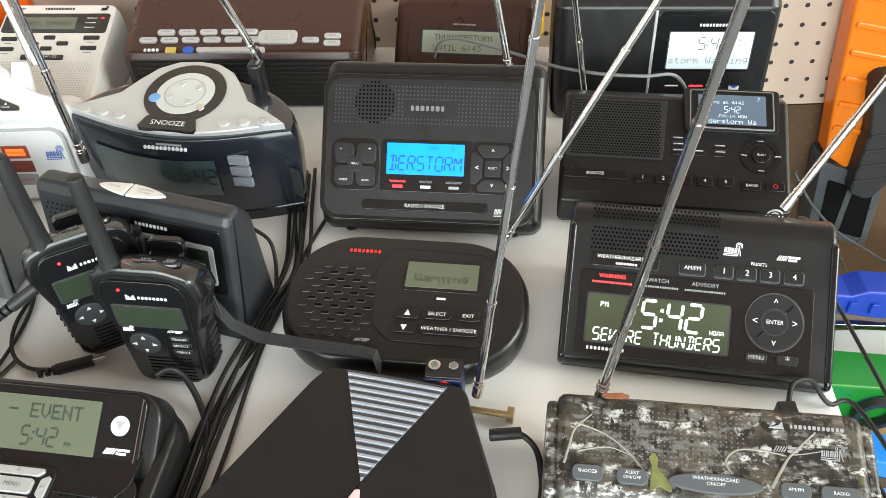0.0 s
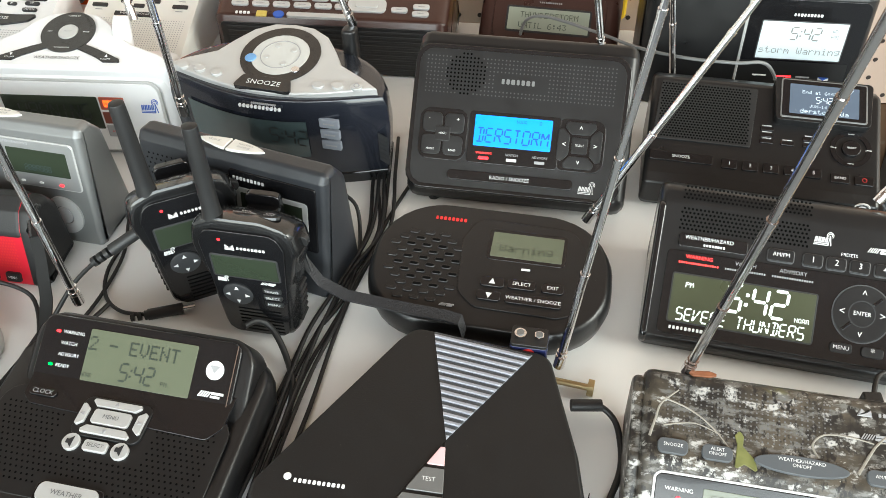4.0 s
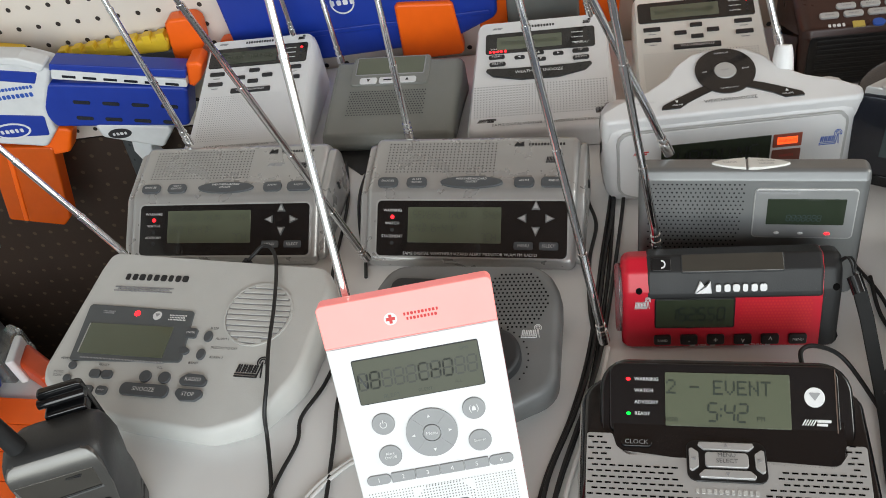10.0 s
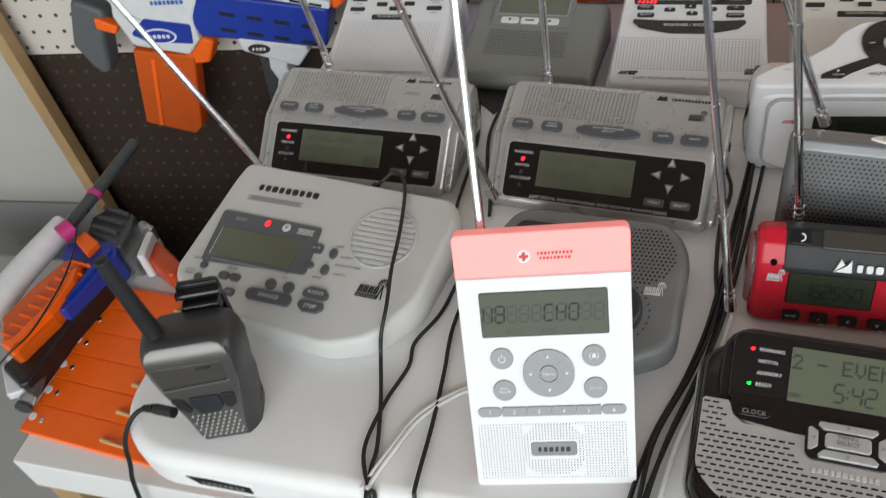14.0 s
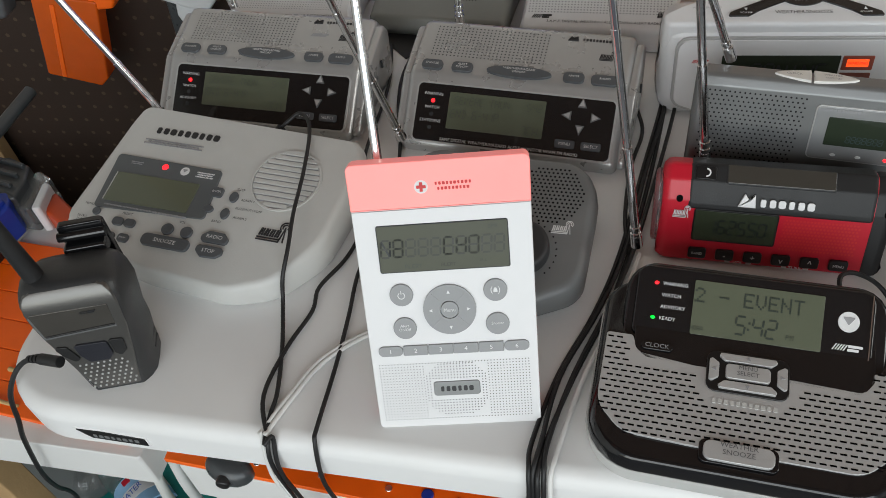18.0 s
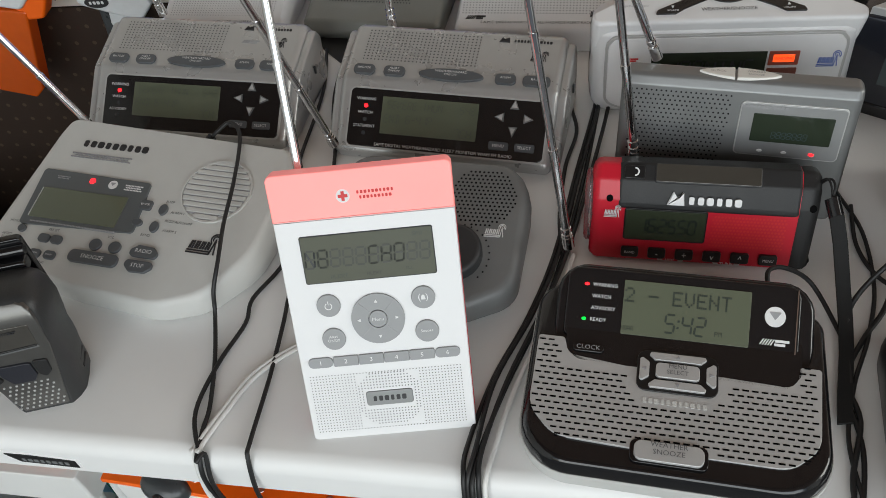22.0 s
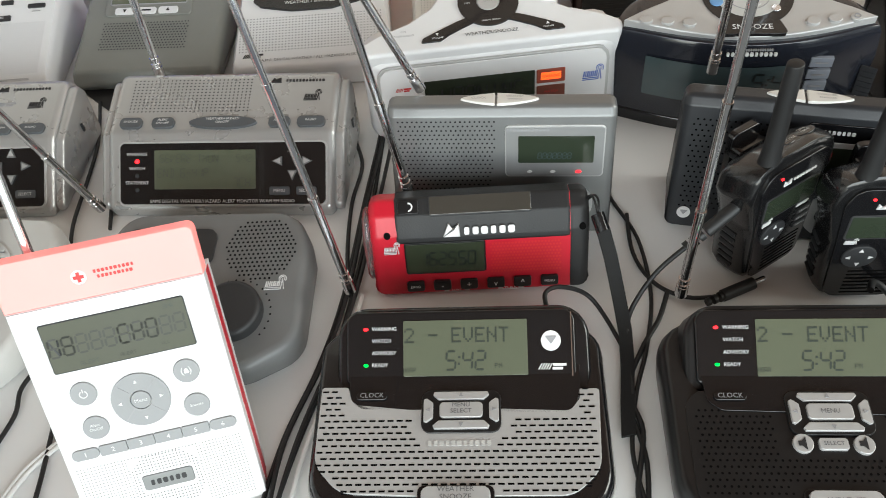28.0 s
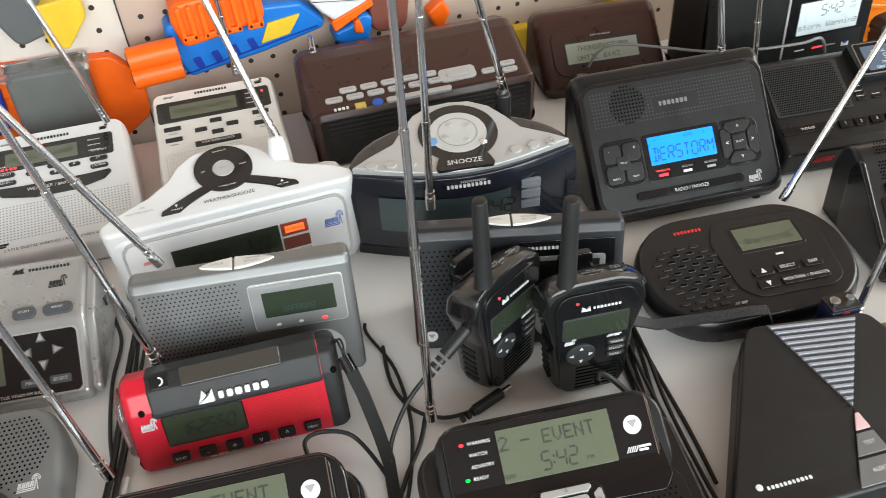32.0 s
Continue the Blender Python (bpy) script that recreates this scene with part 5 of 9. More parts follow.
    lamp_dot(hp, D, -59, 29, 1.5, LEDRED, 1.0, ry=1.0)
    lamp_dot(hp, D, -59, 6.2, 1.5, LEDGREEN, 1.0, ry=1.0)
    # chrome strip stands in for the glare line at the hood's right side
    part("lens_glare", solid(bmesh.new(), rrect(0.0007, 0.043, 0.0002, 1, 0.0742, 0.0165), D, 0.0, 0.0008), CHROME, hp, "thin chrome strip imitating the glare along the display lens")
    round_mark(hp, D, 61, 20, 6.4, 0.8)
    alert_mark(hp, D, 60.5, 4, 0.95, t=0.8)
    k = key(o, F, "clock_button", -54, 69, 20, 5.6, GLOSS, 2.6, 2.6)
    word(k, F, -54, 69, "CLOCK", 3.2, GREYMARK, t=2.9)
    pad = key(o, F, "menu_pad", 3, 58, 50, 29, BLACK, 6, 2.2)
    shape("arrow_button", F, [(-0.017, 0.0705), (0.023, 0.0705), (0.017, 0.065), (-0.011, 0.065)], 0.004, SILVER, pad, 0.0015)
    shape("arrow_button", F, [(-0.017, 0.0455), (0.023, 0.0455), (0.017, 0.051), (-0.011, 0.051)], 0.004, SILVER, pad, 0.0015)
    shape("arrow_button", F, [(-0.0205, 0.0485), (-0.0205, 0.0675), (-0.0145, 0.063), (-0.0145, 0.053)], 0.004, SILVER, pad, 0.0015)
    shape("arrow_button", F, [(0.0265, 0.0485), (0.0265, 0.0675), (0.0205, 0.063), (0.0205, 0.053)], 0.004, SILVER, pad, 0.0015)
    k = key(pad, F, "menu_button", 3, 58, 27, 10.5, SILVER, 2.5, 4.2)
    word(k, F, 3, 58 + (0.9 if silver else 0), "MENU\nSELECT" if silver else "MENU", 2.9, DOTGREY, t=4.5)
    for w, u, v in (("up", 3, 68), ("down", 3, 48), ("left", -17.5, 58), ("right", 23.5, 58)):
        tri(F, u * MM, v * MM, 0.0017, w, 0.0044, GREYMARK, pad)
    key(o, F, "button_well", 0, 3, 46, 15, GLOSS, 4, 1.8)
    k = key(o, F, "weather_button", 0, 3, 41, 12.5, SILVER, 4.5, 3.8)
    word(k, F, 0, 4.8 if silver else 3, "WEATHER\nSNOOZE" if silver else "WEATHER", 3.3, DOTGREY, t=4.1)
    b = (-0.569, 0.409) if silver else (-0.348, 0.373)
    mast(o, (*b, 0.036), (-0.138, 0.152, 0.979) if silver else (-0.007, -0.02, 1.0), 0.5)
    return o


# ---- white upright alert radio with a glowing cap ----
def lit_cap_radio():
    o = radio("weather_radio", "white upright weather radio with a glowing pink cap", -0.6826, 0.2763, 7.3, scale=(0.977, 0.977, 1.008))
    F = Face(0, 0.0, 0.002, 61.8)
    body = fillet([(-0.0545, 0.0), (0.0545, 0.0), (0.0555, 0.152), (-0.0555, 0.152)], [0.003, 0.003, 0.0005, 0.0005])
    part("body", solid(bmesh.new(), body, F, -0.026, 0.0, 0.0008), WHITE, o)
    cap = fillet([(-0.0556, 0.1518), (0.0556, 0.1518), (0.056, 0.181), (-0.056, 0.181)], [0.0005, 0.0005, 0.004, 0.004])
    part("lit_cap", solid(bmesh.new(), cap, F, -0.012, 0.0003, 0.0008), PINKGLOW, o, "translucent cap lit pink from inside")
    for s in (-1, 1):
        part("red_edge", solid(bmesh.new(), [(s * 0.054, 0.001), (s * 0.0548, 0.001), (s * 0.0557, 0.151), (s * 0.0549, 0.151)], F, -0.019, -0.009), RED, o, "red rubber edge strip")
    part("stand", solid(bmesh.new(), rrect(0.06, 0.004, 0.001, 2, 0, 0.062), flat, 0.0, 0.075, 0.001), WARMGREY, o, "fold-out stand")
    display(o, F, -41, 40, 111.5, 141.5, material("lcd_olive", (0.062, 0.066, 0.04), 0.5, vary=0.2, scale=18, bump=0), BLACKMARK, 0.6, 0.6, [(-1, 127, "~8888888888", 11, LCDFADE), (-1, 127, "~N8   CH0  ", 11, LCDTEAL), (-20, 115, "ALERT", 2.6, LCDINK), (2, 115, "ALERT", 2.2, LCDFADE), (24, 116.5, "ALL", 1.8, LCDFADE), (31, 138, "SPA", 2.4, LCDINK)], "dim olive display")
    for u, v, s in ((-30, 96, ""), (30, 96, "(  )"), (-30, 73, "Alert\nOn/Off"), (30, 73, "Snooze")):
        k = knob(o, F, "button", u, v, 7.6, KEYGREY, 1.4, "round grey button")
        if s:
            word(k, F, u, v + 0.6, s, 1.9 if len(s) > 4 else 4.0, WHITEMARK, t=1.7)
    ring_part("power_mark", F, -0.03, 0.0958, 0.0019, 0.0024, 0.0016, WHITEMARK, o, a0=120, a1=420, n=18)
    key(o, F, "power_mark", -30, 98, 0.5, 2.6, WHITEMARK, 0.1, 1.6, edge=0.1)
    shape("bell_mark", F, [(u * MM, v * MM) for u, v in ((28.3, 94.6), (28.9, 97.4), (30, 98.4), (31.1, 97.4), (31.7, 94.6))], 0.0016, WHITEMARK, o, 0.0006)
    w = ring_part("menu_wheel", F, 0.0, 0.0845, 0.0062, 0.017, 0.0014, KEYGREY, o, "grey four-way menu wheel")
    for a in (45, 135, 225, 315):
        part("wheel_gap", solid(bmesh.new(), [(math.cos(radians(a + d)) * r, 0.0845 + math.sin(radians(a + d)) * r) for r, d in ((0.0062, -3), (0.017, -1.2), (0.017, 1.2), (0.0062, 3))], F, 0.0, 0.0016), GREYMARK, w)
    for d, du, dv in (("up", 0, 12), ("down", 0, -12), ("left", -12, 0), ("right", 12, 0)):
        tri(F, du * MM, (84.5 + dv) * MM, 0.0014, d, 0.0017, WHITEMARK, w)
    k = knob(w, F, "menu_button", 0, 84.5, 5.8, KEYGREY, 1.8)
    word(k, F, 0, 84.5, "Menu", 2.4, WHITEMARK, t=2.1)
    for i in range(6):
        k = key(o, F, "preset_button", -41.2 + 16.5 * i, 57, 16.1, 7, KEYGREY, 3.2 if i in (0, 5) else 0.6, 1.3, edge=0.3)
        word(k, F, -41.2 + 16.5 * i, 57, str(i + 1), 3.0, WHITEMARK, t=1.6)
    punched(o, F, -50, 50, 6, 48, 2.05, 2.05, 0.42, HOLEGREY, keep=lambda u, v: abs(u) > 20 or v < 8 or v > 46, label="rows of fine speaker dots")
    punched(o, F, -19.5, 19.5, 9, 46, 2.05, 2.05, 0.48, DOTGREY, keep=lambda u, v: not (abs(u) < 17 and 21 < v < 35) and u * u + (v - 28) ** 2 < 22 ** 2)
    key(o, F, "name_plate", 0, 28, 31, 10.5, GREYSIL, 2, 0.8, "small grey name plate")
    mark(o, F, 0, 28, 23, 5.4, BLACKMARK, t=1.1)
    knob(o, F, "emblem_disc", -10.5, 165, 4.2, WHITEMARK, 0.4, edge=0.1)
    bm = bmesh.new()
    solid(bm, rrect(0.0058, 0.0019, 0.0001, 1, -0.0105, 0.165), F, 0, 0.0007)
    solid(bm, rrect(0.0019, 0.0058, 0.0001, 1, -0.0105, 0.165), F, 0, 0.00072)
    part("plus_emblem", bm, REDMARK, o)
    mark(o, F, 9, 165, 23, 6.4, REDMARK, 2, t=0.5)
    mast(o, (-0.73, 0.3575, 0.131), (-0.076, 0.449, 0.89), 0.53)


# ---- black desk clock radio with bright digits ----
def bright_digit_radio():
    o = radio("clock_radio", "black desk clock radio with bright white digits", 0.1581, 0.368, -10, scale=(0.992, 0.992, 1.1))
    part("body", profile_body([(0.003, 0.0), (-0.003, 0.012), (0.079, 0.0715), (0.09, 0.0755), (0.104, 0.0705), (0.111, 0.05), (0.107, 0.0)], 0.19, [0.003, 0.005, 0.02, 0.012, 0.016, 0.02, 0.003], 0.005), BLACK, o)
    F = Face(0, -0.003, 0.0122, 36)
    for s in (-1, 1):
        bm = profile_body([(0.002, 0.002), (-0.004, 0.0125), (0.078, 0.0735), (0.086, 0.06), (0.08, 0.002)], 0.006, 0.006, 0.0025)
        bmesh.ops.translate(bm, verts=bm.verts, vec=(s * 0.0925, 0, 0))
        part("side_rail", bm, GLOSS, o)
    key(o, F, "display_panel", -2, 36, 164, 60, GLOSS, 3, 0.9, "black gloss display panel")
    display(o, F, -77, 23, 15.5, 49, OLIVEGLOW, BLACKMARK, 1.2, 1.1, [(-17, 38, "5:42", 19, PALEGLOW), (-27, 21, "~SEVERE THUNDERS", 8.4, PALEGLOW), (-65, 42, "PM", 3.6, PALEGLOW), (15, 29.5, "NOAA", 3, PALEGLOW)], "olive backlit display with white digits")
    for u, s in ((-61, "WARNING"), (-28, "WATCH"), (5, "ADVISORY")):
        ink = REDLIT if s == "WARNING" else GREYMARK
        word(o, F, u, 62, s, 2.8, ink, t=1.1)
        mark(o, F, u, 57.6, 29, 2.2, ink, t=1.1)
    w = knob(o, F, "menu_wheel", 54, 41, 19.5, BLACK, 2.0, "round four-way menu wheel", n=40)
    ring_part("wheel_groove", F, 0.054, 0.041, 0.0085, 0.0092, 0.0022, CHARCOAL, w)
    ring_part("wheel_edge", F, 0.054, 0.041, 0.0195, 0.0202, 0.0016, DOTDIM, w)
    word(w, F, 54, 41, "ENTER", 2.8, WHITEMARK, t=2.4)
    for d, du, dv in (("^", 0, 13.5), ("v", 0, -13.5), ("<", -13.5, 0), (">", 13.5, 0)):
        word(w, F, 54 + du, 41 + dv, d, 5, WHITEMARK, t=2.4)
    for a in (45, 225):
        c, s = math.cos(radians(a)) * 13.5, math.sin(radians(a)) * 13.5
        key(w, Face(*F((54 + c) * MM, (41 + s) * MM, 0), 36, a), "wheel_gap", 0, 0, 8, 2.6, GLOSS, 0.4, 2.3)
    for u, s in ((43, "MENU"), (64, "*")):
        k = key(o, F, "button", u, 16, 15, 7, BLACK, 2.4, 2.2)
        word(k, F, u, 16, s, 2.8 if len(s) > 1 else 5, WHITEMARK, t=2.5)
    k = key(o, F, "hazard_button", -53, 73.5, 49, 9.5, GLOSS, 2, 1.9)
    word(k, F, -56, 75.5, "WEATHER/HAZARD", 2.7, WHITEMARK, t=2.2)
    mark(k, F, -52, 71.3, 16, 2.6, WHITEMARK, t=2.2)
    for u, s, wd in ((-5, "AM/FM", 18), (17, "1", 13), (33, "2", 13), (49, "3", 13), (65.5, "4", 13)):
        key(o, F, "button_rim", u, 72.5, wd + 1.2, 9.6, DOTDIM, 2.4, 1.2)
        k = key(o, F, "button", u, 72.5, wd, 8.6, BLACK, 2, 1.9)
        word(k, F, u, 73, s, 2.8 if len(s) > 1 else 4, WHITEMARK, t=2.2)
    word(o, F, 41, 80, "PRESETS", 2.2, WHITEMARK, t=0.6)
    punched(o, F, -78, 13, 82, 99, 2.9, 2.9, 0.95, HOLE, True, label="speaker holes")
    punched(o, Face(0, 0.0805, 0.0725, 27), -78, 13, 1.5, 12, 2.9, 2.9, 0.95, HOLE, True)
    mast_mark(o, F, 22, 88, 0.9, t=0.6)
    alert_mark(o, F, 60, 86, 0.85, t=0.6)
    mark(o, F, -62, 10.8, 28, 3.6, WHITEMARK, t=1.3)
    m = part("antenna_mount", solid(bmesh.new(), rrect(0.011, 0.01, 0.004, 4, 0.072, 0.099), flat, 0.05, 0.0725, 0.003), BLACK, o)
    mast(o, (0.2335, 0.461, 0.082), (0.5, 0.3, 0.7), 0.45)
    return o


# ---- low black radio with a wedge grille and small lit screen ----
def table_receiver():
    o = radio("table_radio", "low black table radio with a small lit screen", 0.175, 0.53, -8)
    part("body", profile_body([(0.004, 0.0), (0.0, 0.006), (-0.002, 0.028), (0.006, 0.034), (0.092, 0.074), (0.108, 0.068), (0.108, 0.0)], 0.192, [0.002, 0.003, 0.004, 0.006, 0.008, 0.008, 0.003], 0.005), BLACK, o)
    F, B = Face(0, 0.002, 0.0325, 24.6), Face(0, -0.0005, 0.0, 91)
    shape("grille", F, [(-0.092, 0.036), (-0.01, 0.036), (-0.006, 0.094), (-0.088, 0.094)], 0.0014, BLACK_MATT, o, 0.002, "black mesh speaker grille")
    punched(o, Face(0, 0.002 - 0.0006, 0.0325 + 0.0013, 24.6), -87, -12, 39, 92, 2.6, 2.6, 0.95, HOLE, True)
    h = shape("screen_hood", F, [(0.008, 0.062), (0.084, 0.062), (0.086, 0.104), (0.006, 0.104)], 0.009, BLACK, o, 0.004, "raised screen hood")
    D = Face(0, 0.002 - 0.0039, 0.0325 + 0.0083, 24.6)
    key(h, D, "screen_frame", 46, 83.5, 70, 38, GREYSIL, 2, 0.6)
    key(h, D, "screen_bezel", 46, 83.5, 68, 36, GLOSS, 1.6, 0.8)
    display(h, D, 18, 74, 68.5, 97.5, GREYGLOW, None, t=1.0, lines=[(46, 83, "5:42", 6, DIMGLOW), (42, 90, "End at 6:42", 3, DIMGLOW), (46, 76.5, "JUN-14 MON", 2.8, DIMGLOW), (46, 71.5, "derstorm Wa", 4.2, DIMGLOW), (68, 94, "7", 3.6, DIMGLOW)], label="small bluish-grey lit screen")
    k = key(o, F, "snooze_bar", -66, 20, 53, 9, GLOSS, 1.2, 1.4)
    word(k, F, -66, 20, "SNOOZE", 2.6, WHITEMARK, t=1.7)
    for i in range(5):
        k = key(o, F, "button", -26 + 17 * i, 18.5, 13, 9, GLOSS, 1.2, 1.6)
        word(k, F, -26 + 17 * i, 18.5, str(i + 1), 3.2, WHITEMARK, t=1.9)
    for u, s, m in ((63, "BAND", WHITEMARK), (82, "O", REDMARK)):
        k = key(o, F, "button", u, 16.5, 15, 8.5, GLOSS, 1.2, 1.6)
        word(k, F, u, 16.5, s, 2.4 if len(s) > 1 else 4, m, t=1.9)
    for u, v in ((3, 56), (3, 50), (3, 44), (20, 44), (38, 50), (38, 44)):
        key(o, F, "button", u, v, 11, 4, GLOSS, 0.8, 1.2)
        mark(o, F, u, v + 3.2, 8, 1.2, WHITEMARK, t=0.6)
    r = ring_part("tuning_ring", F, 0.071, 0.045, 0.0125, 0.0165, 0.001, GLOSS, o)
    k = knob(o, F, "tuning_knob", 71, 45, 7.5, GLOSS, 3.0)
    word(k, F, 71, 45, "SELECT", 1.6, WHITEMARK, t=3.3)
    for du, dv in ((0, 14), (0, -14), (14, 0), (-14, 0)):
        mark(o, F, 71 + du, 45 + dv, 5, 1.1, WHITEMARK, t=1.3)
    alert_mark(o, B, -55, 17, 1.2, REDMARK, t=0.8)
    mark(o, B, 6, 15, 26, 4.6, WHITEMARK, t=0.8)
    mast_mark(o, B, 68, 12.5, 2.7, t=0.8)
    mast(o, (0.117, 0.655, 0.04), (-0.165, -0.02, 0.985), 0.45)


# ---- large black clock radio with a white screen ----
def large_clock_radio():
    o = radio("clock_radio", "large black clock radio with a bright white screen", 0.191, 0.69, -4)
    part("body", profile_body([(0.002, 0.0), (0.0, 0.02), (0.009, 0.118), (0.02, 0.13), (0.09, 0.128), (0.1, 0.11), (0.098, 0.0)], 0.206, [0.004, 0.01, 0.006, 0.014, 0.014, 0.01, 0.004], 0.014), BLACK, o)
    F = Face(0, -0.0004, 0.0, 85.2)
    key(o, F, "front_panel", 43.5, 64, 105, 104, GLOSS, 8, 1.0, "glossy black front panel")
    key(o, F, "chrome_strip", -10.5, 64, 2.6, 104, SILVER, 0.4, 1.6)
    display(o, F, 4, 80, 58, 95, WHITEGLOW, BLACKMARK, 1.2, 1.2, [(44, 84, "5:42", 12, MIDGREY), (70, 88, "WX", 3.6, BUTTON), (70, 82, "PM", 4, MIDGREY), (42, 67, "storm Warning", 6.6, MIDGREY)], "white backlit screen")
    mark(o, F, 42, 102, 26, 4, WHITEMARK, t=1.3)
    for u, m in ((12, WHITEMARK), (35, LEDRED), (52, GREYMARK)):
        key(o, F, "alert_lamp", u, 40, 13, 2, m, 0.5, 1.3)
    k = key(o, F, "mail_mark", 71, 38, 10, 6, WHITEMARK, 0.5, 1.3)
    shape("mail_flap", F, [(0.066, 0.041), (0.076, 0.041), (0.071, 0.0375)], 0.0017, BLUEMARK, k, 0.0002)


# ---- brown-black monitor with a slanted display ----
def slanted_monitor():
    o = radio("weather_monitor", "brown-black weather monitor with a slanted pale display", 0.0, 0.755, -8)
    part("body", profile_body([(0.004, 0.0), (-0.002, 0.014), (0.053, 0.07), (0.066, 0.077), (0.09, 0.07), (0.095, 0.0)], 0.148, [0.003, 0.008, 0.014, 0.012, 0.016, 0.003], 0.012), BROWNBLACK, o)
    F = Face(0, -0.002, 0.0142, 45.5)
    key(o, F, "display_panel", 0, 42, 118, 56, BROWNBLACK, 14, 1.4, "raised rounded display surround", 1.0)
    display(o, F, -43, 42, 27.5, 51, LCDLIGHT, BLACKMARK, 2.2, 1.8, [(0, 44, "THUNDERSTORM", 6, LCDFAINT), (-6, 33, "UNTIL 6:43", 6, LCDINK)], "pale green-grey display")
    mark(o, F, 0, 58, 24, 2.6, GREYMARK, t=1.7)
    word(o, F, 0, 67, "SILENCE ALARM", 2.6, GREYMARK, t=0.8)
    for u, s in ((-30, "MENU"), (38, "LIGHT")):
        k = key(o, F, "button", u, 14, 22, 8, BROWNBLACK, 3, 2.4)
        word(k, F, u, 14, s, 3.0, WHITEMARK, t=2.7)
    for u, d in ((0, "up"), (-14, "down")):
        k = knob(o, F, "button", u, 11.5, 6, BROWNBLACK, 2.4)
        tri(F, u * MM, 0.0115, 0.0028, d, 0.0027, WHITEMARK, k)


# ---- wide brown-black radio with many silver buttons ----
def wide_button_radio():
    o = radio("tabletop_radio", "wide brown-black radio with rows of silver buttons", -0.222, 0.737, -3)
    part("body", profile_body([(0.003, 0.0), (0.0, 0.055), (0.004, 0.064), (0.07, 0.088), (0.085, 0.09), (0.115, 0.08), (0.118, 0.0)], 0.244, [0.003, 0.006, 0.006, 0.01, 0.01, 0.012, 0.003], 0.012), BROWNBLACK, o)
    T, B = Face(0, 0.002, 0.0638, 19), Face(0, -0.0004, 0.0, 89)
    key(o, B, "front_grille", 0, 30, 228, 54, BLACK, 4, 0.9, "black front grille")
    for i in range(9):
        key(o, B, "front_slat", 0, 9 + 5.4 * i, 214, 2.6, BLACK_MATT, 1.2, 1.4)
    for j, (v, us) in enumerate(((26, (-78, -56, -34, -12, 8)), (16, (-95, -73, -51, -29, -7, 14)))):
        for u in us:
            k = key(o, T, "button", u, v, 18, 6.6, SILVER, 2.6, 2.2)
            mark(k, T, u, v, 9, 1.6, GREYMARK, t=2.5)
    pad = key(o, T, "arrow_pad", 38, 19, 40, 17, SILVER, 5, 2.0)
    key(pad, T, "select_button", 38, 19, 24, 7, SILVER, 2.5, 3.0)
    for u, v in ((72, 15), (94, 20), (94, 11)):
        k = key(o, T, "button", u, v, 17, 6.4, SILVER, 2.6, 2.2)
        mark(k, T, u, v, 7, 1.6, GREYMARK, t=2.5)
    key(o, T, "snooze_bar", -8, 3, 70, 5.8, SILVER, 2.4, 2.2, "long silver snooze bar")
    mark(o, T, -90, 4, 17, 5, WHITEMARK, t=0.5)
    key(o, T, "sticker", -70, 4, 11, 7, YELLOWMARK, 0.6, 0.5)
    knob(o, T, "round_sticker", -52, 4, 6, BLUEMARK, 0.5, ry=4.6)
    part("antenna_socket", tube([(-0.1, 0.098, 0.08), (-0.1, 0.1, 0.102)], lambda s: 0.0052 - 0.002 * s, 12, 3), CHROME, o, "short chrome antenna stub")


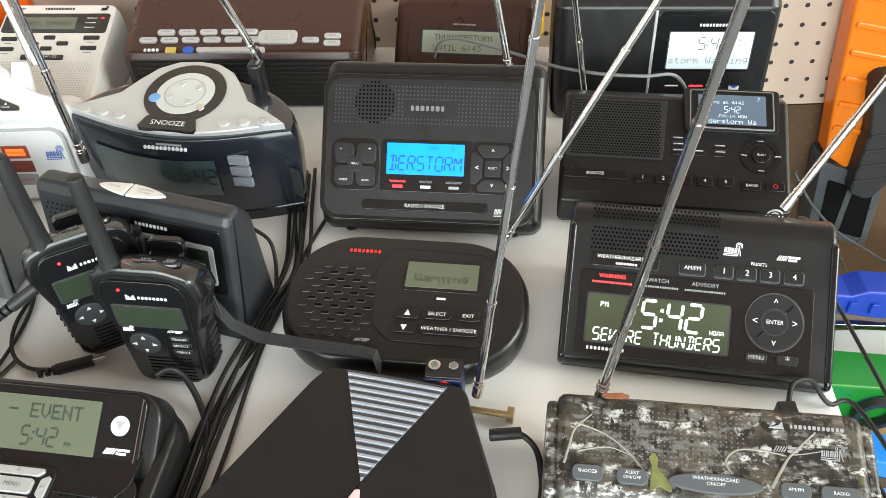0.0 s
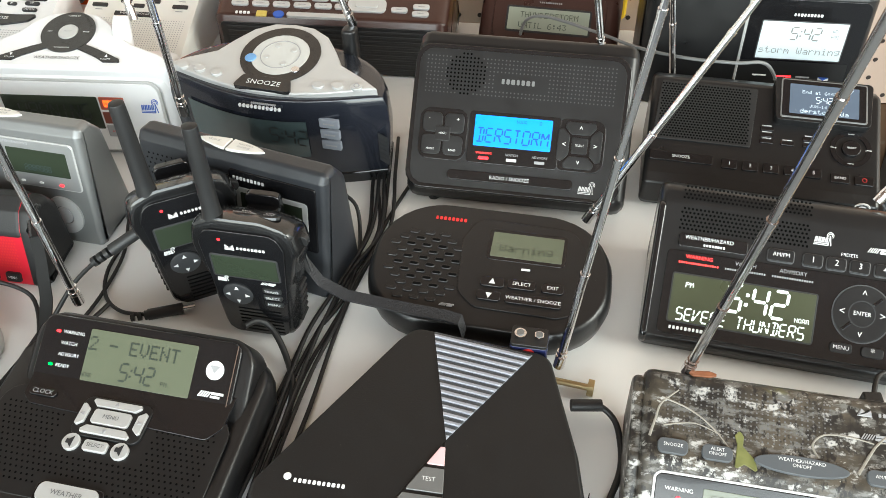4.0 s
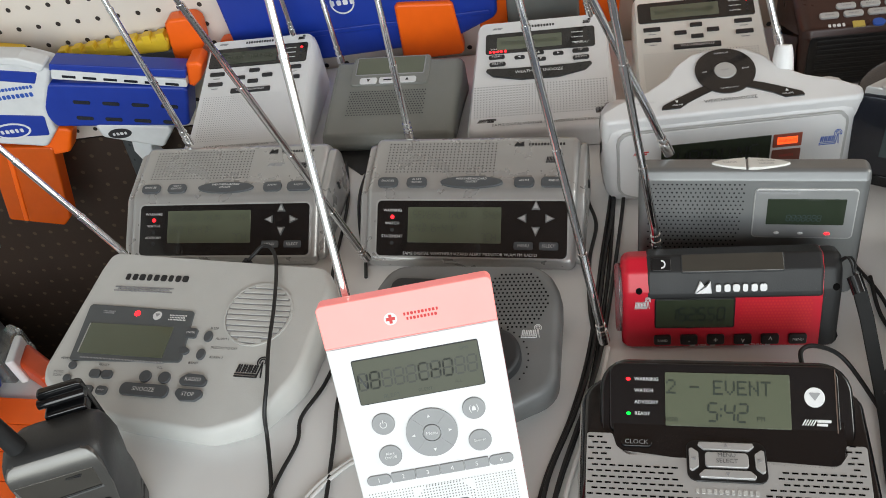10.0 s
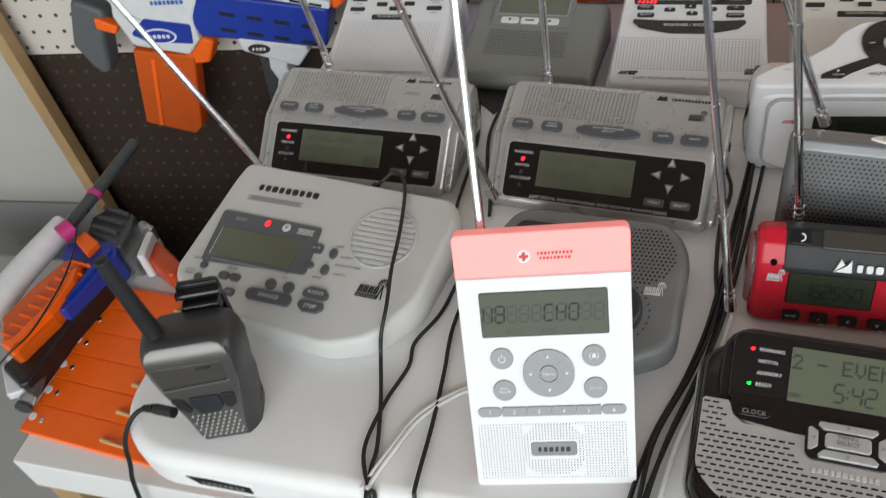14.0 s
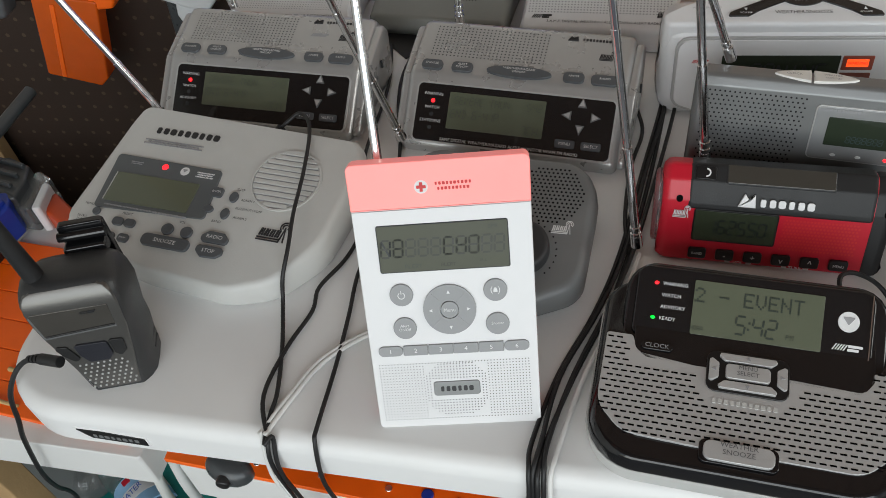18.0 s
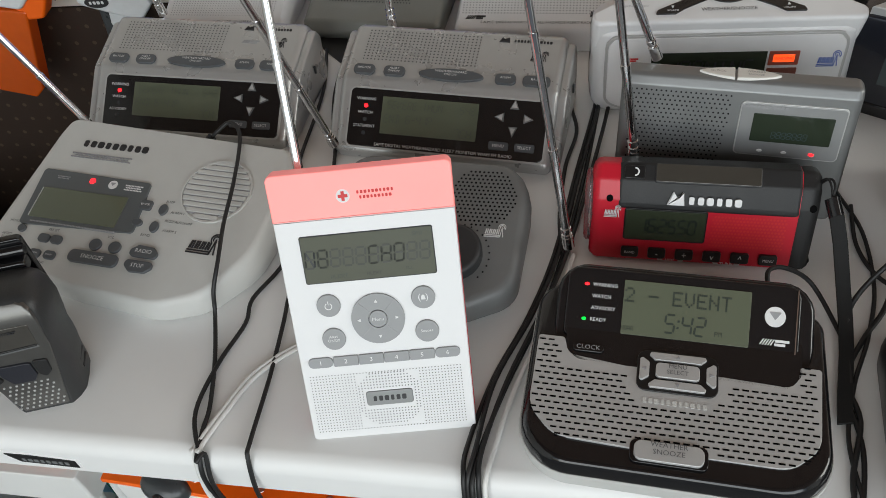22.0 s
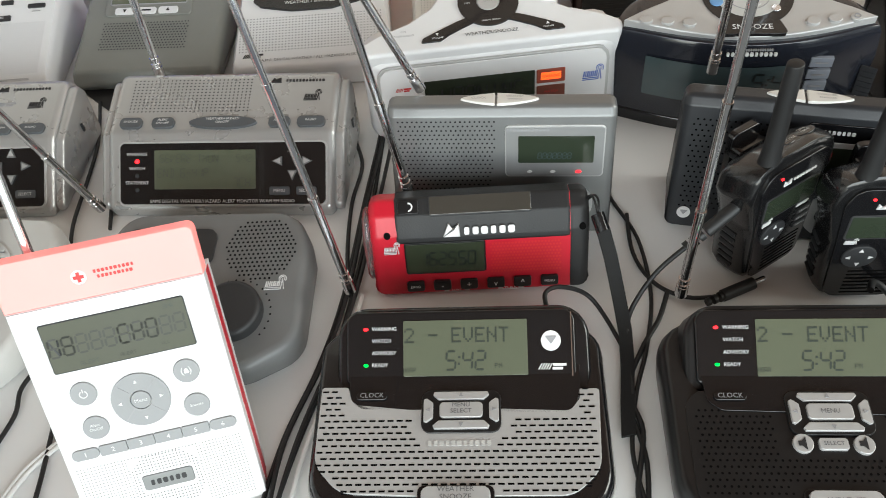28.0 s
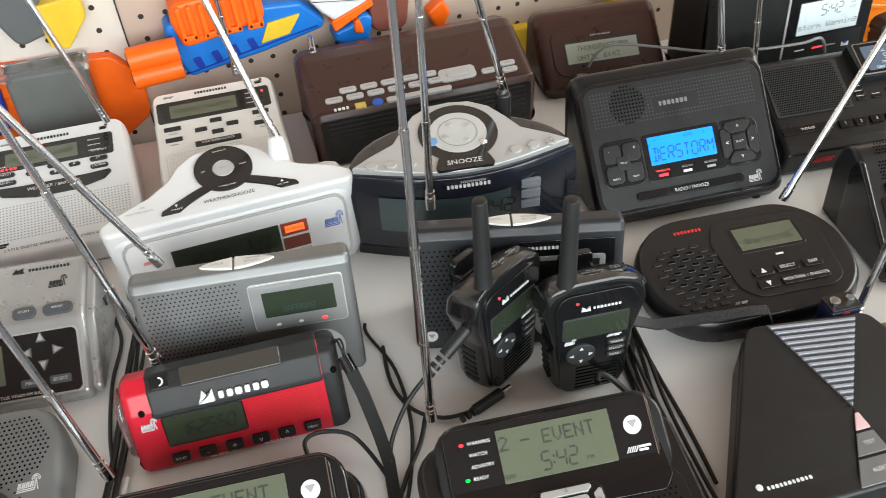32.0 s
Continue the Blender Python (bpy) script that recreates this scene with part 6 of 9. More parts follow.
# ---- small wedge alarm radios ----
def small_wedge(label, x, y, yaw, mat, kind):
    o = radio("alert_radio", label, x, y, yaw)
    w = 0.152 if kind == "oval" else 0.132
    L = 0.146 if kind == "oval" else 0.156
    s18, c18 = math.sin(radians(18)), math.cos(radians(18))
    bm = bmesh.new()
    taper = 0.9 if kind == "oval" else 0.97
    rings = []
    base = fillet([(-w / 2, 0.0), (w / 2, 0.0), (w / 2 * taper, L * c18), (-w / 2 * taper, L * c18)], 0.008, 4)
    for k, z in ((0.97, 0.0), (1.0, 0.1), (1.0, 0.78), (0.985, 0.92), (0.95, 1.0)):
        rings.append([bm.verts.new((p[0] * k, L / 2 + (p[1] - L / 2) * k, z * (0.024 + (L / 2 + (p[1] - L / 2) * k) * s18 / c18))) for p in base])
    for lo, hi in zip(rings, rings[1:]):
        for i in range(len(lo)):
            bm.faces.new((lo[i - 1], lo[i], hi[i], hi[i - 1]))
    bm.faces.new(rings[-1]), bm.faces.new(list(reversed(rings[0])))
    part("body", bm, mat, o)
    F = Face(0, 0.0, 0.0242, 18)
    top = 127 if kind == "oval" else 140
    p = key(o, F, "display_panel", -1, top - 13.5, 114 if kind == "oval" else 116, 27, GLOSS, 3, 0.8, "black display strip")
    display(p, F, -46, 22, top - 23, top - 6, LCD if kind != "first" else LCDDARK, None, t=1.1, lines=[(-12, top - 14.5, "SEVERE THUNDER", 5, LCDFAINT)], label="narrow display")
    for i in range(3):
        lamp_dot(p, F, 50, top - 7 - 6.5 * i, 1.3, LEDRED if (i == 0 and kind != "oval") else CHARCOAL, 1.2)
        mark(p, F, 38, top - 7 - 6.5 * i, 12, 1.6, WHITEMARK, t=1.1)
    if kind == "oval":
        word(p, F, -45, top - 21.5, "WARNING", 2.2, WHITEMARK, t=1.2)
        word(p, F, -2, top - 21.5, "WATCH", 2.2, WHITEMARK, t=1.2)
        word(p, F, 42, top - 21.5, "ADVISORY", 2.2, WHITEMARK, t=1.2)
        for i in range(5):
            lamp_dot(p, F, -53 + 4 * i, top - 24.6, 1.3, LEDRED, 1.2)
    mark(o, F, -2, top + 7, 34, 4.2, BLACKMARK)
    alert_mark(o, F, -46, top + 7, 0.55, GREYMARK)
    mast_mark(o, F, 48, top + 7, 0.55, BLACKMARK)
    if kind == "oval":
        b = shape("snooze_button", F, [(-0.060, 0.080), (-0.05, 0.070), (-0.02, 0.0635), (0.018, 0.0635), (0.045, 0.07), (0.055, 0.08), (0.03, 0.0785), (-0.03, 0.0785)], 0.002, GLOSS, o, 0.002, "black crescent snooze button")
        word(b, F, -2, 72.5, "WEATHER / SNOOZE", 3.6, WHITEMARK, t=2.3)
        for u, v, tag in ((-46, 95.5, "MENU"), (-45, 86, "SELECT"), (41, 95.5, "UP"), (41, 86.5, "DOWN")):
            k = key(o, F, "button", u, v, 17, 5, BLACKMARK, 2.4, 1.6)
            word(k, F, u, v, tag, 2.6, WHITEMARK, t=1.9)
        for u, v, way in ((-22, 93, "left"), (-2, 97, "up"), (18, 94, "right"), (0, 88.5, "down")):
            k = key(o, F, "button", u, v, 11, 4.2, BLACKMARK, 2.0, 1.6)
            tri(F, u * MM, v * MM, 0.0016, way, 0.0019, WHITEMARK, k)
        punched(o, F, -68, 68, 20, 60, 3.1, 3.1, 0.8, GREYMARK, label="rows of speaker holes")
        alert_mark(o, F, -56, 15, 1.0, BLACKMARK)
        mast_mark(o, F, 60, 20, 1.0, BLACKMARK)
        word(o, F, 4, 9, "S.A.M.E. DIGITAL WEATHER / ALL HAZARDS ALERT RADIO", 2.9, BLACKMARK)
    else:
        for u, v in ((-46, 104), (-46, 90), (-18, 97), (-2, 106), (-2, 91), (14, 98), (44, 106), (44, 92)):
            key(o, F, "button", u, v, 17 if abs(u) > 30 else 12, 4.6, BLACKMARK, 0.8, 1.6)
            if abs(u) > 30:
                mark(o, F, u, v - 6, 8, 1.2, GREYMARK)
        k = key(o, F, "snooze_button", -3, 79, 46, 6, BLACKMARK, 0.8, 1.6)
        word(k, F, -3, 79, "WEATHER/SNOOZE", 2.6, WHITEMARK, t=1.9)
        punched(o, F, -56, 56, 14, 72, 2.9, 2.9, 0.6, GREYMARK, label="rows of tiny speaker dots")
        word(o, F, 2, 6, "S.A.M.E. DIGITAL WEATHER / HAZARD ALERT MONITOR", 2.6, BLACKMARK)
    return o


def flat_grey_radio():
    o = radio("weather_monitor", "flat olive-grey weather radio with three pale keys", -0.7612, 0.713, -7.5, scale=(1.035, 1.035, 1.2))
    part("body", profile_body([(0.004, 0.0), (-0.002, 0.008), (0.004, 0.018), (0.096, 0.04), (0.108, 0.034), (0.108, 0.0)], 0.14, [0.003, 0.006, 0.006, 0.008, 0.01, 0.003], 0.008), OLIVEGREY, o)
    F = Face(0, 0.002, 0.0178, 13.5)
    key(o, F, "display_panel", -6, 83, 84, 38, OLIVEGREY, 4, 1.2, edge=0.8)
    display(o, F, -43, 30, 78, 100, LCD, GREYMARK, 1.2, 1.4, label="pale display")
    for i in range(3):
        k = key(o, F, "button", -28 + 21 * i, 69, 19, 8, WHITE, 2.5, 2.2)
        if i == 1:
            key(k, F, "bar_mark", -7, 69, 9, 1.6, BLACKMARK, 0.2, 2.5, edge=0.1)
        else:
            tri(F, (-28 + 21 * i) * MM, 0.069, 0.0022, "up" if i else "down", 0.0025, BLACKMARK, k)
    punched(o, F, -46, 36, 26, 56, 3.0, 3.0, 0.8, CHARCOAL, True, label="speaker holes")
    return o


# ---- black siren unit with a ribbed triangle ----
RIBSILVER = material("ribbed_blue_silver", (0.36, 0.37, 0.42), 0.4, 0.3, vary=0.05, bump=0.02)
SIRENBLACK = material("siren_black", (0.009, 0.009, 0.0092), 0.42, dust=0.2, bump=0.04)


def siren_unit():
    o = radio("alarm_siren", "flat black alarm unit with a ribbed silver triangle", -0.0892, 0.2189, -5.2, category="siren", scale=(0.99, 0.988, 0.96))
    out = fillet([(-0.1, -0.004), (0.112, -0.004), (0.1, 0.06), (0.078, 0.128), (0.07, 0.132), (-0.02, 0.142), (-0.03, 0.13), (-0.102, 0.012)], [0.014, 0.014, 0.05, 0.012, 0.012, 0.012, 0.02, 0.012], 4)
    part("body", solid(bmesh.new(), out, flat, 0.0, 0.032, 0.004), SIRENBLACK, o)
    F = Face(0, 0.0, 0.029, 5)
    part("cover", solid(bmesh.new(), [(p[0] * 0.985, p[1] * 0.985 + 0.001) for p in out], F, -0.006, 0.002, 0.002), SIRENBLACK, o, "black matt cover with dust specks")
    key(o, Face(0.1085, 0.04, 0.014, 90), "side_vent", 0, 0, 0.5, 12, HOLE, 0.1, 0.2)
    A, Bv, C = Vector((-0.006, 0.1385)), Vector((0.0645, 0.1285)), Vector((0.0155, 0.0565))
    shape("ribbed_triangle", F, [A, Bv, C], 0.0026, BUTTON, o, 0.0004, "silver ribbed triangle")
    n = 15
    for i in range(n):
        s = (i + 0.5) / n
        a, b = A.lerp(C, s), Bv.lerp(C, s)
        a2, b2 = A.lerp(C, min(1, s + 0.45 / n)), Bv.lerp(C, min(1, s + 0.45 / n))
        part("rib", solid(bmesh.new(), [a2, b2, b, a], F, 0.001, 0.0042, 0.0005), RIBSILVER, o)
    D, E = Vector((-0.018, -0.002)), Vector((0.022, -0.002))
    tip = Vector((0.0155, 0.0555))
    shape("key_field", F, [tip, D, E], 0.0024, BLACK, o, 0.0002)
    for s0, s1, mat, s in ((0.08, 0.3, material("pink_lens", (0.75, 0.5, 0.52), 0.3, bump=0), ""), (0.34, 0.62, GREYSIL, "TEST"), (0.66, 0.98, GREYSIL, "ALERT")):
        q = [tip.lerp(D, s0), tip.lerp(D, s1), tip.lerp(E, s1), tip.lerp(E, s0)]
        k = shape("key", F, [p + (Vector((0.016, p.y)) - p) * 0.04 for p in q], 0.0036, mat, o, 0.0006)
        if s:
            c = (q[0] + q[1] + q[2] + q[3]) / 4
            word(k, F, c.x * 1000, c.y * 1000, s, 2.8, WHITEMARK, t=3.9)
    mark(o, F, -58, 16, 34, 4, WHITEMARK, t=2.4)
    knob(o, F, "round_emblem", -79, 18, 2.6, WHITEMARK, 2.4)
    mast(o, (0.0055, 0.353, 0.012), (0.113, 0.046, 0.993), 0.55)
    return o


# ---- rounded black radio with slots ----
def rounded_radio():
    o = radio("weather_radio", "rounded black weather radio with a slotted speaker", -0.0503, 0.4002, -7.3, scale=(1, 1, 0.949))
    out = rrect(0.188, 0.116, 0.052, 10, 0.0, 0.028)
    bm = bmesh.new()
    rings = []
    S = lambda a, b, c: (a, b, c * (0.033 + 0.14 * b))
    for k, z in ((0.9, 0.0), (0.97, 0.2), (1.0, 0.55), (0.99, 0.8), (0.965, 0.94), (0.93, 1.0)):
        rings.append([bm.verts.new(S(p[0] * k, 0.028 + (p[1] - 0.028) * k, z)) for p in out])
    for lo, hi in zip(rings, rings[1:]):
        for i in range(len(lo)):
            bm.faces.new((lo[i - 1], lo[i], hi[i], hi[i - 1]))
    bm.faces.new(rings[-1]), bm.faces.new(list(reversed(rings[0])))
    part("body", bm, BLACK, o)
    F = Face(-0.01, 0.0, 0.0332, 8)
    raised = shape("control_panel", F, [(-0.004, 0.072), (0.07, 0.07), (0.084, 0.05), (0.08, -0.006), (0.066, -0.013), (0.004, -0.012), (-0.01, 0.0), (-0.014, 0.05)], 0.0012, BLACK, o, 0.012, "control panel with a fine groove")
    display(raised, F, 9, 64, 36, 60, LCD, GLOSS, 3, 1.6, [(36, 45, "Warning", 7, LCDFAINT)], "pale grey-green display")
    key(raised, F, "alert_lamp", 38, 27, 7, 2, WHITEMARK, 0.8, 1.8)
    for u, v, w, s in ((15, 11.5, 18, "^"), (37, 12, 21, "SELECT"), (60, 12, 17, "EXIT"), (14, -1, 18, "v"), (47, -1, 42, "WEATHER / SNOOZE")):
        k = key(raised, F, "button", u, v, w, 8.6, GLOSS, 2.5, 3.0)
        if len(s) > 1:
            word(k, F, u, v, s, 3.0, WHITEMARK, t=3.3)
        else:
            tri(F, u * MM, v * MM, 0.003, "up" if s == "^" else "down", 0.0033, WHITEMARK, k)
    mark(o, F, -27, 68.5, 26, 4.4, REDMARK, t=0.6)
    field = grid(-66, -14, -10, 56, 12.5, 6.2, True, lambda u, v: (u + 40) ** 2 / 30 ** 2 + (v - 22) ** 2 / 36 ** 2 < 1)
    for u, v in field:
        rim = key(o, F, "speaker_rim", u, v, 8.2, 3.8, BLACK, 1.8, 1.0, edge=0.8)
        if (u + 36) ** 2 + (v - 24) ** 2 < 25 ** 2:
            key(rim, F, "speaker_slot", u, v - 0.3, 6.0, 2.1, HOLE, 1.0, 1.05, edge=0.05)
    alert_mark(o, F, -16, -13, 0.6, GREYMARK, 0.6)
    mast(o, (0.029, 0.483, 0.034), (0.453, 0.085, 0.887), 0.55)
    return o


# ---- handheld radios ----
HANDBLACK = material("satin_black_plastic", (0.009, 0.009, 0.0095), 0.22, dust=0.3, bump=0.012, fine=2200, coat=0.35)

HANDGREY = material("charcoal_shell_plastic", (0.028, 0.029, 0.03), 0.4, dust=0.2, bump=0.05)


def handheld(label, x, y, yaw, lean=2):
    o = radio("handheld_radio", label, x, y, yaw, "handheld radios standing on the table")
    F = Face(0, 0.0, 0.0, 90 - lean)
    mat = HANDBLACK
    w = 0.031
    outline = fillet([(-w * 0.76, 0.0), (w * 0.76, 0.0), (w * 0.84, 0.03), (w * 0.87, 0.052), (w * 1.09, 0.082), (w * 1.0, 0.102), (w * 0.45, 0.1085), (-w * 0.45, 0.1085), (-w * 1.0, 0.102), (-w * 1.09, 0.082), (-w * 0.87, 0.052), (-w * 0.84, 0.03)], [0.008, 0.008, 0.02, 0.02, 0.02, 0.012, 0.02, 0.02, 0.012, 0.02, 0.02, 0.02], 4)
    bm = bmesh.new()
    rings = []
    for k, d in ((0.84, -0.030), (0.95, -0.0275), (1.0, -0.021), (1.0, -0.013), (0.985, -0.007), (0.95, -0.002), (0.88, 0.0)):
        rings.append([bm.verts.new(F(p[0] * k, max(0.0, 0.054 + (p[1] - 0.054) * (1 - (1 - k) * 0.95) * (1 + d / 0.12 if p[1] > 0.054 else 1)), d)) for p in outline])
    for lo, hi in zip(rings, rings[1:]):
        for i in range(len(lo)):
            bm.faces.new((lo[i - 1], lo[i], hi[i], hi[i - 1]))
    bm.faces.new(rings[-1]), bm.faces.new(list(reversed(rings[0])))
    lo = min(v.co.z for v in bm.verts)
    bmesh.ops.translate(bm, verts=bm.verts, vec=(0, 0, -lo))
    part("body", bm, mat, o, "moulded shell with a narrow waist")
    for s in (-1, 1):
        for i in range(6):
            part("grip_rib", solid(bmesh.new(), rrect(0.0035, 0.0028, 0.001, 2, s * w * (0.775 + 0.014 * i), 0.012 + 0.006 * i), F, -0.021, -0.01), RUBBER, o)
    shape("face_plate", F, [(-w * 0.64, 0.004), (w * 0.64, 0.004), (w * 0.74, 0.05), (w * 0.84, 0.086), (w * 0.7, 0.0985), (-w * 0.7, 0.0985), (-w * 0.84, 0.086), (-w * 0.74, 0.05)], 0.0016, GLOSS, o, 0.008, "smooth face plate")
    display(o, F, -20, 20, 59, 77, LCDDARK, BLACKMARK, 1.2, 2.0, label="dark green display")
    lamp_dot(o, F, -12.5, 91, 0.9, LEDRED, 2.2)
    shape("name_mark", F, [(-0.010, 0.083), (-0.004, 0.083), (-0.0045, 0.0875), (-0.007, 0.0852), (-0.0095, 0.0875)], 0.0022, WHITEMARK, o, 0.0002)
    mark(o, F, 6, 85.2, 18, 3.0, WHITEMARK, t=2.1)
    d = knob(o, F, "arrow_pad", -8.5, 42.5, 9.5, CHARCOAL, 2.8, "round four-way pad")
    for wy, du, dv in (("up", 0, 6), ("down", 0, -6), ("left", -6, 0), ("right", 6, 0)):
        tri(F, (-8.5 + du) * MM, (42.5 + dv) * MM, 0.0017, wy, 0.0032, WHITEMARK, d)
    for i, s in enumerate(("TRANS", "SELECT", "MENU")):
        k = key(o, F, "button", 14, 49.5 - 6.2 * i, 12, 4.4, BLACK, 1.6, 2.8)
        word(k, F, 14, 49.5 - 6.2 * i, s, 2.0, WHITEMARK, t=3.1)
    for i in range(7):
        key(o, F, "speaker_slot", 3, 8 + 3.4 * i, 28, 1.3, HOLE, 0.5, 2.0)
    alert_mark(o, F, 12, 55.5, 0.5, t=2.1)
    mast_mark(o, F, -16, 55.5, 0.5, t=2.1)
    T = Face(0, 0.007 + 0.105 * math.tan(radians(lean)), 0.1051, -28)
    for u, s in ((0.5, "WX\nSNOOZE"), (15, "ON\nOFF")):
        k = knob(o, T, "top_button", u, 6.5, 7.2, HANDBLACK, 0.9, ry=4.8)
        word(k, T, u, 7.1, s, 2.5, WHITEMARK, t=1.1)
    a = (-0.0168, 0.0105, 0.1)
    part("antenna", tube([a, (a[0], a[1] + 0.0004, a[2] + 0.012), (a[0], a[1] + 0.0012, a[2] + 0.04), (a[0], a[1] + 0.002, a[2] + 0.066), (a[0], a[1] + 0.0022, a[2] + 0.072)], lambda s: (0.0066 - 0.0008 * min(1, s * 4) - 0.0016 * s) * (math.sqrt(max(0.02, 1 - ((s - 0.9) / 0.1) ** 2)) if s > 0.9 else 1), 16, 12), RUBBER, o, "stubby black rubber antenna")
    rise = -0.014
    part("belt_clip", solid(bmesh.new(), rrect(0.022, 0.05, 0.004, 4, 0.0, 0.085 + rise), F, -0.044, -0.039, 0.001), GLOSS, o)
    part("clip_hinge", solid(bmesh.new(), rrect(0.022, 0.011, 0.003, 4, 0.0, 0.096 + rise), F, -0.044, -0.026, 0.002), GLOSS, o)
    knob(o, Face(w * 1.02, 0.018, 0.084, 90, 0), "side_button", 0, 0, 4.5, RUBBER, 3)
    o.scale = (1.2, 1.1, 1.075)
    return o


def grey_handheld():
    """Broad shoulders over a tapering grip; the face rolls back at the top."""
    o = radio("handheld_radio", "grey-faced handheld weather radio standing at the table corner", -0.9326, 0.2894, 16, "handheld radios standing on the table")
    F = Face(0, 0.0, 0.0, 87)
    half = [(0, 17.5), (20, 20.5), (38, 24.5), (52, 26.5), (66, 29), (82, 31.2), (92, 31), (99, 28.5), (103, 23), (104, 14)]
    out = [(w, v) for v, w in half] + [(-w, v) for v, w in reversed(half)]
    bm = bmesh.new()
    rings = []
    for d, k, top in ((43, 0.84, 95), (41, 0.97, 98.5), (34, 1.1, 101.5), (22, 1.13, 104), (11, 1.09, 104), (5, 1.04, 102), (2, 1.0, 96.5), (0.6, 0.97, 91), (0, 0.94, 88)):
        ring = []
        for w, v in out:
            lift = v if v < 55 else 55 + (v - 55) * (top - 55) / 49
            grip = (6.5 - 3.5 * math.exp(-((v - 58) / 16) ** 2)) * min(1, d / 8) * max(0, 1 - v / 100) * (1 if w > 0 else -1)
            ring.append(bm.verts.new(F((w * k + grip) * MM, lift * MM, -d * MM)))
        rings.append(ring)
    for lo, hi in zip(rings, rings[1:]):
        for i in range(len(lo)):
            bm.faces.new((lo[i - 1], lo[i], hi[i], hi[i - 1]))
    bm.faces.new(rings[-1]), bm.faces.new(list(reversed(rings[0])))
    part("body", bm, HANDGREY, o, "charcoal rubbery shell with a waist")
    bm = bmesh.new()
    rows = [(3, 0.9, 15.5), (20, 1.0, 19), (38, 1.1, 23), (52, 1.2, 25.5), (64, 1.3, 28), (80, 1.3, 29.6), (88, 1.1, 29.8), (92.5, 0.3, 29.4), (96.5, -1.0, 28.6), (99.8, -3.0, 26.5), (101.6, -4.6, 22)]
    mesh_rows = []
    for v, d, w in rows:
        line = [(-w - 0.5, d - 2.6), (-w, d - 0.5), (-w + 1.2, d), (-w * 0.4, d + 0.25), (w * 0.4, d + 0.25), (w - 1.2, d), (w, d - 0.5), (w + 0.5, d - 2.6)]
        mesh_rows.append([bm.verts.new(F(u * MM, v * MM, e * MM)) for u, e in line])
    for lo, hi in zip(mesh_rows, mesh_rows[1:]):
        for i in range(len(lo) - 1):
            bm.faces.new((lo[i], lo[i + 1], hi[i + 1], hi[i]))
    bm.faces.new([bm.verts.new(F(u * MM, 2.4 * MM, -1.5 * MM)) for u in (15, -15)] + mesh_rows[0][1:-1])
    bmesh.ops.recalc_face_normals(bm, faces=bm.faces)
    part("face_plate", bm, GUNMETAL, o, "gunmetal face rolled back at the top")

    def cut_out(name, pts, t, mat, r, label=""):
        return shape(name, F, [(u * MM, v * MM) for u, v in pts], t * MM, mat, o, r * MM, label)

    cut_out("display", [(-28, 88), (24, 87), (22.4, 67), (-26.4, 65)], 1.75, material("lcd_brown_grey", (0.085, 0.079, 0.07), 0.2, 0.4, vary=0.2, scale=40, bump=0, coat=0.3), 0.8, "blank brown-grey display")
    cut_out("display_bevel", [(-28.6, 86), (-27.4, 86), (-25.6, 65.6), (22.6, 67.6), (22.8, 65.4), (-27, 63.2)], 2.2, GREYSIL, 0.5, "bright metal bevel")
    cut_out("display_lip", [(-25.0, 66.6), (22, 68.6), (22, 67), (-25.2, 65)], 2.6, BLACK, 0.5)
    alert_mark(o, F, 9, 83, 0.6, BLACKMARK, 2.3)
    cut_out("button", [(-25.5, 54.5), (-17, 53.5), (-12.5, 39.5), (-16.5, 37), (-22, 44.5)], 2.8, RUBBER, 2)
    cut_out("button", [(-12, 54), (10.3, 53), (10.2, 40), (6.5, 35), (-7.5, 35), (-11.5, 44)], 3.2, material("navy_rubber", (0.018, 0.019, 0.026), 0.42, bump=0.03), 2.5, "large black centre button")
    cut_out("button", [(11.6, 54), (21.5, 53), (20, 41), (15, 36), (11.6, 40)], 2.8, RUBBER, 2)
    for j in range(7):
        for i in range(8):
            u, v = -15.4 + 4.2 * i + (1.1 if j % 2 else -1.1), 31.5 - 4.2 * j
            if abs(u) < 16.6 + 0.1 * v:
                knob(o, F, "raised_dot", u, v, 0.85, SILVER, 2.0, n=8, edge=0.3)
    for i in range(5):
        part("grip_rib", solid(bmesh.new(), rrect(0.003, 0.0034, 0.001, 2, (26.6 + 0.45 * i) * MM, (14 + 7.5 * i) * MM), F, -0.032, -0.02), RUBBER, o)
    a = F(-0.02, 0.098, -0.019)
    part("antenna", tube([a, a + Vector((-0.001, 0.0004, 0.014)), a + Vector((-0.003, 0.001, 0.045)), a + Vector((-0.0048, 0.002, 0.074)), a + Vector((-0.005, 0.0022, 0.081))], lambda s: (0.0072 - 0.0024 * min(1, s * 1.3)) * (math.sqrt(max(0.02, 1 - ((s - 0.9) / 0.1) ** 2)) if s > 0.9 else 1), 16, 9), RUBBER, o, "stubby black rubber antenna")
    clip = part("belt_clip", solid(bmesh.new(), rrect(0.031, 0.05, 0.003, 4, 0.008, 0.09), F, -0.055, -0.05, 0.001), GLOSS, o)
    part("clip_hinge", solid(bmesh.new(), rrect(0.029, 0.011, 0.003, 4, 0.008, 0.097), F, -0.052, -0.04, 0.002), GLOSS, clip)
    part("clip_pin", tube([F(-0.008, 0.107, -0.048), F(0.024, 0.107, -0.048)], 0.0035, 10, 2), GLOSS, clip)
    return o


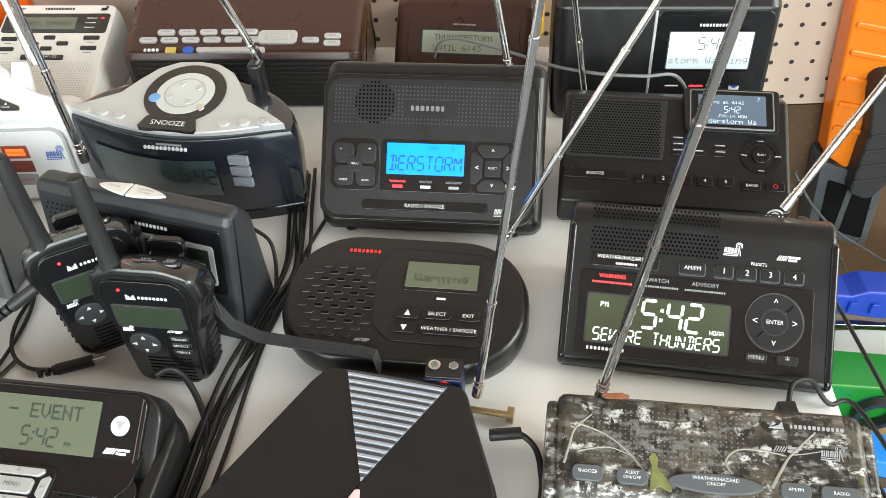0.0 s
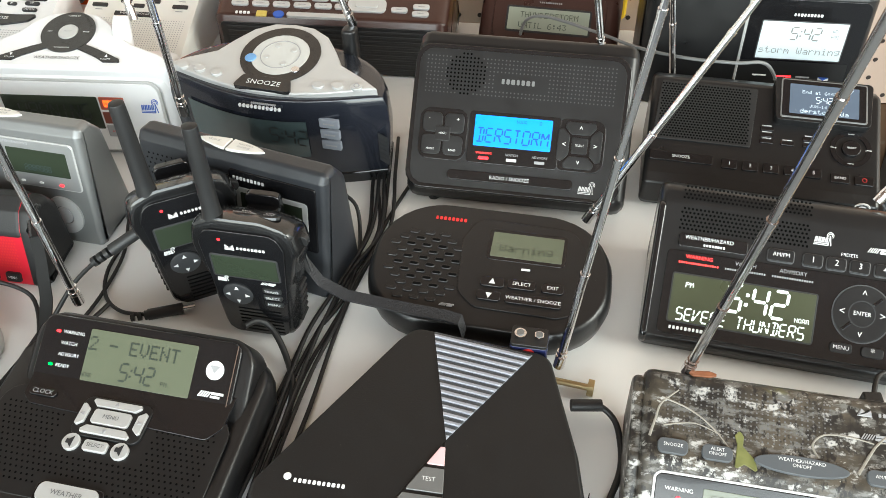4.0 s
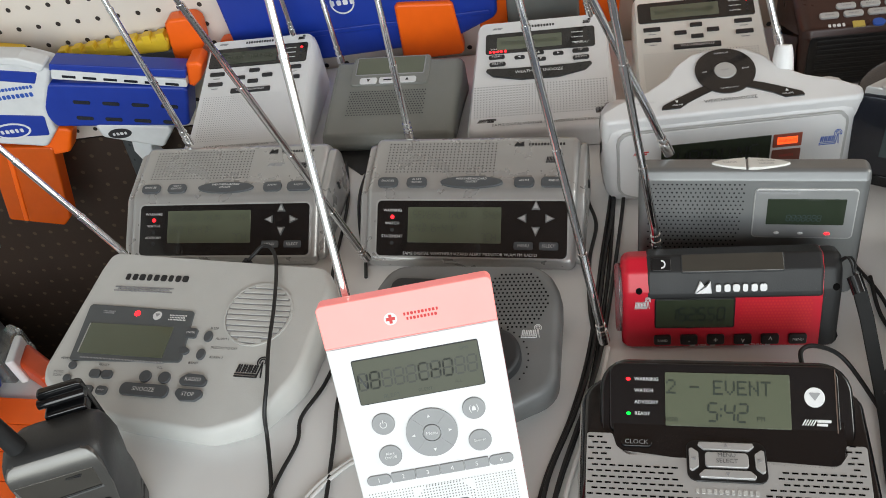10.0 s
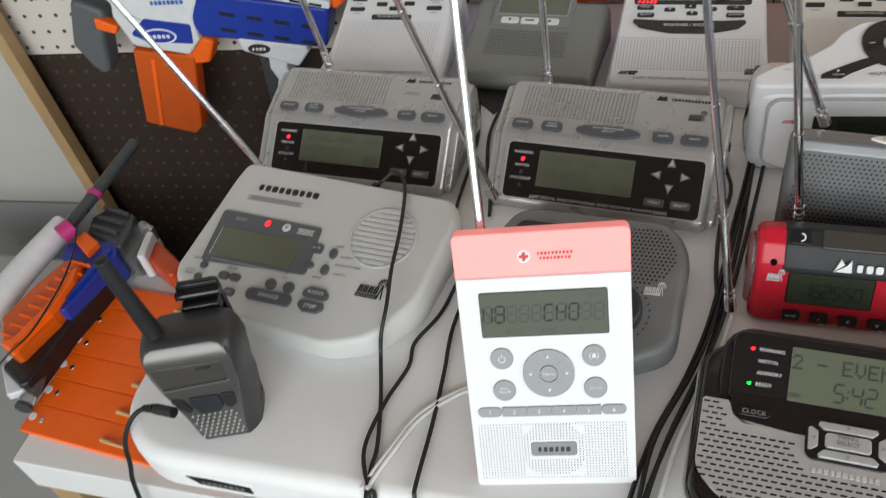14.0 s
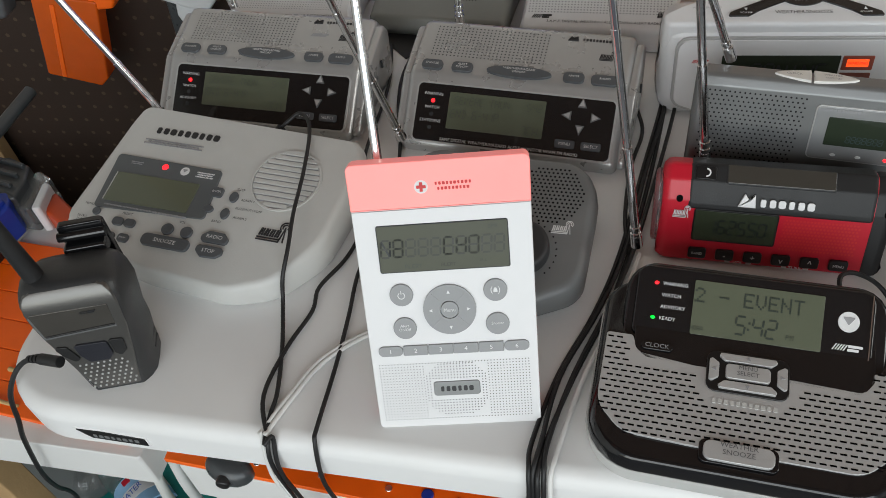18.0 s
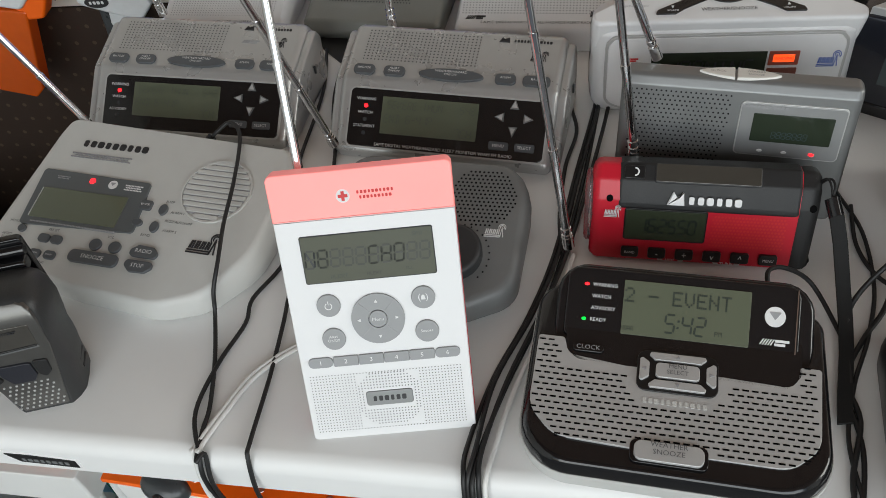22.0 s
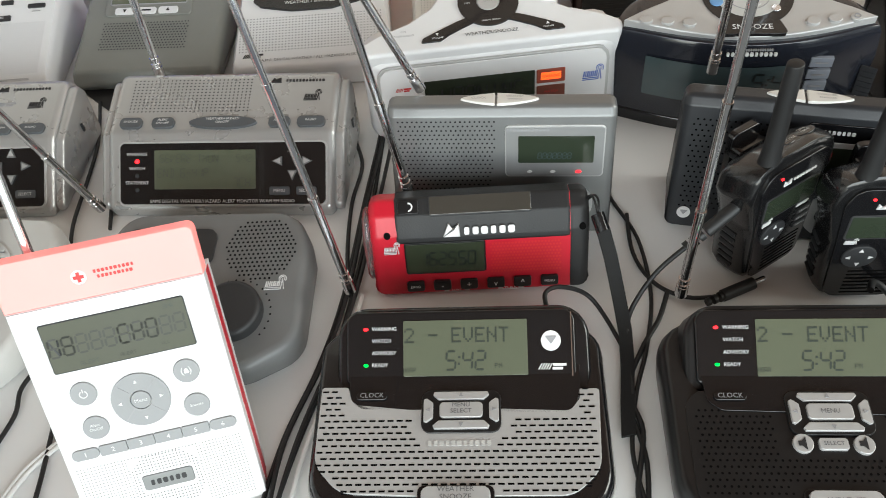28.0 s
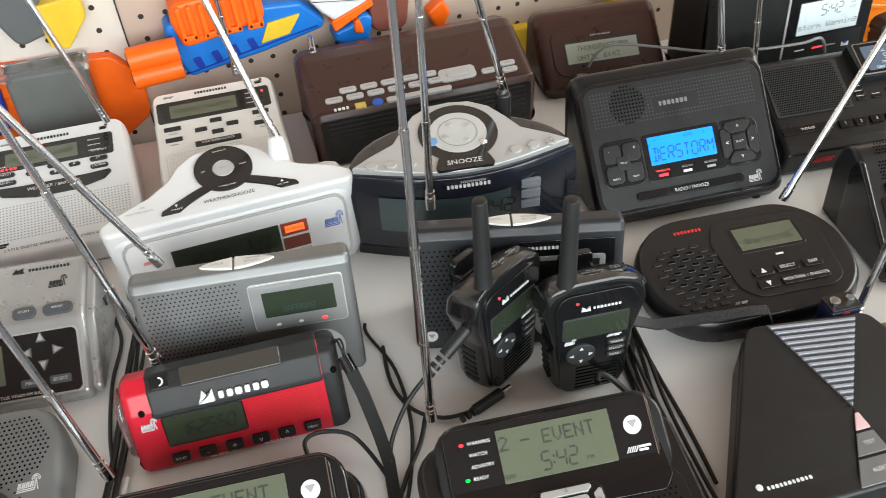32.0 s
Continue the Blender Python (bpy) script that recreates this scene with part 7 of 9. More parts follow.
blue_display_radio()
half_moon_radio()
slim_d = slim_radio("slate-grey upright slim radio behind the handhelds", -0.2505, 0.441, -18, SLATE, True, (1, 1, 1.05))
mast(slim_d, (-0.294, 0.5165, 0.104), (0.001, -0.035, 0.999), 0.5)
slim_s = slim_radio("silver-grey upright slim radio with a dotted grille", -0.4534, 0.4789, -9.5, GREYSIL, False, (0.985, 0.985, 1.025))
mast(slim_s, (-0.504, 0.5345, 0.104), (-0.369, 0.045, 0.928), 0.55)
crank_radio()
bell_radio()
m_b = wedge_radio("wedge_radio", "silver wedge-shaped alert radio with a square speaker field", -0.6761, 0.5305, -9, WEDGESILVER, "STATEMENT", scale=(1.04, 1.04, 1.08))
mast(m_b, (-0.724, 0.652, 0.058), (-0.036, 0.186, 0.982), 0.45)
m_a = wedge_radio("wedge_radio", "silver wedge-shaped alert radio with a plug in front", -0.9112, 0.5645, -7.2, WEDGESILVER, "ADVISORY", scale=(1.06, 1.06, 1.0))
mast(m_a, (-0.951, 0.683, 0.06), (-0.16, 0.1, 0.98), 0.45)
round_speaker_radio()
knob_radio()
desktop_radio("low black desktop radio with a silver slotted grille", -0.5135, 0.2495, True)
desktop_radio("low black desktop radio with a black dimpled grille", -0.298, 0.2186, False)
lit_cap_radio()


def camouflage():
    m = bpy.data.materials.new("woodland_camouflage")
    m.use_nodes = True
    n, l = m.node_tree.nodes, m.node_tree.links
    b = n["Principled BSDF"]
    co = n.new("ShaderNodeTexCoord")
    def noise_node(scale, detail, stretch=(1, 1, 1), shift=0.0):
        mp = n.new("ShaderNodeMapping")
        mp.inputs["Scale"].default_value = stretch
        mp.inputs["Location"].default_value = (shift, shift, 0)
        l.new(co.outputs["Object"], mp.inputs["Vector"])
        t = n.new("ShaderNodeTexNoise")
        t.inputs["Scale"].default_value, t.inputs["Detail"].default_value, t.inputs["Roughness"].default_value = scale, detail, 0.65
        l.new(mp.outputs[0], t.inputs["Vector"])
        return t.outputs["Fac"]
    def blend(fac, lo, hi, a, colour):
        r = n.new("ShaderNodeMapRange")
        r.inputs[1].default_value, r.inputs[2].default_value = lo, hi
        l.new(fac, r.inputs[0])
        x = n.new("ShaderNodeMix")
        x.data_type = "RGBA"
        l.new(r.outputs[0], x.inputs[0])
        if isinstance(a, tuple):
            x.inputs[6].default_value = (*a, 1)
        else:
            l.new(a, x.inputs[6])
        x.inputs[7].default_value = (*colour, 1)
        return x.outputs[2]
    c = blend(noise_node(24, 5), 0.42, 0.6, (0.016, 0.014, 0.012), (0.085, 0.07, 0.052))
    c = blend(noise_node(75, 10, (1, 2.6, 2.0), 0.2), 0.5, 0.6, c, (0.15, 0.145, 0.135))
    c = blend(noise_node(66, 12, (1.0, 1.7, 1.7)), 0.55, 0.61, c, (0.46, 0.45, 0.43))
    c = blend(noise_node(18, 4, (1, 1, 1), 0.31), 0.67, 0.72, c, (0.13, 0.13, 0.045))
    c = blend(noise_node(110, 9, (1.8, 1, 1)), 0.53, 0.6, c, (0.014, 0.012, 0.011))
    l.new(c, b.inputs["Base Color"])
    b.inputs["Roughness"].default_value = 0.42
    return m


CAMO = camouflage()
camo = wedge_radio("wedge_radio", "wedge-shaped alert radio in woodland camouflage print", 0.1337, 0.2053, -7.3, CAMO, "WATCH", True)
mast(camo, (0.083, 0.318, 0.058), (0.035, -0.204, 0.978), 0.5)
BARK = material("pale_twig_print", (0.27, 0.25, 0.215), 0.5, bump=0)
LEAF = material("green_leaf_print", (0.15, 0.155, 0.05), 0.5, vary=0.5, scale=120, bump=0)
RUSTLEAF = material("rust_leaf_print", (0.17, 0.06, 0.025), 0.5, vary=0.6, scale=150, bump=0)
TC = Face(0, 0.045, 0.049, 15)
for r, run in ((0.9, [(-86, 12), (-83, 24), (-80, 34), (-70, 44)]), (0.7, [(-80, 38), (-62, 32), (-48, 22), (-36, 8)]), (0.6, [(-78, 20), (-60, 24), (-44, 19)]), (0.8, [(12, 14), (9, 22), (16, 29), (30, 30), (44, 28)]), (1.1, [(34, 8), (42, 22), (47, 29), (62, 44)]), (0.5, [(47, 29), (54, 30), (66, 33)])):
    part("printed_twig", tube([TC(u * MM, v * MM, 0.0) for u, v in run], lambda s: r * MM * (1 - 0.45 * s), 6, 10), BARK, camo)
shape("printed_leaf", TC, [(u * MM, v * MM) for u, v in ((-33, 24), (-30.5, 20), (-31, 14), (-24, 7), (-22, -1), (-30, 3), (-36, -1), (-35, 8), (-34.5, 15), (-36, 20))], 0.0005, LEAF, camo, 0.0012)
shape("printed_leaf", TC, [(u * MM, v * MM) for u, v in ((-66, 58), (-52, 59.5), (-44, 57.5), (-52, 55.5), (-62, 55))], 0.0005, RUSTLEAF, camo, 0.001)

bright_digit_radio()
table_receiver()
large_clock_radio()
slanted_monitor()
wide_button_radio()
w_a = small_wedge("white wedge-shaped alert radio with black buttons", -0.915, 0.714, -4, WHITE, "first")
mast(w_a, (-0.868, 0.858, 0.07), (-0.05, 0.1, 0.99), 0.4)
w_b = small_wedge("white alert radio with a black crescent snooze button", -0.6, 0.69, -4, WHITE, "oval")
mast(w_b, (-0.538, 0.822, 0.066), (-0.22, 0.12, 0.95), 0.4)
w_c = small_wedge("ivory wedge-shaped alert radio behind the bell-shaped one", -0.4392, 0.6932, -4, IVORY, "third")
mast(w_c, (-0.40, 0.849, 0.072), (-0.03, 0.05, 1.0), 0.4)
flat_g = flat_grey_radio()
mast(flat_g, (-0.818, 0.84, 0.038), (-0.08, 0.2, 0.975), 0.4)
siren_unit()
rounded_radio()
handheld("black handheld weather radio standing with its strap loose", -0.2174, 0.3785, -7.2)
handheld("black handheld weather radio turned aside with plugs in it", -0.2665, 0.4137, 27)
grey_handheld()

# ---- small things on the table ----
bat = thing("battery", "dark blue nine-volt battery with two snap terminals", "battery", -0.0165, 0.352, -6)
part("case", solid(bmesh.new(), rrect(0.026, 0.017, 0.002, 3), flat, 0.0, 0.042, 0.001), material("battery_wrap", (0.012, 0.016, 0.06), 0.3, bump=0), bat)
part("end_cap", solid(bmesh.new(), rrect(0.0255, 0.0165, 0.002, 3), flat, 0.0418, 0.0445, 0.0006), BLACK, bat)
for s in (-1, 1):
    part("terminal", tube([(s * 0.0065, 0, 0.044), (s * 0.0065, 0, 0.0475)], 0.0042 if s < 0 else 0.0036, 6 if s > 0 else 16, 2), CHROME, bat, "bright snap terminal")
    part("terminal_cup", tube([(s * 0.0065, 0, 0.047), (s * 0.0065, 0, 0.0482)], 0.0026, 10, 2), GREYSIL, bat)
part("red_flash", solid(bmesh.new(), circle(0.0045, 16, 0.0, 0.0365), front, 0.0084, 0.0089), REDMARK, bat)

bolt = thing("bolt", "brass-coloured hex bolt lying on the table", "bolt", 0.026, 0.339, -12)
part("shank", tube([(-0.045, 0, 0.0066), (0.0, 0, 0.0066)], 0.0024, 10, 3), BRASS, bolt)
part("head", solid(bmesh.new(), circle(0.0066, 6, 0.0, 0.0066), side, 0.0, 0.0045, 0.0005), BRASS, bolt)

st = thing("sticker", "black diamond sticker with a white ring and orange stroke", "sticker", -0.787, 0.679, 0)
part("film", solid(bmesh.new(), [(0.0, 0.0), (0.044, 0.056), (-0.003, 0.108), (-0.047, 0.052)], flat, 0.0, 0.0009), BLACK_MATT, st)
ring_part("ring_mark", flat, -0.001, 0.063, 0.0035, 0.0075, 0.0013, WHITEMARK, st, n=20)
ring_part("stroke_mark", flat, -0.002, 0.062, 0.0135, 0.0158, 0.0012, ORANGE, st, a0=-70, a1=10, n=14)

# ---- cords; heights over the table ----
def on_table(pts, h=0.003, dx=0.0, dy=0.0, wob=0.0, seed=1):
    rnd = random.Random(seed)
    out = []
    for x, y, *p in pts:
        x, y, z = x + dx + rnd.uniform(-wob, wob), y + dy + rnd.uniform(-wob, wob), p[0] if p else h
        brink = 0.259 - (x + 0.95) * 0.0577
        if y < brink + 0.008 and x < 0.2:
            z = min(z, 0.003 - max(0.0, brink + 0.006 - y) * 1.9)
            y = brink - (0.003 if z < -0.008 else 0.0)
        if out and z < -0.002 and out[-1][2] > TABLE - 0.002:
            out.append((x, brink + 0.006, TABLE + 0.002))
            z = min(z, -0.014)
            y = brink - 0.003
        out.append((x, y, TABLE + z))
    return out


A_RUN = [(-0.15, 0.62), (-0.148, 0.565), (-0.144, 0.495), (-0.159, 0.439), (-0.173, 0.389), (-0.184, 0.344), (-0.19, 0.286), (-0.196, 0.236), (-0.198, 0.205, -0.05), (-0.2, 0.205, -0.25)]
for i in range(6):
    cable("power_cord", "black power cord in a loose bundle across the table", on_table(A_RUN, 0.0025 + 0.0035 * (i % 2), 0.0035 * i - 0.008, 0, 0.003, i), 0.00165)
cable("power_cord", "thin black power cord beside the bundle", on_table([(-0.121, 0.56), (-0.135, 0.515), (-0.144, 0.475), (-0.156, 0.416), (-0.162, 0.373), (-0.168, 0.316), (-0.175, 0.27)]), 0.0017)
cable("power_cord", "black power cord looping out of the slate radio", on_table([(-0.178, 0.515, 0.03), (-0.162, 0.506, 0.02), (-0.157, 0.482), (-0.156, 0.448), (-0.161, 0.415), (-0.172, 0.39)]), 0.00165)
plug = [(-0.87, 0.517, 0.038), (-0.862, 0.521, 0.046), (-0.856, 0.523, 0.051), (-0.846, 0.528, 0.056), (-0.836, 0.519, 0.056), (-0.831, 0.5, 0.053), (-0.827, 0.46, 0.05), (-0.826, 0.423, 0.046), (-0.823, 0.392, 0.042), (-0.826, 0.374, 0.028), (-0.828, 0.365, 0.01), (-0.821, 0.331), (-0.814, 0.292), (-0.814, 0.273), (-0.812, 0.257), (-0.808, 0.24, -0.03), (-0.8, 0.24, -0.1), (-0.79, 0.24, -0.3)]
cable("power_cord", "black cord plugged into the pale grey radio's back", on_table(plug), 0.00165)
for nm, run in (("jack", plug[:2]),):
    part("plug", tube([(x, y, TABLE + z) for x, y, z in run], 0.0042, 10, 3), RUBBER)
    tagged(bpy.data.objects["plug"], "black moulded plug in the radio's socket", "plug")
EDGE = [(0.004, -0.012), (0.008, -0.1), (0.014, -0.3)]
def over_edge(pts, y=0.216):
    x = pts[-1][0]
    return pts + [(x + dx, y, z) for dx, z in EDGE]
cable("power_cord", "black cord running to the table's front edge", on_table(over_edge([(-0.776, 0.50), (-0.785, 0.44), (-0.792, 0.413), (-0.806, 0.385), (-0.806, 0.362), (-0.817, 0.328), (-0.823, 0.288), (-0.812, 0.244)])), 0.00165)
cable("power_cord", "black cord running to the table's front edge", on_table(over_edge([(-0.77, 0.46), (-0.778, 0.403), (-0.777, 0.36), (-0.777, 0.314), (-0.779, 0.267), (-0.778, 0.236)])), 0.00165)
cable("white_cord", "white twin cord running over the table's edge", on_table(over_edge([(-0.74, 0.352), (-0.762, 0.344), (-0.789, 0.32), (-0.804, 0.29), (-0.816, 0.261), (-0.816, 0.238)])), 0.0017, WHITECORD)
cable("white_cord", "white twin cord running over the table's edge", on_table(over_edge([(-0.74, 0.349), (-0.762, 0.341), (-0.787, 0.317), (-0.801, 0.289), (-0.812, 0.261), (-0.812, 0.238)])), 0.0017, WHITECORD)
R_RUN = [(-0.537, 0.66), (-0.539, 0.612), (-0.556, 0.519), (-0.577, 0.43), (-0.594, 0.374), (-0.616, 0.317), (-0.629, 0.268), (-0.634, 0.235), (-0.636, 0.216, -0.012), (-0.635, 0.214, -0.1), (-0.63, 0.214, -0.3)]
for i in range(4):
    cable("power_cord", "black power cord in the bundle beside the white radio", on_table(R_RUN, 0.0025 + 0.003 * (i % 2), 0.0036 * i - 0.004, 0, 0.0025, 20 + i), 0.00165)
cable("white_cord", "white cord in the bundle beside the white radio", on_table(R_RUN[3:], 0.004, 0.013, 0, 0.001, 31), 0.0018, WHITECORD)
cable("power_cord", "black cord beside the silver wedge radio", on_table([(-0.566, 0.64), (-0.564, 0.603), (-0.56, 0.569), (-0.57, 0.526), (-0.575, 0.47), (-0.573, 0.43)]), 0.00165)
cable("power_cord", "black cord between the two silver radios", on_table([(-0.775, 0.71), (-0.785, 0.652), (-0.781, 0.601), (-0.772, 0.561), (-0.768, 0.53)]), 0.00165)
cable("power_cord", "black cord between the two silver radios", on_table([(-0.805, 0.70), (-0.797, 0.645), (-0.797, 0.6), (-0.8, 0.546), (-0.798, 0.52)]), 0.00165)
cable("power_cord", "black cord lying behind the silver radio", on_table([(-0.735, 0.675, 0.02), (-0.70, 0.672, 0.016), (-0.65, 0.672, 0.006), (-0.61, 0.668), (-0.585, 0.66)]), 0.0022)
cable("power_cord", "black cord of the handheld hanging over the edge", [(x, y, TABLE + z) for x, y, z in ((-0.985, 0.292, 0.026), (-1.003, 0.294, 0.018), (-1.014, 0.288, 0.008), (-1.024, 0.281, -0.012), (-1.034, 0.279, -0.045), (-1.048, 0.28, -0.08), (-1.064, 0.281, -0.14), (-1.078, 0.29, -0.19), (-1.091, 0.305, -0.24), (-1.105, 0.311, -0.32), (-1.11, 0.33, -0.5))], 0.002)
jack = part("plug", tube([(-0.966, 0.288, TABLE + 0.03), (-0.985, 0.292, TABLE + 0.026)], 0.0042, 12, 3), RUBBER)
for i in range(3):
    part("strain_rib", tube([(-0.987 - 0.004 * i, 0.2924 + 0.0004 * i, TABLE + 0.0255 - 0.0012 * i), (-0.9893 - 0.004 * i, 0.2927 + 0.0004 * i, TABLE + 0.0248 - 0.0012 * i)], 0.0036 - 0.0004 * i, 10, 2), RUBBER, jack)
cable("power_cord", "black cord plugged in behind the desktop radio", on_table([(-0.437, 0.376, 0.03), (-0.437, 0.386, 0.038), (-0.424, 0.394, 0.032), (-0.403, 0.396, 0.014), (-0.39, 0.37), (-0.387, 0.343), (-0.394, 0.313), (-0.393, 0.273), (-0.404, 0.235)]), 0.00165)
cable("power_cord", "thin black cord beside the grey slim radio", on_table([(-0.362, 0.51), (-0.363, 0.497), (-0.353, 0.453), (-0.357, 0.4), (-0.371, 0.357), (-0.388, 0.32), (-0.4, 0.28), (-0.4, 0.24)]), 0.0015)
cable("power_cord", "black cord between the two desktop radios", on_table([(-0.345, 0.40, 0.004), (-0.357, 0.378), (-0.375, 0.355), (-0.392, 0.325), (-0.39, 0.294), (-0.403, 0.255), (-0.405, 0.232)]), 0.0018)
cable("power_cord", "black cord plugged into the siren's side", on_table([(0.014, 0.318, 0.014), (0.03, 0.321, 0.012), (0.042, 0.315, 0.006), (0.046, 0.3), (0.044, 0.275), (0.03, 0.24), (0.028, 0.22)]), 0.0022)
part("plug", tube([(0.013, 0.318, TABLE + 0.014), (0.034, 0.3205, TABLE + 0.012)], 0.0042, 10, 3), RUBBER)
loose = thing("loose_plug", "loose black barrel plug on a thin cord", "plug", 0, 0, 0, TABLE)
part("barrel", tube([(-0.275, 0.4, 0.006), (-0.284, 0.397, 0.006)], 0.0022, 10, 2), CHROME, loose, "bright metal barrel")
part("grip", tube([(-0.284, 0.397, 0.006), (-0.309, 0.389, 0.006)], 0.0045, 10, 3), RUBBER, loose)
for i in range(4):
    part("strain_rib", tube([(-0.304 - 0.005 * i, 0.3905 - 0.0016 * i, 0.006), (-0.3065 - 0.005 * i, 0.3897 - 0.0016 * i, 0.006)], 0.0042 - 0.0004 * i, 10, 2), RUBBER, loose)
part("lead", tube([(-0.309, 0.389, 0.006), (-0.333, 0.393, 0.004), (-0.352, 0.41, 0.003), (-0.36, 0.44, 0.003), (-0.355, 0.48, 0.003)], 0.0016), RUBBER, loose)
cable("power_cord", "short black cord into the desktop radio's back", on_table([(-0.222, 0.362, 0.03), (-0.215, 0.371, 0.026), (-0.205, 0.37, 0.018), (-0.192, 0.352, 0.006), (-0.183, 0.325), (-0.184, 0.29)]), 0.0024)
side_plug = thing("audio_plug", "black ribbed plug in the handheld's side", "plug", 0, 0, 0, TABLE)
part("grip", tube([(-0.305, 0.411, 0.074), (-0.326, 0.403, 0.062)], 0.0048, 10, 3), RUBBER, side_plug)
for i in range(3):
    part("strain_rib", tube([(-0.328 - 0.0048 * i, 0.4022 - 0.0018 * i, 0.0609 - 0.0027 * i), (-0.331 - 0.0048 * i, 0.4011 - 0.0018 * i, 0.0592 - 0.0027 * i)], 0.004, 10, 2), RUBBER, side_plug)
part("lead", tube([(-0.338, 0.399, 0.055), (-0.36, 0.393, 0.035), (-0.378, 0.38, 0.012), (-0.384, 0.36, 0.004), (-0.39, 0.32, 0.004)], 0.0018), RUBBER, side_plug)
cable("thin_cable", "thin grey cord strung between the back radios", [(-0.026, 0.757, TABLE + 0.04), (-0.02, 0.748, TABLE + 0.062), (0.0, 0.74, TABLE + 0.07), (0.05, 0.725, TABLE + 0.062), (0.085, 0.7, TABLE + 0.062), (0.125, 0.67, TABLE + 0.07), (0.165, 0.65, TABLE + 0.078), (0.195, 0.655, TABLE + 0.074), (0.215, 0.664, TABLE + 0.04), (0.22, 0.668, TABLE + 0.004)], 0.0016, MIDGREY)
cable("power_cord", "black cord leaving the camouflage radio's back", on_table([(0.209, 0.322, 0.03), (0.218, 0.342, 0.03), (0.236, 0.352, 0.02), (0.25, 0.344, 0.004), (0.272, 0.335, 0.002), (0.292, 0.33, -0.03), (0.3, 0.34, -0.15)]), 0.0018)
part("plug", solid(bmesh.new(), rrect(0.012, 0.012, 0.001, 2, 0.207, 0.319), flat, TABLE + 0.024, TABLE + 0.036, 0.001), RUBBER)
cable("power_cord", "black cord hanging off the table's end", on_table([(0.262, 0.46, 0.004), (0.286, 0.45, 0.002), (0.298, 0.43, -0.03), (0.3, 0.4, -0.1), (0.302, 0.37, -0.2)]), 0.00165)
for ob in list(scene.collection.objects):
    if ob.name.startswith("plug") and not ob.get("label"):
        tagged(ob, "small black moulded cord plug", "plug")

# woven wrist strap across the rounded radio
bm = bmesh.new()
run = [(-0.186, 0.412, 0.05), (-0.172, 0.402, 0.036), (-0.152, 0.395, 0.03), (-0.125, 0.388, 0.031), (-0.1, 0.381, 0.033), (-0.078, 0.376, 0.034), (-0.066, 0.373, 0.033), (-0.063, 0.369, 0.024), (-0.064, 0.367, 0.018)]
vs = []
for x, y, z in run:
    vs.append([bm.verts.new((x + s * 0.0014, y + s * 0.0036, TABLE + z + s * 0.0014 + q)) for s, q in ((-1, 0), (1, 0), (1, 0.0018), (-1, 0.0018))])
for a, b in zip(vs, vs[1:]):
    for j in range(4):
        bm.faces.new((a[j], b[j], b[(j + 1) % 4], a[(j + 1) % 4]))
bm.faces.new(vs[0]), bm.faces.new(vs[-1])
tagged(part("wrist_strap", bm, material("woven_strap", (0.02, 0.02, 0.022), 0.5, vary=0.5, scale=500, bump=0.2, fine=700)), "woven dark grey wrist strap draped over a radio", "strap")
cable("strap_cord", "thin black cord of the wrist strap", [(-0.184, 0.405, TABLE + 0.1), (-0.18, 0.412, TABLE + 0.08), (-0.184, 0.414, TABLE + 0.06), (-0.178, 0.404, TABLE + 0.046)], 0.001)


# ---- toys and shelves round the table ----
def slabs(par, name, pts, y, depth, mat, r=0.006, edge=0.004, label=""):
    """A moulded piece with an outline in (x, height over the table), its front at y."""
    F = lambda a, b, c: (a, y - c, TABLE + b)
    return part(name, solid(bmesh.new(), fillet(pts, r, 3), F, -depth, 0.0, min(edge, 0.7 * r)), mat, par, label)


def toy(name, label):
    ob = new(name)
    ob.empty_display_size = 0.03
    return tagged(ob, label, "toy blaster", "toy blasters on the pegboard")


g = toy("toy_blaster", "white and blue toy blaster hanging on the pegboard")
slabs(g, "body", [(-1.325, 0.118), (-1.246, 0.108), (-1.177, 0.096), (-1.149, 0.082), (-1.182, 0.031), (-1.186, -0.002), (-1.208, -0.023), (-1.282, -0.007), (-1.293, 0.036), (-1.285, 0.06), (-1.342, 0.065), (-1.351, 0.092)], 0.83, 0.032, TOYWHITE, 0.007, 0.009)
slabs(g, "top_plate", [(-1.25, 0.116), (-1.178, 0.104), (-1.15, 0.09), (-1.16, 0.082), (-1.18, 0.094), (-1.25, 0.106)], 0.826, 0.02, TOYWHITE, 0.003, 0.003)
slabs(g, "side_seam", [(-1.285, 0.1), (-1.262, 0.085), (-1.274, 0.05), (-1.25, 0.028), (-1.253, 0.03), (-1.279, 0.05), (-1.268, 0.086), (-1.288, 0.1)], 0.8293, 0.006, GREYMARK, 0.001, 0)
slabs(g, "blue_panel", [(-1.232, 0.095), (-1.166, 0.081), (-1.176, 0.067), (-1.231, 0.08)], 0.829, 0.01, BLUE, 0.002, 0.001)
slabs(g, "blue_panel", [(-1.249, 0.033), (-1.188, 0.023), (-1.195, -0.005), (-1.258, 0.0), (-1.277, 0.011)], 0.829, 0.01, BLUE, 0.003, 0.001)
OV = Face(-1.237, 0.8287, TABLE + 0.008, 90)
part("oval_mark", solid(bmesh.new(), circle(0.024, 24, 0, 0, 0.011), OV, -0.002, 0.0006), WHITEMARK, g)
part("oval_field", solid(bmesh.new(), circle(0.0215, 24, 0, 0, 0.0088), OV, -0.002, 0.0009), BLUE, g)
bars(OV, 0, 0, 0.032, 0.008, WHITEMARK, g, t=0.0013)
MK = Face(-1.212, 0.8295, TABLE + 0.06, 90)
bars(MK, 0, 0.004, 0.062, 0.006, BLUEMARK, g, t=0.0006)
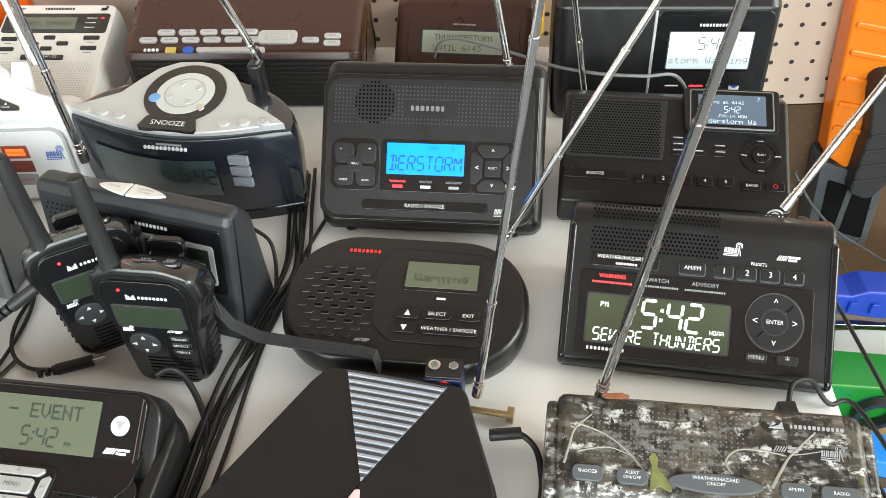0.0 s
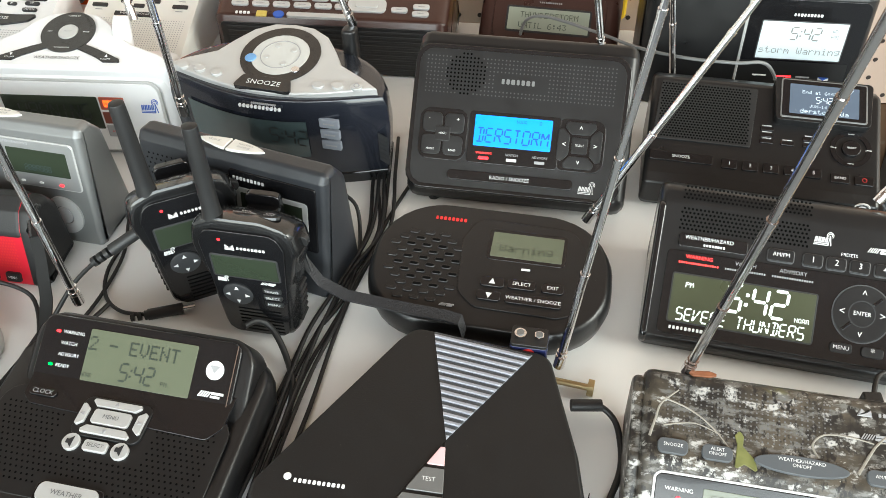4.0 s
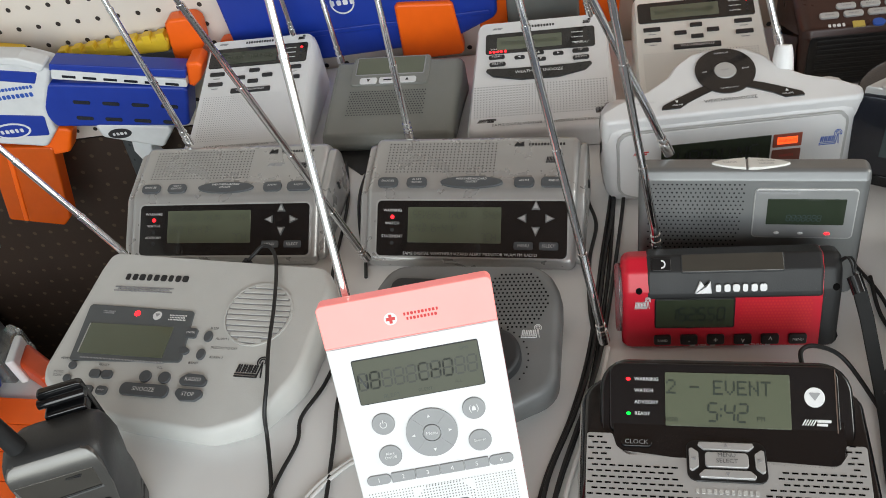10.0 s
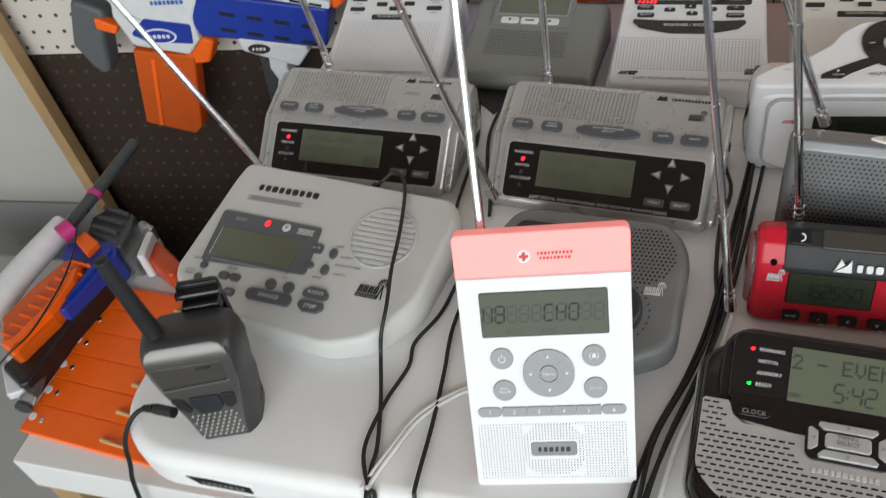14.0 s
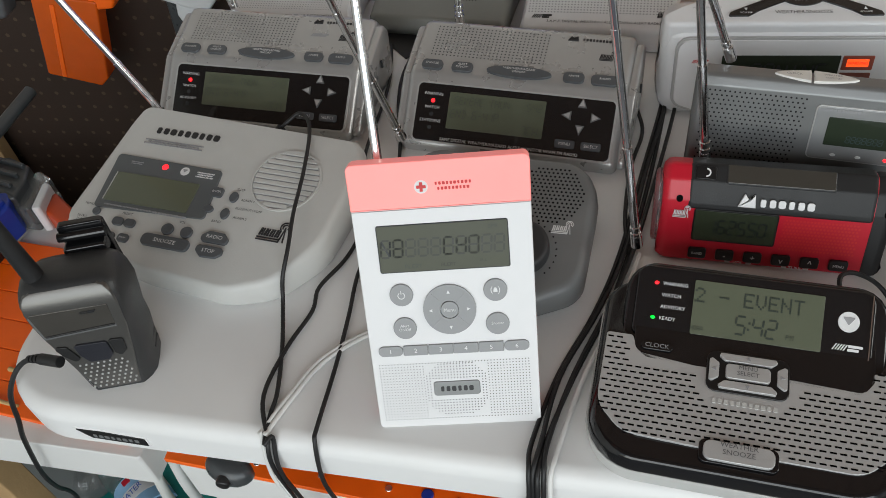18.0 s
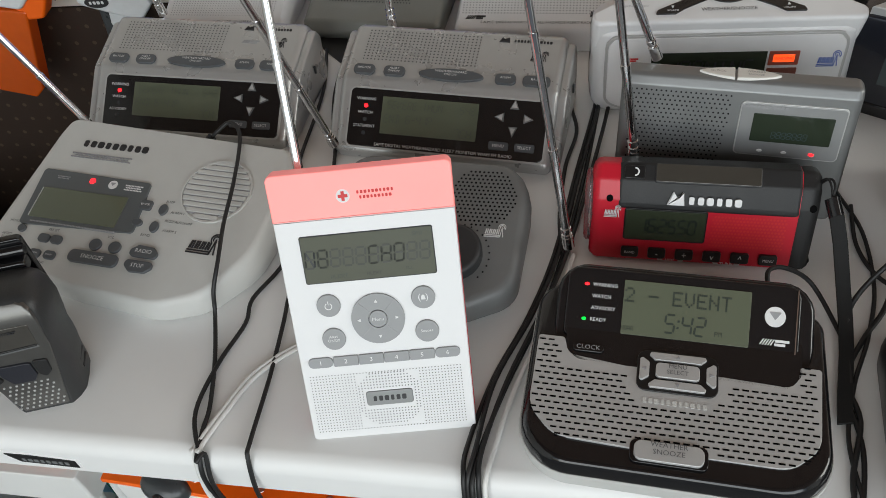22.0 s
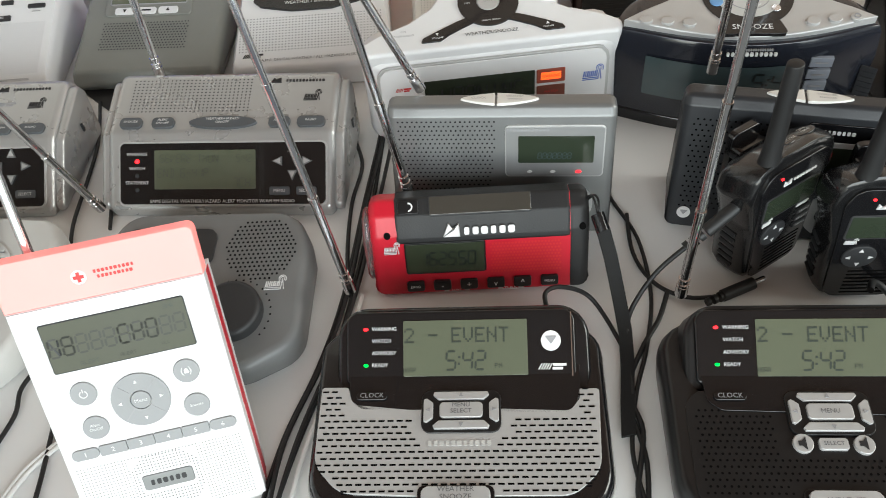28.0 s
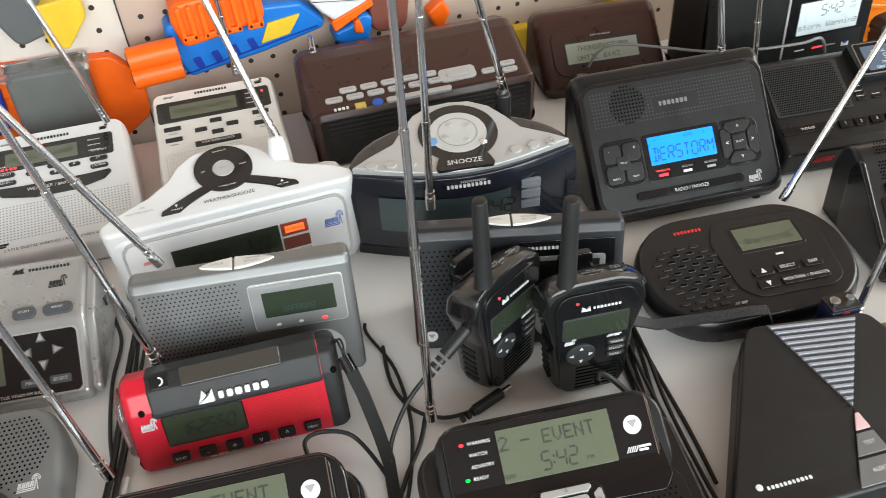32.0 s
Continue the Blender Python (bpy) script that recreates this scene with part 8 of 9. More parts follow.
bars(MK, 0.004, -0.006, 0.046, 0.008, BLUEMARK, g, t=0.0006)
slabs(g, "barrel", [(-1.172, 0.065), (-1.002, 0.036), (-1.02, -0.018), (-1.182, 0.003), (-1.189, 0.022)], 0.832, 0.034, BLUE, 0.006, 0.009)
slabs(g, "top_rail", [(-1.147, 0.09), (-0.994, 0.06), (-0.998, 0.049), (-1.151, 0.081)], 0.829, 0.024, BLUE, 0.002, 0.003)
slabs(g, "white_rail", [(-1.148, 0.083), (-0.998, 0.048), (-1.0, 0.038), (-1.153, 0.071)], 0.828, 0.01, TOYWHITE, 0.002, 0.001)
for i in range(6):
    a, b = -1.138 + 0.023 * i, 0.0745 - 0.0053 * i
    slabs(g, "rail_notch", [(a, b), (a + 0.015, b - 0.0035), (a + 0.014, b - 0.0065), (a - 0.001, b - 0.003)], 0.8275, 0.004, NAVY, 0.0005, 0)
for k, (dx, dz) in enumerate(((0.0, 0.03), (-0.006, 0.008))):
    for i in range(4):
        a, b = -1.145 + dx + 0.034 * i, dz + 0.008 - 0.0068 * i
        slabs(g, "barrel_slot", [(a, b), (a + 0.02, b - 0.004), (a + 0.0195, b - 0.009), (a - 0.0005, b - 0.005)], 0.8315, 0.008, NAVY, 0.002, 0)
slabs(g, "muzzle", [(-0.994, 0.066), (-0.973, 0.065), (-0.984, 0.041), (-1.003, 0.027)], 0.834, 0.03, ORANGE)
slabs(g, "magazine", [(-1.291, -0.016), (-1.206, -0.028), (-1.24, -0.144), (-1.254, -0.156), (-1.325, -0.136)], 0.836, 0.022, ORANGECLEAR, 0.004, 0.003, "see-through orange magazine")
slabs(g, "magazine_rib", [(-1.27, -0.03), (-1.264, -0.031), (-1.298, -0.14), (-1.304, -0.139)], 0.8345, 0.006, ORANGE, 0.001, 0.001)
slabs(g, "trigger_guard", [(-1.195, 0.0), (-1.17, -0.006), (-1.189, -0.04), (-1.215, -0.042), (-1.222, -0.02)], 0.838, 0.022, ORANGE)
slabs(g, "foregrip", [(-1.137, 0.004), (-1.038, -0.016), (-1.064, -0.045), (-1.106, -0.03), (-1.133, -0.02)], 0.832, 0.028, TOYWHITE, 0.006, 0.006)
OV2 = Face(-1.109, 0.8318, TABLE - 0.016, 90)
part("oval_mark", solid(bmesh.new(), circle(0.015, 20, 0, 0, 0.007), OV2, -0.002, 0.0006), BLACKMARK, g)
bars(OV2, 0, 0, 0.02, 0.006, WHITEMARK, g, t=0.001)
slabs(g, "bipod_leg", [(-1.106, -0.03), (-1.078, -0.037), (-1.086, -0.052), (-1.082, -0.066), (-1.092, -0.08), (-1.094, -0.124), (-1.118, -0.128), (-1.112, -0.09), (-1.104, -0.07), (-1.11, -0.052)], 0.842, 0.018, TOYWHITE, 0.004, 0.004, "white curved front grip")
slabs(g, "bipod_leg", [(-1.13, -0.034), (-1.108, -0.04), (-1.12, -0.14), (-1.14, -0.137)], 0.862, 0.015, TOYDARK, 0.005)
slabs(g, "grip", [(-1.347, 0.06), (-1.304, 0.04), (-1.325, 0.0), (-1.344, -0.059), (-1.363, -0.044), (-1.377, -0.007)], 0.836, 0.03, TOYGREY, 0.01, 0.008)
slabs(g, "trigger", [(-1.322, 0.035), (-1.293, 0.021), (-1.3, 0.01), (-1.325, 0.018)], 0.832, 0.012, ORANGE, 0.003, 0.002)
slabs(g, "rear_block", [(-1.357, 0.12), (-1.333, 0.12), (-1.362, 0.077), (-1.395, 0.058), (-1.4, 0.12)], 0.83, 0.03, BLUE, 0.006)

g = toy("toy_blaster", "yellow toy blaster with an orange muzzle")
slabs(g, "body", [(-1.172, 0.07), (-1.024, 0.076), (-1.031, 0.054), (-1.181, 0.058)], 0.885, 0.016, YELLOW)
for i in range(8):
    slabs(g, "rail_tooth", [(-1.165 + 0.018 * i, 0.075 + 0.0007 * i), (-1.155 + 0.018 * i, 0.0755 + 0.0007 * i), (-1.155 + 0.018 * i, 0.068), (-1.165 + 0.018 * i, 0.068)], 0.884, 0.012, YELLOW, 0.001, 0.001)
slabs(g, "barrel", [(-1.152, 0.058), (-1.017, 0.056), (-1.025, 0.026), (-1.141, 0.046)], 0.888, 0.014, TOYGREY)
slabs(g, "muzzle", [(-1.022, 0.096), (-0.979, 0.096), (-0.983, 0.061), (-1.01, 0.03), (-1.028, 0.045)], 0.882, 0.02, ORANGE, 0.01)
slabs(g, "stock", [(-1.31, 0.094), (-1.25, 0.1), (-1.255, 0.09), (-1.31, 0.084)], 0.885, 0.016, TOYGREY, 0.003)
slabs(g, "orange_cap", [(-1.292, 0.104), (-1.252, 0.107), (-1.256, 0.094), (-1.288, 0.09)], 0.88, 0.018, ORANGE, 0.006)
slabs(g, "yellow_end", [(-1.243, 0.092), (-1.204, 0.083), (-1.211, 0.075), (-1.248, 0.082)], 0.88, 0.016, YELLOW, 0.003)

g = toy("toy_blaster", "large dark blue toy blaster with orange magazine")
slabs(g, "body", [(-0.955, 0.16), (-0.63, 0.14), (-0.638, 0.045), (-0.7, 0.02), (-0.85, 0.018), (-0.95, 0.045)], 0.884, 0.02, BLUE, 0.012)
slabs(g, "magazine", [(-0.752, 0.08), (-0.686, 0.073), (-0.68, 0.005), (-0.754, 0.005)], 0.878, 0.02, ORANGE)
OV = Face(-0.81, 0.8837, TABLE + 0.088, 90)
ring_part("oval_mark", OV, 0, 0, 0.0125, 0.014, 0.0006, WHITEMARK, g)
bars(OV, 0, 0, 0.03, 0.009, WHITEMARK, g, t=0.0006)
slabs(g, "lower_ridge", [(-0.94, 0.058), (-0.645, 0.056), (-0.645, 0.05), (-0.94, 0.05)], 0.8825, 0.008, BLUE, 0.002, 0.002)
slabs(g, "upper_ridge", [(-0.94, 0.118), (-0.64, 0.112), (-0.64, 0.104), (-0.94, 0.11)], 0.8825, 0.008, BLUE, 0.002, 0.002)
slabs(g, "trigger_guard", [(-0.97, 0.06), (-0.92, 0.055), (-0.93, 0.0), (-0.975, 0.005)], 0.886, 0.015, ORANGE, 0.01)

g = toy("toy_blaster", "orange toy blaster hanging behind the white radios")
slabs(g, "body", [(-0.66, 0.115), (-0.52, 0.1), (-0.495, 0.07), (-0.5, 0.02), (-0.56, -0.02), (-0.66, -0.01)], 0.894, 0.012, ORANGE, 0.015)
slabs(g, "barrel", [(-0.7, 0.11), (-0.62, 0.11), (-0.62, 0.075), (-0.7, 0.075)], 0.892, 0.012, ORANGE, 0.012)

b = tagged(new("storage_case"), "smoky clear plastic case hanging on the pegboard", "plastic case")
slabs(b, "shell", [(-0.625, 0.11), (-0.545, 0.108), (-0.546, 0.0), (-0.628, 0.0)], 0.872, 0.022, SMOKE, 0.012, 0.005)
slabs(b, "rim", [(-0.629, 0.114), (-0.541, 0.112), (-0.542, 0.102), (-0.629, 0.104)], 0.87, 0.024, GLASS, 0.003, 0.001)

g = toy("toy_blaster", "blue and orange toy blaster with a yellow flash")
for dz in (0.0, 0.021):
    part("nose_tube", tube([(-0.503, 0.868, TABLE + 0.083 + dz), (-0.452, 0.868, TABLE + 0.085 + dz)], 0.0125, 16, 2), ORANGE, g)
    part("nose_bore", tube([(-0.5045, 0.868, TABLE + 0.083 + dz), (-0.5, 0.868, TABLE + 0.083 + dz)], 0.0075, 14, 2), HOLE, g)
slabs(g, "body", [(-0.46, 0.128), (-0.38, 0.13), (-0.314, 0.124), (-0.284, 0.09), (-0.36, 0.074), (-0.447, 0.062), (-0.462, 0.1)], 0.88, 0.03, SKYBLUE, 0.008, 0.006)
for i in range(4):
    slabs(g, "body_groove", [(-0.44 + 0.02 * i, 0.085 + 0.003 * i), (-0.432 + 0.02 * i, 0.086 + 0.003 * i), (-0.428 + 0.02 * i, 0.073 + 0.003 * i), (-0.436 + 0.02 * i, 0.072 + 0.003 * i)], 0.8785, 0.004, BLUE, 0.002, 0.0005)
slabs(g, "seam", [(-0.45, 0.069), (-0.3, 0.094), (-0.3, 0.0925), (-0.45, 0.0675)], 0.879, 0.004, BLUE, 0.0004, 0)
slabs(g, "top_cover", [(-0.45, 0.15), (-0.4, 0.156), (-0.356, 0.145), (-0.355, 0.116), (-0.4, 0.106), (-0.445, 0.1), (-0.452, 0.13)], 0.872, 0.034, ORANGE, 0.008, 0.006, "ribbed orange top cover")
for i in range(4):
    a = -0.446 + 0.023 * i
    for d in (0.0, 0.011):
        slabs(g, "cover_rib", [(a + d, 0.148), (a + d + 0.006, 0.148), (a + d + 0.0075, 0.11), (a + d + 0.0015, 0.11)], 0.867, 0.008, ORANGE, 0.0025, 0.002)
    slabs(g, "cover_rib", [(a + 0.001, 0.116), (a + 0.018, 0.117), (a + 0.018, 0.11), (a + 0.001, 0.109)], 0.867, 0.008, ORANGE, 0.002, 0.002)
slabs(g, "yellow_flash", [(-0.354, 0.108), (-0.317, 0.112), (-0.332, 0.091), (-0.365, 0.086)], 0.878, 0.01, YELLOW, 0.001, 0.001)
slabs(g, "white_rear", [(-0.312, 0.132), (-0.237, 0.116), (-0.25, 0.106), (-0.281, 0.096), (-0.294, 0.108)], 0.874, 0.03, TOYWHITE, 0.005, 0.004)
slabs(g, "orange_rear", [(-0.286, 0.097), (-0.238, 0.115), (-0.236, 0.107), (-0.283, 0.084)], 0.872, 0.03, ORANGE, 0.002, 0.002)
slabs(g, "handle", [(-0.264, 0.084), (-0.248, 0.096), (-0.236, 0.089), (-0.242, 0.065), (-0.263, 0.053), (-0.292, 0.077)], 0.88, 0.03, SKYBLUE, 0.007, 0.004)
slabs(g, "orange_grip", [(-0.259, 0.091), (-0.253, 0.092), (-0.248, 0.073), (-0.26, 0.076)], 0.876, 0.02, ORANGE, 0.003, 0.002)
g = toy("toy_blaster", "maroon and white toy blaster partly behind a radio")
slabs(g, "body", [(-0.238, 0.14), (-0.185, 0.13), (-0.195, 0.06), (-0.238, 0.066)], 0.888, 0.016, MAROON, 0.014)
slabs(g, "white_trim", [(-0.3, 0.15), (-0.24, 0.145), (-0.245, 0.112), (-0.29, 0.118)], 0.876, 0.02, TOYWHITE)
slabs(g, "trigger", [(-0.17, 0.075), (-0.15, 0.09), (-0.14, 0.07), (-0.155, 0.045), (-0.162, 0.06)], 0.888, 0.016, ORANGE)
g = toy("toy_blaster", "grey and yellow toy blaster grip on the pegboard")
slabs(g, "grip", [(-0.63, 0.2), (-0.57, 0.2), (-0.565, 0.14), (-0.6, 0.13)], 0.886, 0.02, TOYGREY, 0.01)
slabs(g, "yellow_guard", [(-0.575, 0.17), (-0.53, 0.175), (-0.53, 0.15), (-0.555, 0.12), (-0.572, 0.125)], 0.884, 0.02, YELLOW, 0.004)
g = toy("toy_blaster", "yellow toy piece between two radios")
slabs(g, "body", [(-0.068, 0.03), (-0.03, 0.028), (-0.028, -0.03), (-0.06, -0.03)], 0.892, 0.012, YELLOW, 0.01)
slabs(g, "body_end", [(0.07, 0.08), (0.1, 0.08), (0.1, -0.02), (0.074, -0.02)], 0.892, 0.012, YELLOW, 0.008)

g = toy("toy_blaster", "tall clear orange toy blaster beside the table")
slabs(g, "body", [(0.441, 0.06), (0.52, 0.06), (0.526, -0.06), (0.512, -0.22), (0.47, -0.19), (0.456, -0.09)], 0.865, 0.03, AMBERCLEAR, 0.01)
for i in range(6):
    x, z = 0.449 + 0.0035 * i, 0.04 - 0.036 * i
    slabs(g, "body_ridge", [(x, z), (x + 0.05, z - 0.012), (x + 0.05, z - 0.02), (x, z - 0.008)], 0.862, 0.01, AMBERCLEAR, 0.003, 0.002)
slabs(g, "grip", [(0.484, -0.06), (0.522, -0.055), (0.55, -0.11), (0.55, -0.22), (0.534, -0.25), (0.505, -0.235), (0.502, -0.14)], 0.84, 0.03, BLACK_MATT, 0.012)
for i in range(4):
    slabs(g, "grip_groove", [(0.504, -0.14 - 0.024 * i), (0.549, -0.135 - 0.024 * i), (0.549, -0.14 - 0.024 * i), (0.504, -0.145 - 0.024 * i)], 0.838, 0.006, RUBBER, 0.001, 0.001)
slabs(g, "bracket", [(0.466, -0.195), (0.53, -0.222), (0.56, -0.25), (0.568, -0.352), (0.478, -0.32)], 0.86, 0.04, TOYDARK, 0.002, 0.002, "dark grey hollow bracket")
for pts in ([(0.482, -0.226), (0.512, -0.238), (0.513, -0.316), (0.491, -0.308)], [(0.521, -0.242), (0.549, -0.258), (0.557, -0.334), (0.523, -0.321)]):
    slabs(g, "bracket_hollow", pts, 0.8585, 0.01, HOLE, 0.002, 0)
cable("grey_cord", "grey twisted cord hanging on the pegboard", [(0.44, 0.87, TABLE - 0.22), (0.468, 0.852, TABLE - 0.262), (0.51, 0.845, TABLE - 0.305), (0.56, 0.845, TABLE - 0.342), (0.605, 0.855, TABLE - 0.38), (0.66, 0.86, TABLE - 0.42)], 0.002, TOYDARK, "cords on the pegboard")

g = toy("toy_blaster", "dark blue toy blaster on the low shelf")
slabs(g, "body", [(0.42, -0.315), (0.5, -0.325), (0.52, -0.318), (0.7, -0.34), (0.7, -0.375), (0.55, -0.372), (0.5, -0.36), (0.42, -0.345)], 0.74, 0.04, BLUE, 0.006, 0.008)
for i in range(4):
    slabs(g, "body_ridge", [(0.44 + 0.03 * i, -0.325 - 0.004 * i), (0.452 + 0.03 * i, -0.326 - 0.004 * i), (0.452 + 0.03 * i, -0.345 - 0.004 * i), (0.44 + 0.03 * i, -0.343 - 0.004 * i)], 0.735, 0.01, BLUE, 0.002, 0.003)
part("peg_hook", tube([(0.52, 0.76, TABLE - 0.345), (0.52, 0.9, TABLE - 0.34)], 0.0025, 8, 2), CHROME, g)
slabs(g, "hook_rail", [(0.44, -0.385), (0.7, -0.41), (0.7, -0.42), (0.44, -0.395)], 0.75, 0.02, CHROME, 0.002, 0.002)
g = toy("toy_blaster", "bright green toy blaster on the low shelf")
slabs(g, "body", [(0.43, -0.40), (0.62, -0.43), (0.68, -0.5), (0.6, -0.52), (0.45, -0.46)], 0.66, 0.06, GREEN, 0.02)
ring_part("trigger_ring", Face(0.54, 0.655, TABLE - 0.46, 90), 0, 0, 0.022, 0.03, 0.01, BLACK, g)
part("peg_hook", tube([(0.5, 0.66, TABLE - 0.43), (0.5, 0.9, TABLE - 0.42)], 0.0025, 8, 2), CHROME, g)
slabs(g, "red_part", [(0.43, -0.41), (0.46, -0.41), (0.47, -0.5), (0.44, -0.5)], 0.65, 0.04, REDMARK)
g = toy("toy_blaster", "bright blue toy rail on the low shelf")
slabs(g, "body", [(0.40, -0.44), (0.48, -0.46), (0.72, -0.56), (0.7, -0.62), (0.45, -0.53)], 0.59, 0.05, SKYBLUE)
for i in range(5):
    slabs(g, "rail_slot", [(0.45 + 0.045 * i, -0.475 - 0.02 * i), (0.475 + 0.045 * i, -0.485 - 0.02 * i), (0.47 + 0.045 * i, -0.505 - 0.02 * i), (0.445 + 0.045 * i, -0.495 - 0.02 * i)], 0.5885, 0.01, NAVY, 0.002, 0)
shelf = slab("low_shelf", 0.34, 1.1, 0.40, 0.8, TABLE - 0.64, TABLE - 0.62, WOOD, None)
tagged(shelf, "plain wooden low shelf holding toys", "shelf")
for x in (0.37, 1.07):
    for y in (0.43, 0.77):
        part("shelf_leg", solid(bmesh.new(), rrect(0.04, 0.04, 0.003, 2, x, y), flat, 0.0, TABLE - 0.641), WOOD, shelf)

# the lower bench with its orange slats
ROPE = material("waxed_rope", (0.55, 0.36, 0.15), 0.6, bump=0)
bench = thing("low_bench", "white board bench with orange plastic slats under the table", "bench", -1.196, 0.297, -3.3)
part("board", solid(bmesh.new(), rrect(0.238, 0.25, 0.003, 3, 0.119, 0.125), flat, -0.148, -0.103, 0.0015), BOARDWHITE, bench, "white painted board")
part("board", solid(bmesh.new(), [(0.275, -0.001), (0.77, -0.0277), (0.77, 0.2223), (0.275, 0.249)], flat, -0.155, -0.103, 0.0015), BOARDWHITE, bench, "white painted board")
for i in range(6):
    y, h = 0.045 + 0.0305 * i, 0.0149
    fall = 0.0855 * 0.23
    part("orange_slat", solid(bmesh.new(), [(-0.009, y - h), (0.225, y - h - fall), (0.225, y + h - fall), (-0.009, y + h)], flat, -0.103, -0.0985, 0.0008), ORANGE, bench)
    part("screw", solid(bmesh.new(), circle(0.003, 12, 0.0085 - 0.0018 * i, y - 0.002), flat, -0.0986, -0.0975, 0.0006), CHROME, bench)
    part("white_notch", solid(bmesh.new(), circle(0.0042, 14, -0.0035 - 0.0018 * i, y + 0.0005), flat, -0.0986, -0.0978), WHITEMARK, bench)
    part("rope_end", tube([(0.083, y - 0.0125, -0.0965), (0.098, y - 0.0155, -0.095), (0.112, y - 0.0165, -0.0965)], lambda s: 0.0024 - 0.001 * s, 8, 3), ROPE, bench)
    q = 0.0155 + 0.0305 * i
    part("orange_slat", solid(bmesh.new(), [(0.262, q - h), (0.77, q - h - 0.0272), (0.77, q + h - 0.0272), (0.262, q + h)], flat, -0.103, -0.0985, 0.0008), ORANGE, bench)
for i in range(7):
    part("screw", solid(bmesh.new(), circle(0.003, 12, 0.34 + 0.055 * i, 0.008 - 0.0029 * i), flat, -0.0986, -0.0975, 0.0006), CHROME, bench)
for x, y in ((0.016, 0.022), (0.72, 0.1)):
    part("bench_leg", solid(bmesh.new(), rrect(0.034, 0.03, 0.002, 2, x, y), flat, -TABLE, -0.148), WOOD, bench, "raw wooden leg")

for x, y in ((-0.547, 0.2555), (-0.716, 0.2705)):
    cap = thing("screw_cap", "round blue plastic screw cap on an orange slat", "screw cap", x, y, 0, TABLE - 0.0985, "screw caps on the bench")
    part("cap", solid(bmesh.new(), circle(0.0048, 18), flat, 0.0, 0.0022, 0.0012, 2), BLUE, cap)

g = toy("toy_blaster", "orange and blue toy blaster lying on the bench")
Z = lambda z: TABLE - 0.1 + z
def lying(par, name, pts, z0, z1, mat, r=0.006, label=""):
    return part(name, solid(bmesh.new(), fillet(pts, r, 3), flat, Z(z0), Z(z1), min(0.004, 0.7 * r)), mat, par, label)
lying(g, "body", [(-1.236, 0.391), (-1.257, 0.424), (-1.244, 0.47), (-1.227, 0.506), (-1.204, 0.502), (-1.198, 0.473), (-1.202, 0.432), (-1.219, 0.384)], 0.022, 0.046, ORANGECLEAR, 0.005, "see-through orange body")
for i in range(9):
    y = 0.398 + 0.0122 * i
    x = -1.243 + 0.0032 * i
    lying(g, "body_rib", [(x, y + 0.005), (x + 0.026, y - 0.001), (x + 0.026, y + 0.001), (x, y + 0.007)], 0.0455, 0.049, ORANGE, 0.0004)
lying(g, "body_rim", [(-1.236, 0.391), (-1.219, 0.384), (-1.202, 0.432), (-1.198, 0.473), (-1.204, 0.502), (-1.207, 0.473), (-1.211, 0.434), (-1.223, 0.397)], 0.04, 0.052, ORANGE, 0.002)
lying(g, "blue_frame", [(-1.24, 0.511), (-1.242, 0.532), (-1.185, 0.539), (-1.175, 0.519), (-1.187, 0.471), (-1.196, 0.439), (-1.205, 0.443), (-1.198, 0.475), (-1.203, 0.505)], 0.005, 0.042, BLUE, 0.004)
lying(g, "frame_edge", [(-1.19, 0.53), (-1.181, 0.522), (-1.192, 0.474), (-1.197, 0.452), (-1.199, 0.453), (-1.196, 0.478), (-1.188, 0.518)], 0.04, 0.0455, BLUE, 0.001)
lying(g, "orange_badge", [(-1.227, 0.529), (-1.223, 0.544), (-1.198, 0.528), (-1.203, 0.51)], 0.04, 0.05, ORANGE, 0.002)
lying(g, "muzzle", [(-1.234, 0.573), (-1.215, 0.593), (-1.183, 0.579), (-1.176, 0.558), (-1.176, 0.524), (-1.192, 0.535), (-1.227, 0.547)], 0.0, 0.042, TOYDARK, 0.008, "dark grey muzzle block")
for i in range(3):
    y = 0.548 + 0.014 * i
    lying(g, "muzzle_ridge", [(-1.222, y + 0.006), (-1.186, y - 0.004), (-1.185, y), (-1.221, y + 0.01)], 0.04, 0.047, TOYDARK, 0.001)
lying(g, "lower_frame", [(-1.225, 0.416), (-1.214, 0.453), (-1.207, 0.516), (-1.181, 0.493), (-1.195, 0.432), (-1.203, 0.357), (-1.243, 0.38)], 0.002, 0.026, BLACK, 0.006)
lying(g, "clear_clip", [(-1.183, 0.527), (-1.162, 0.524), (-1.159, 0.571), (-1.181, 0.583)], 0.0, 0.032, GLASS, 0.004, "smoky clear clip")
lying(g, "white_trim", [(-1.156, 0.521), (-1.147, 0.523), (-1.152, 0.558), (-1.161, 0.561)], 0.003, 0.036, TOYWHITE, 0.003)
lying(g, "orange_tip", [(-1.153, 0.531), (-1.161, 0.565), (-1.104, 0.523), (-1.113, 0.505)], 0.0, 0.025, REDORANGE, 0.006)
lever = lying(g, "lever", [(-1.252, 0.389), (-1.229, 0.384), (-1.205, 0.36), (-1.222, 0.352)], 0.012, 0.02, TOYWHITE, 0.003, "white pronged lever")
lying(g, "lever_prong", [(-1.252, 0.4), (-1.23, 0.408), (-1.227, 0.402), (-1.246, 0.391)], 0.012, 0.02, TOYWHITE, 0.002)
lying(g, "lever_prong", [(-1.243, 0.395), (-1.232, 0.396), (-1.228, 0.391), (-1.241, 0.384)], 0.012, 0.02, TOYWHITE, 0.002)
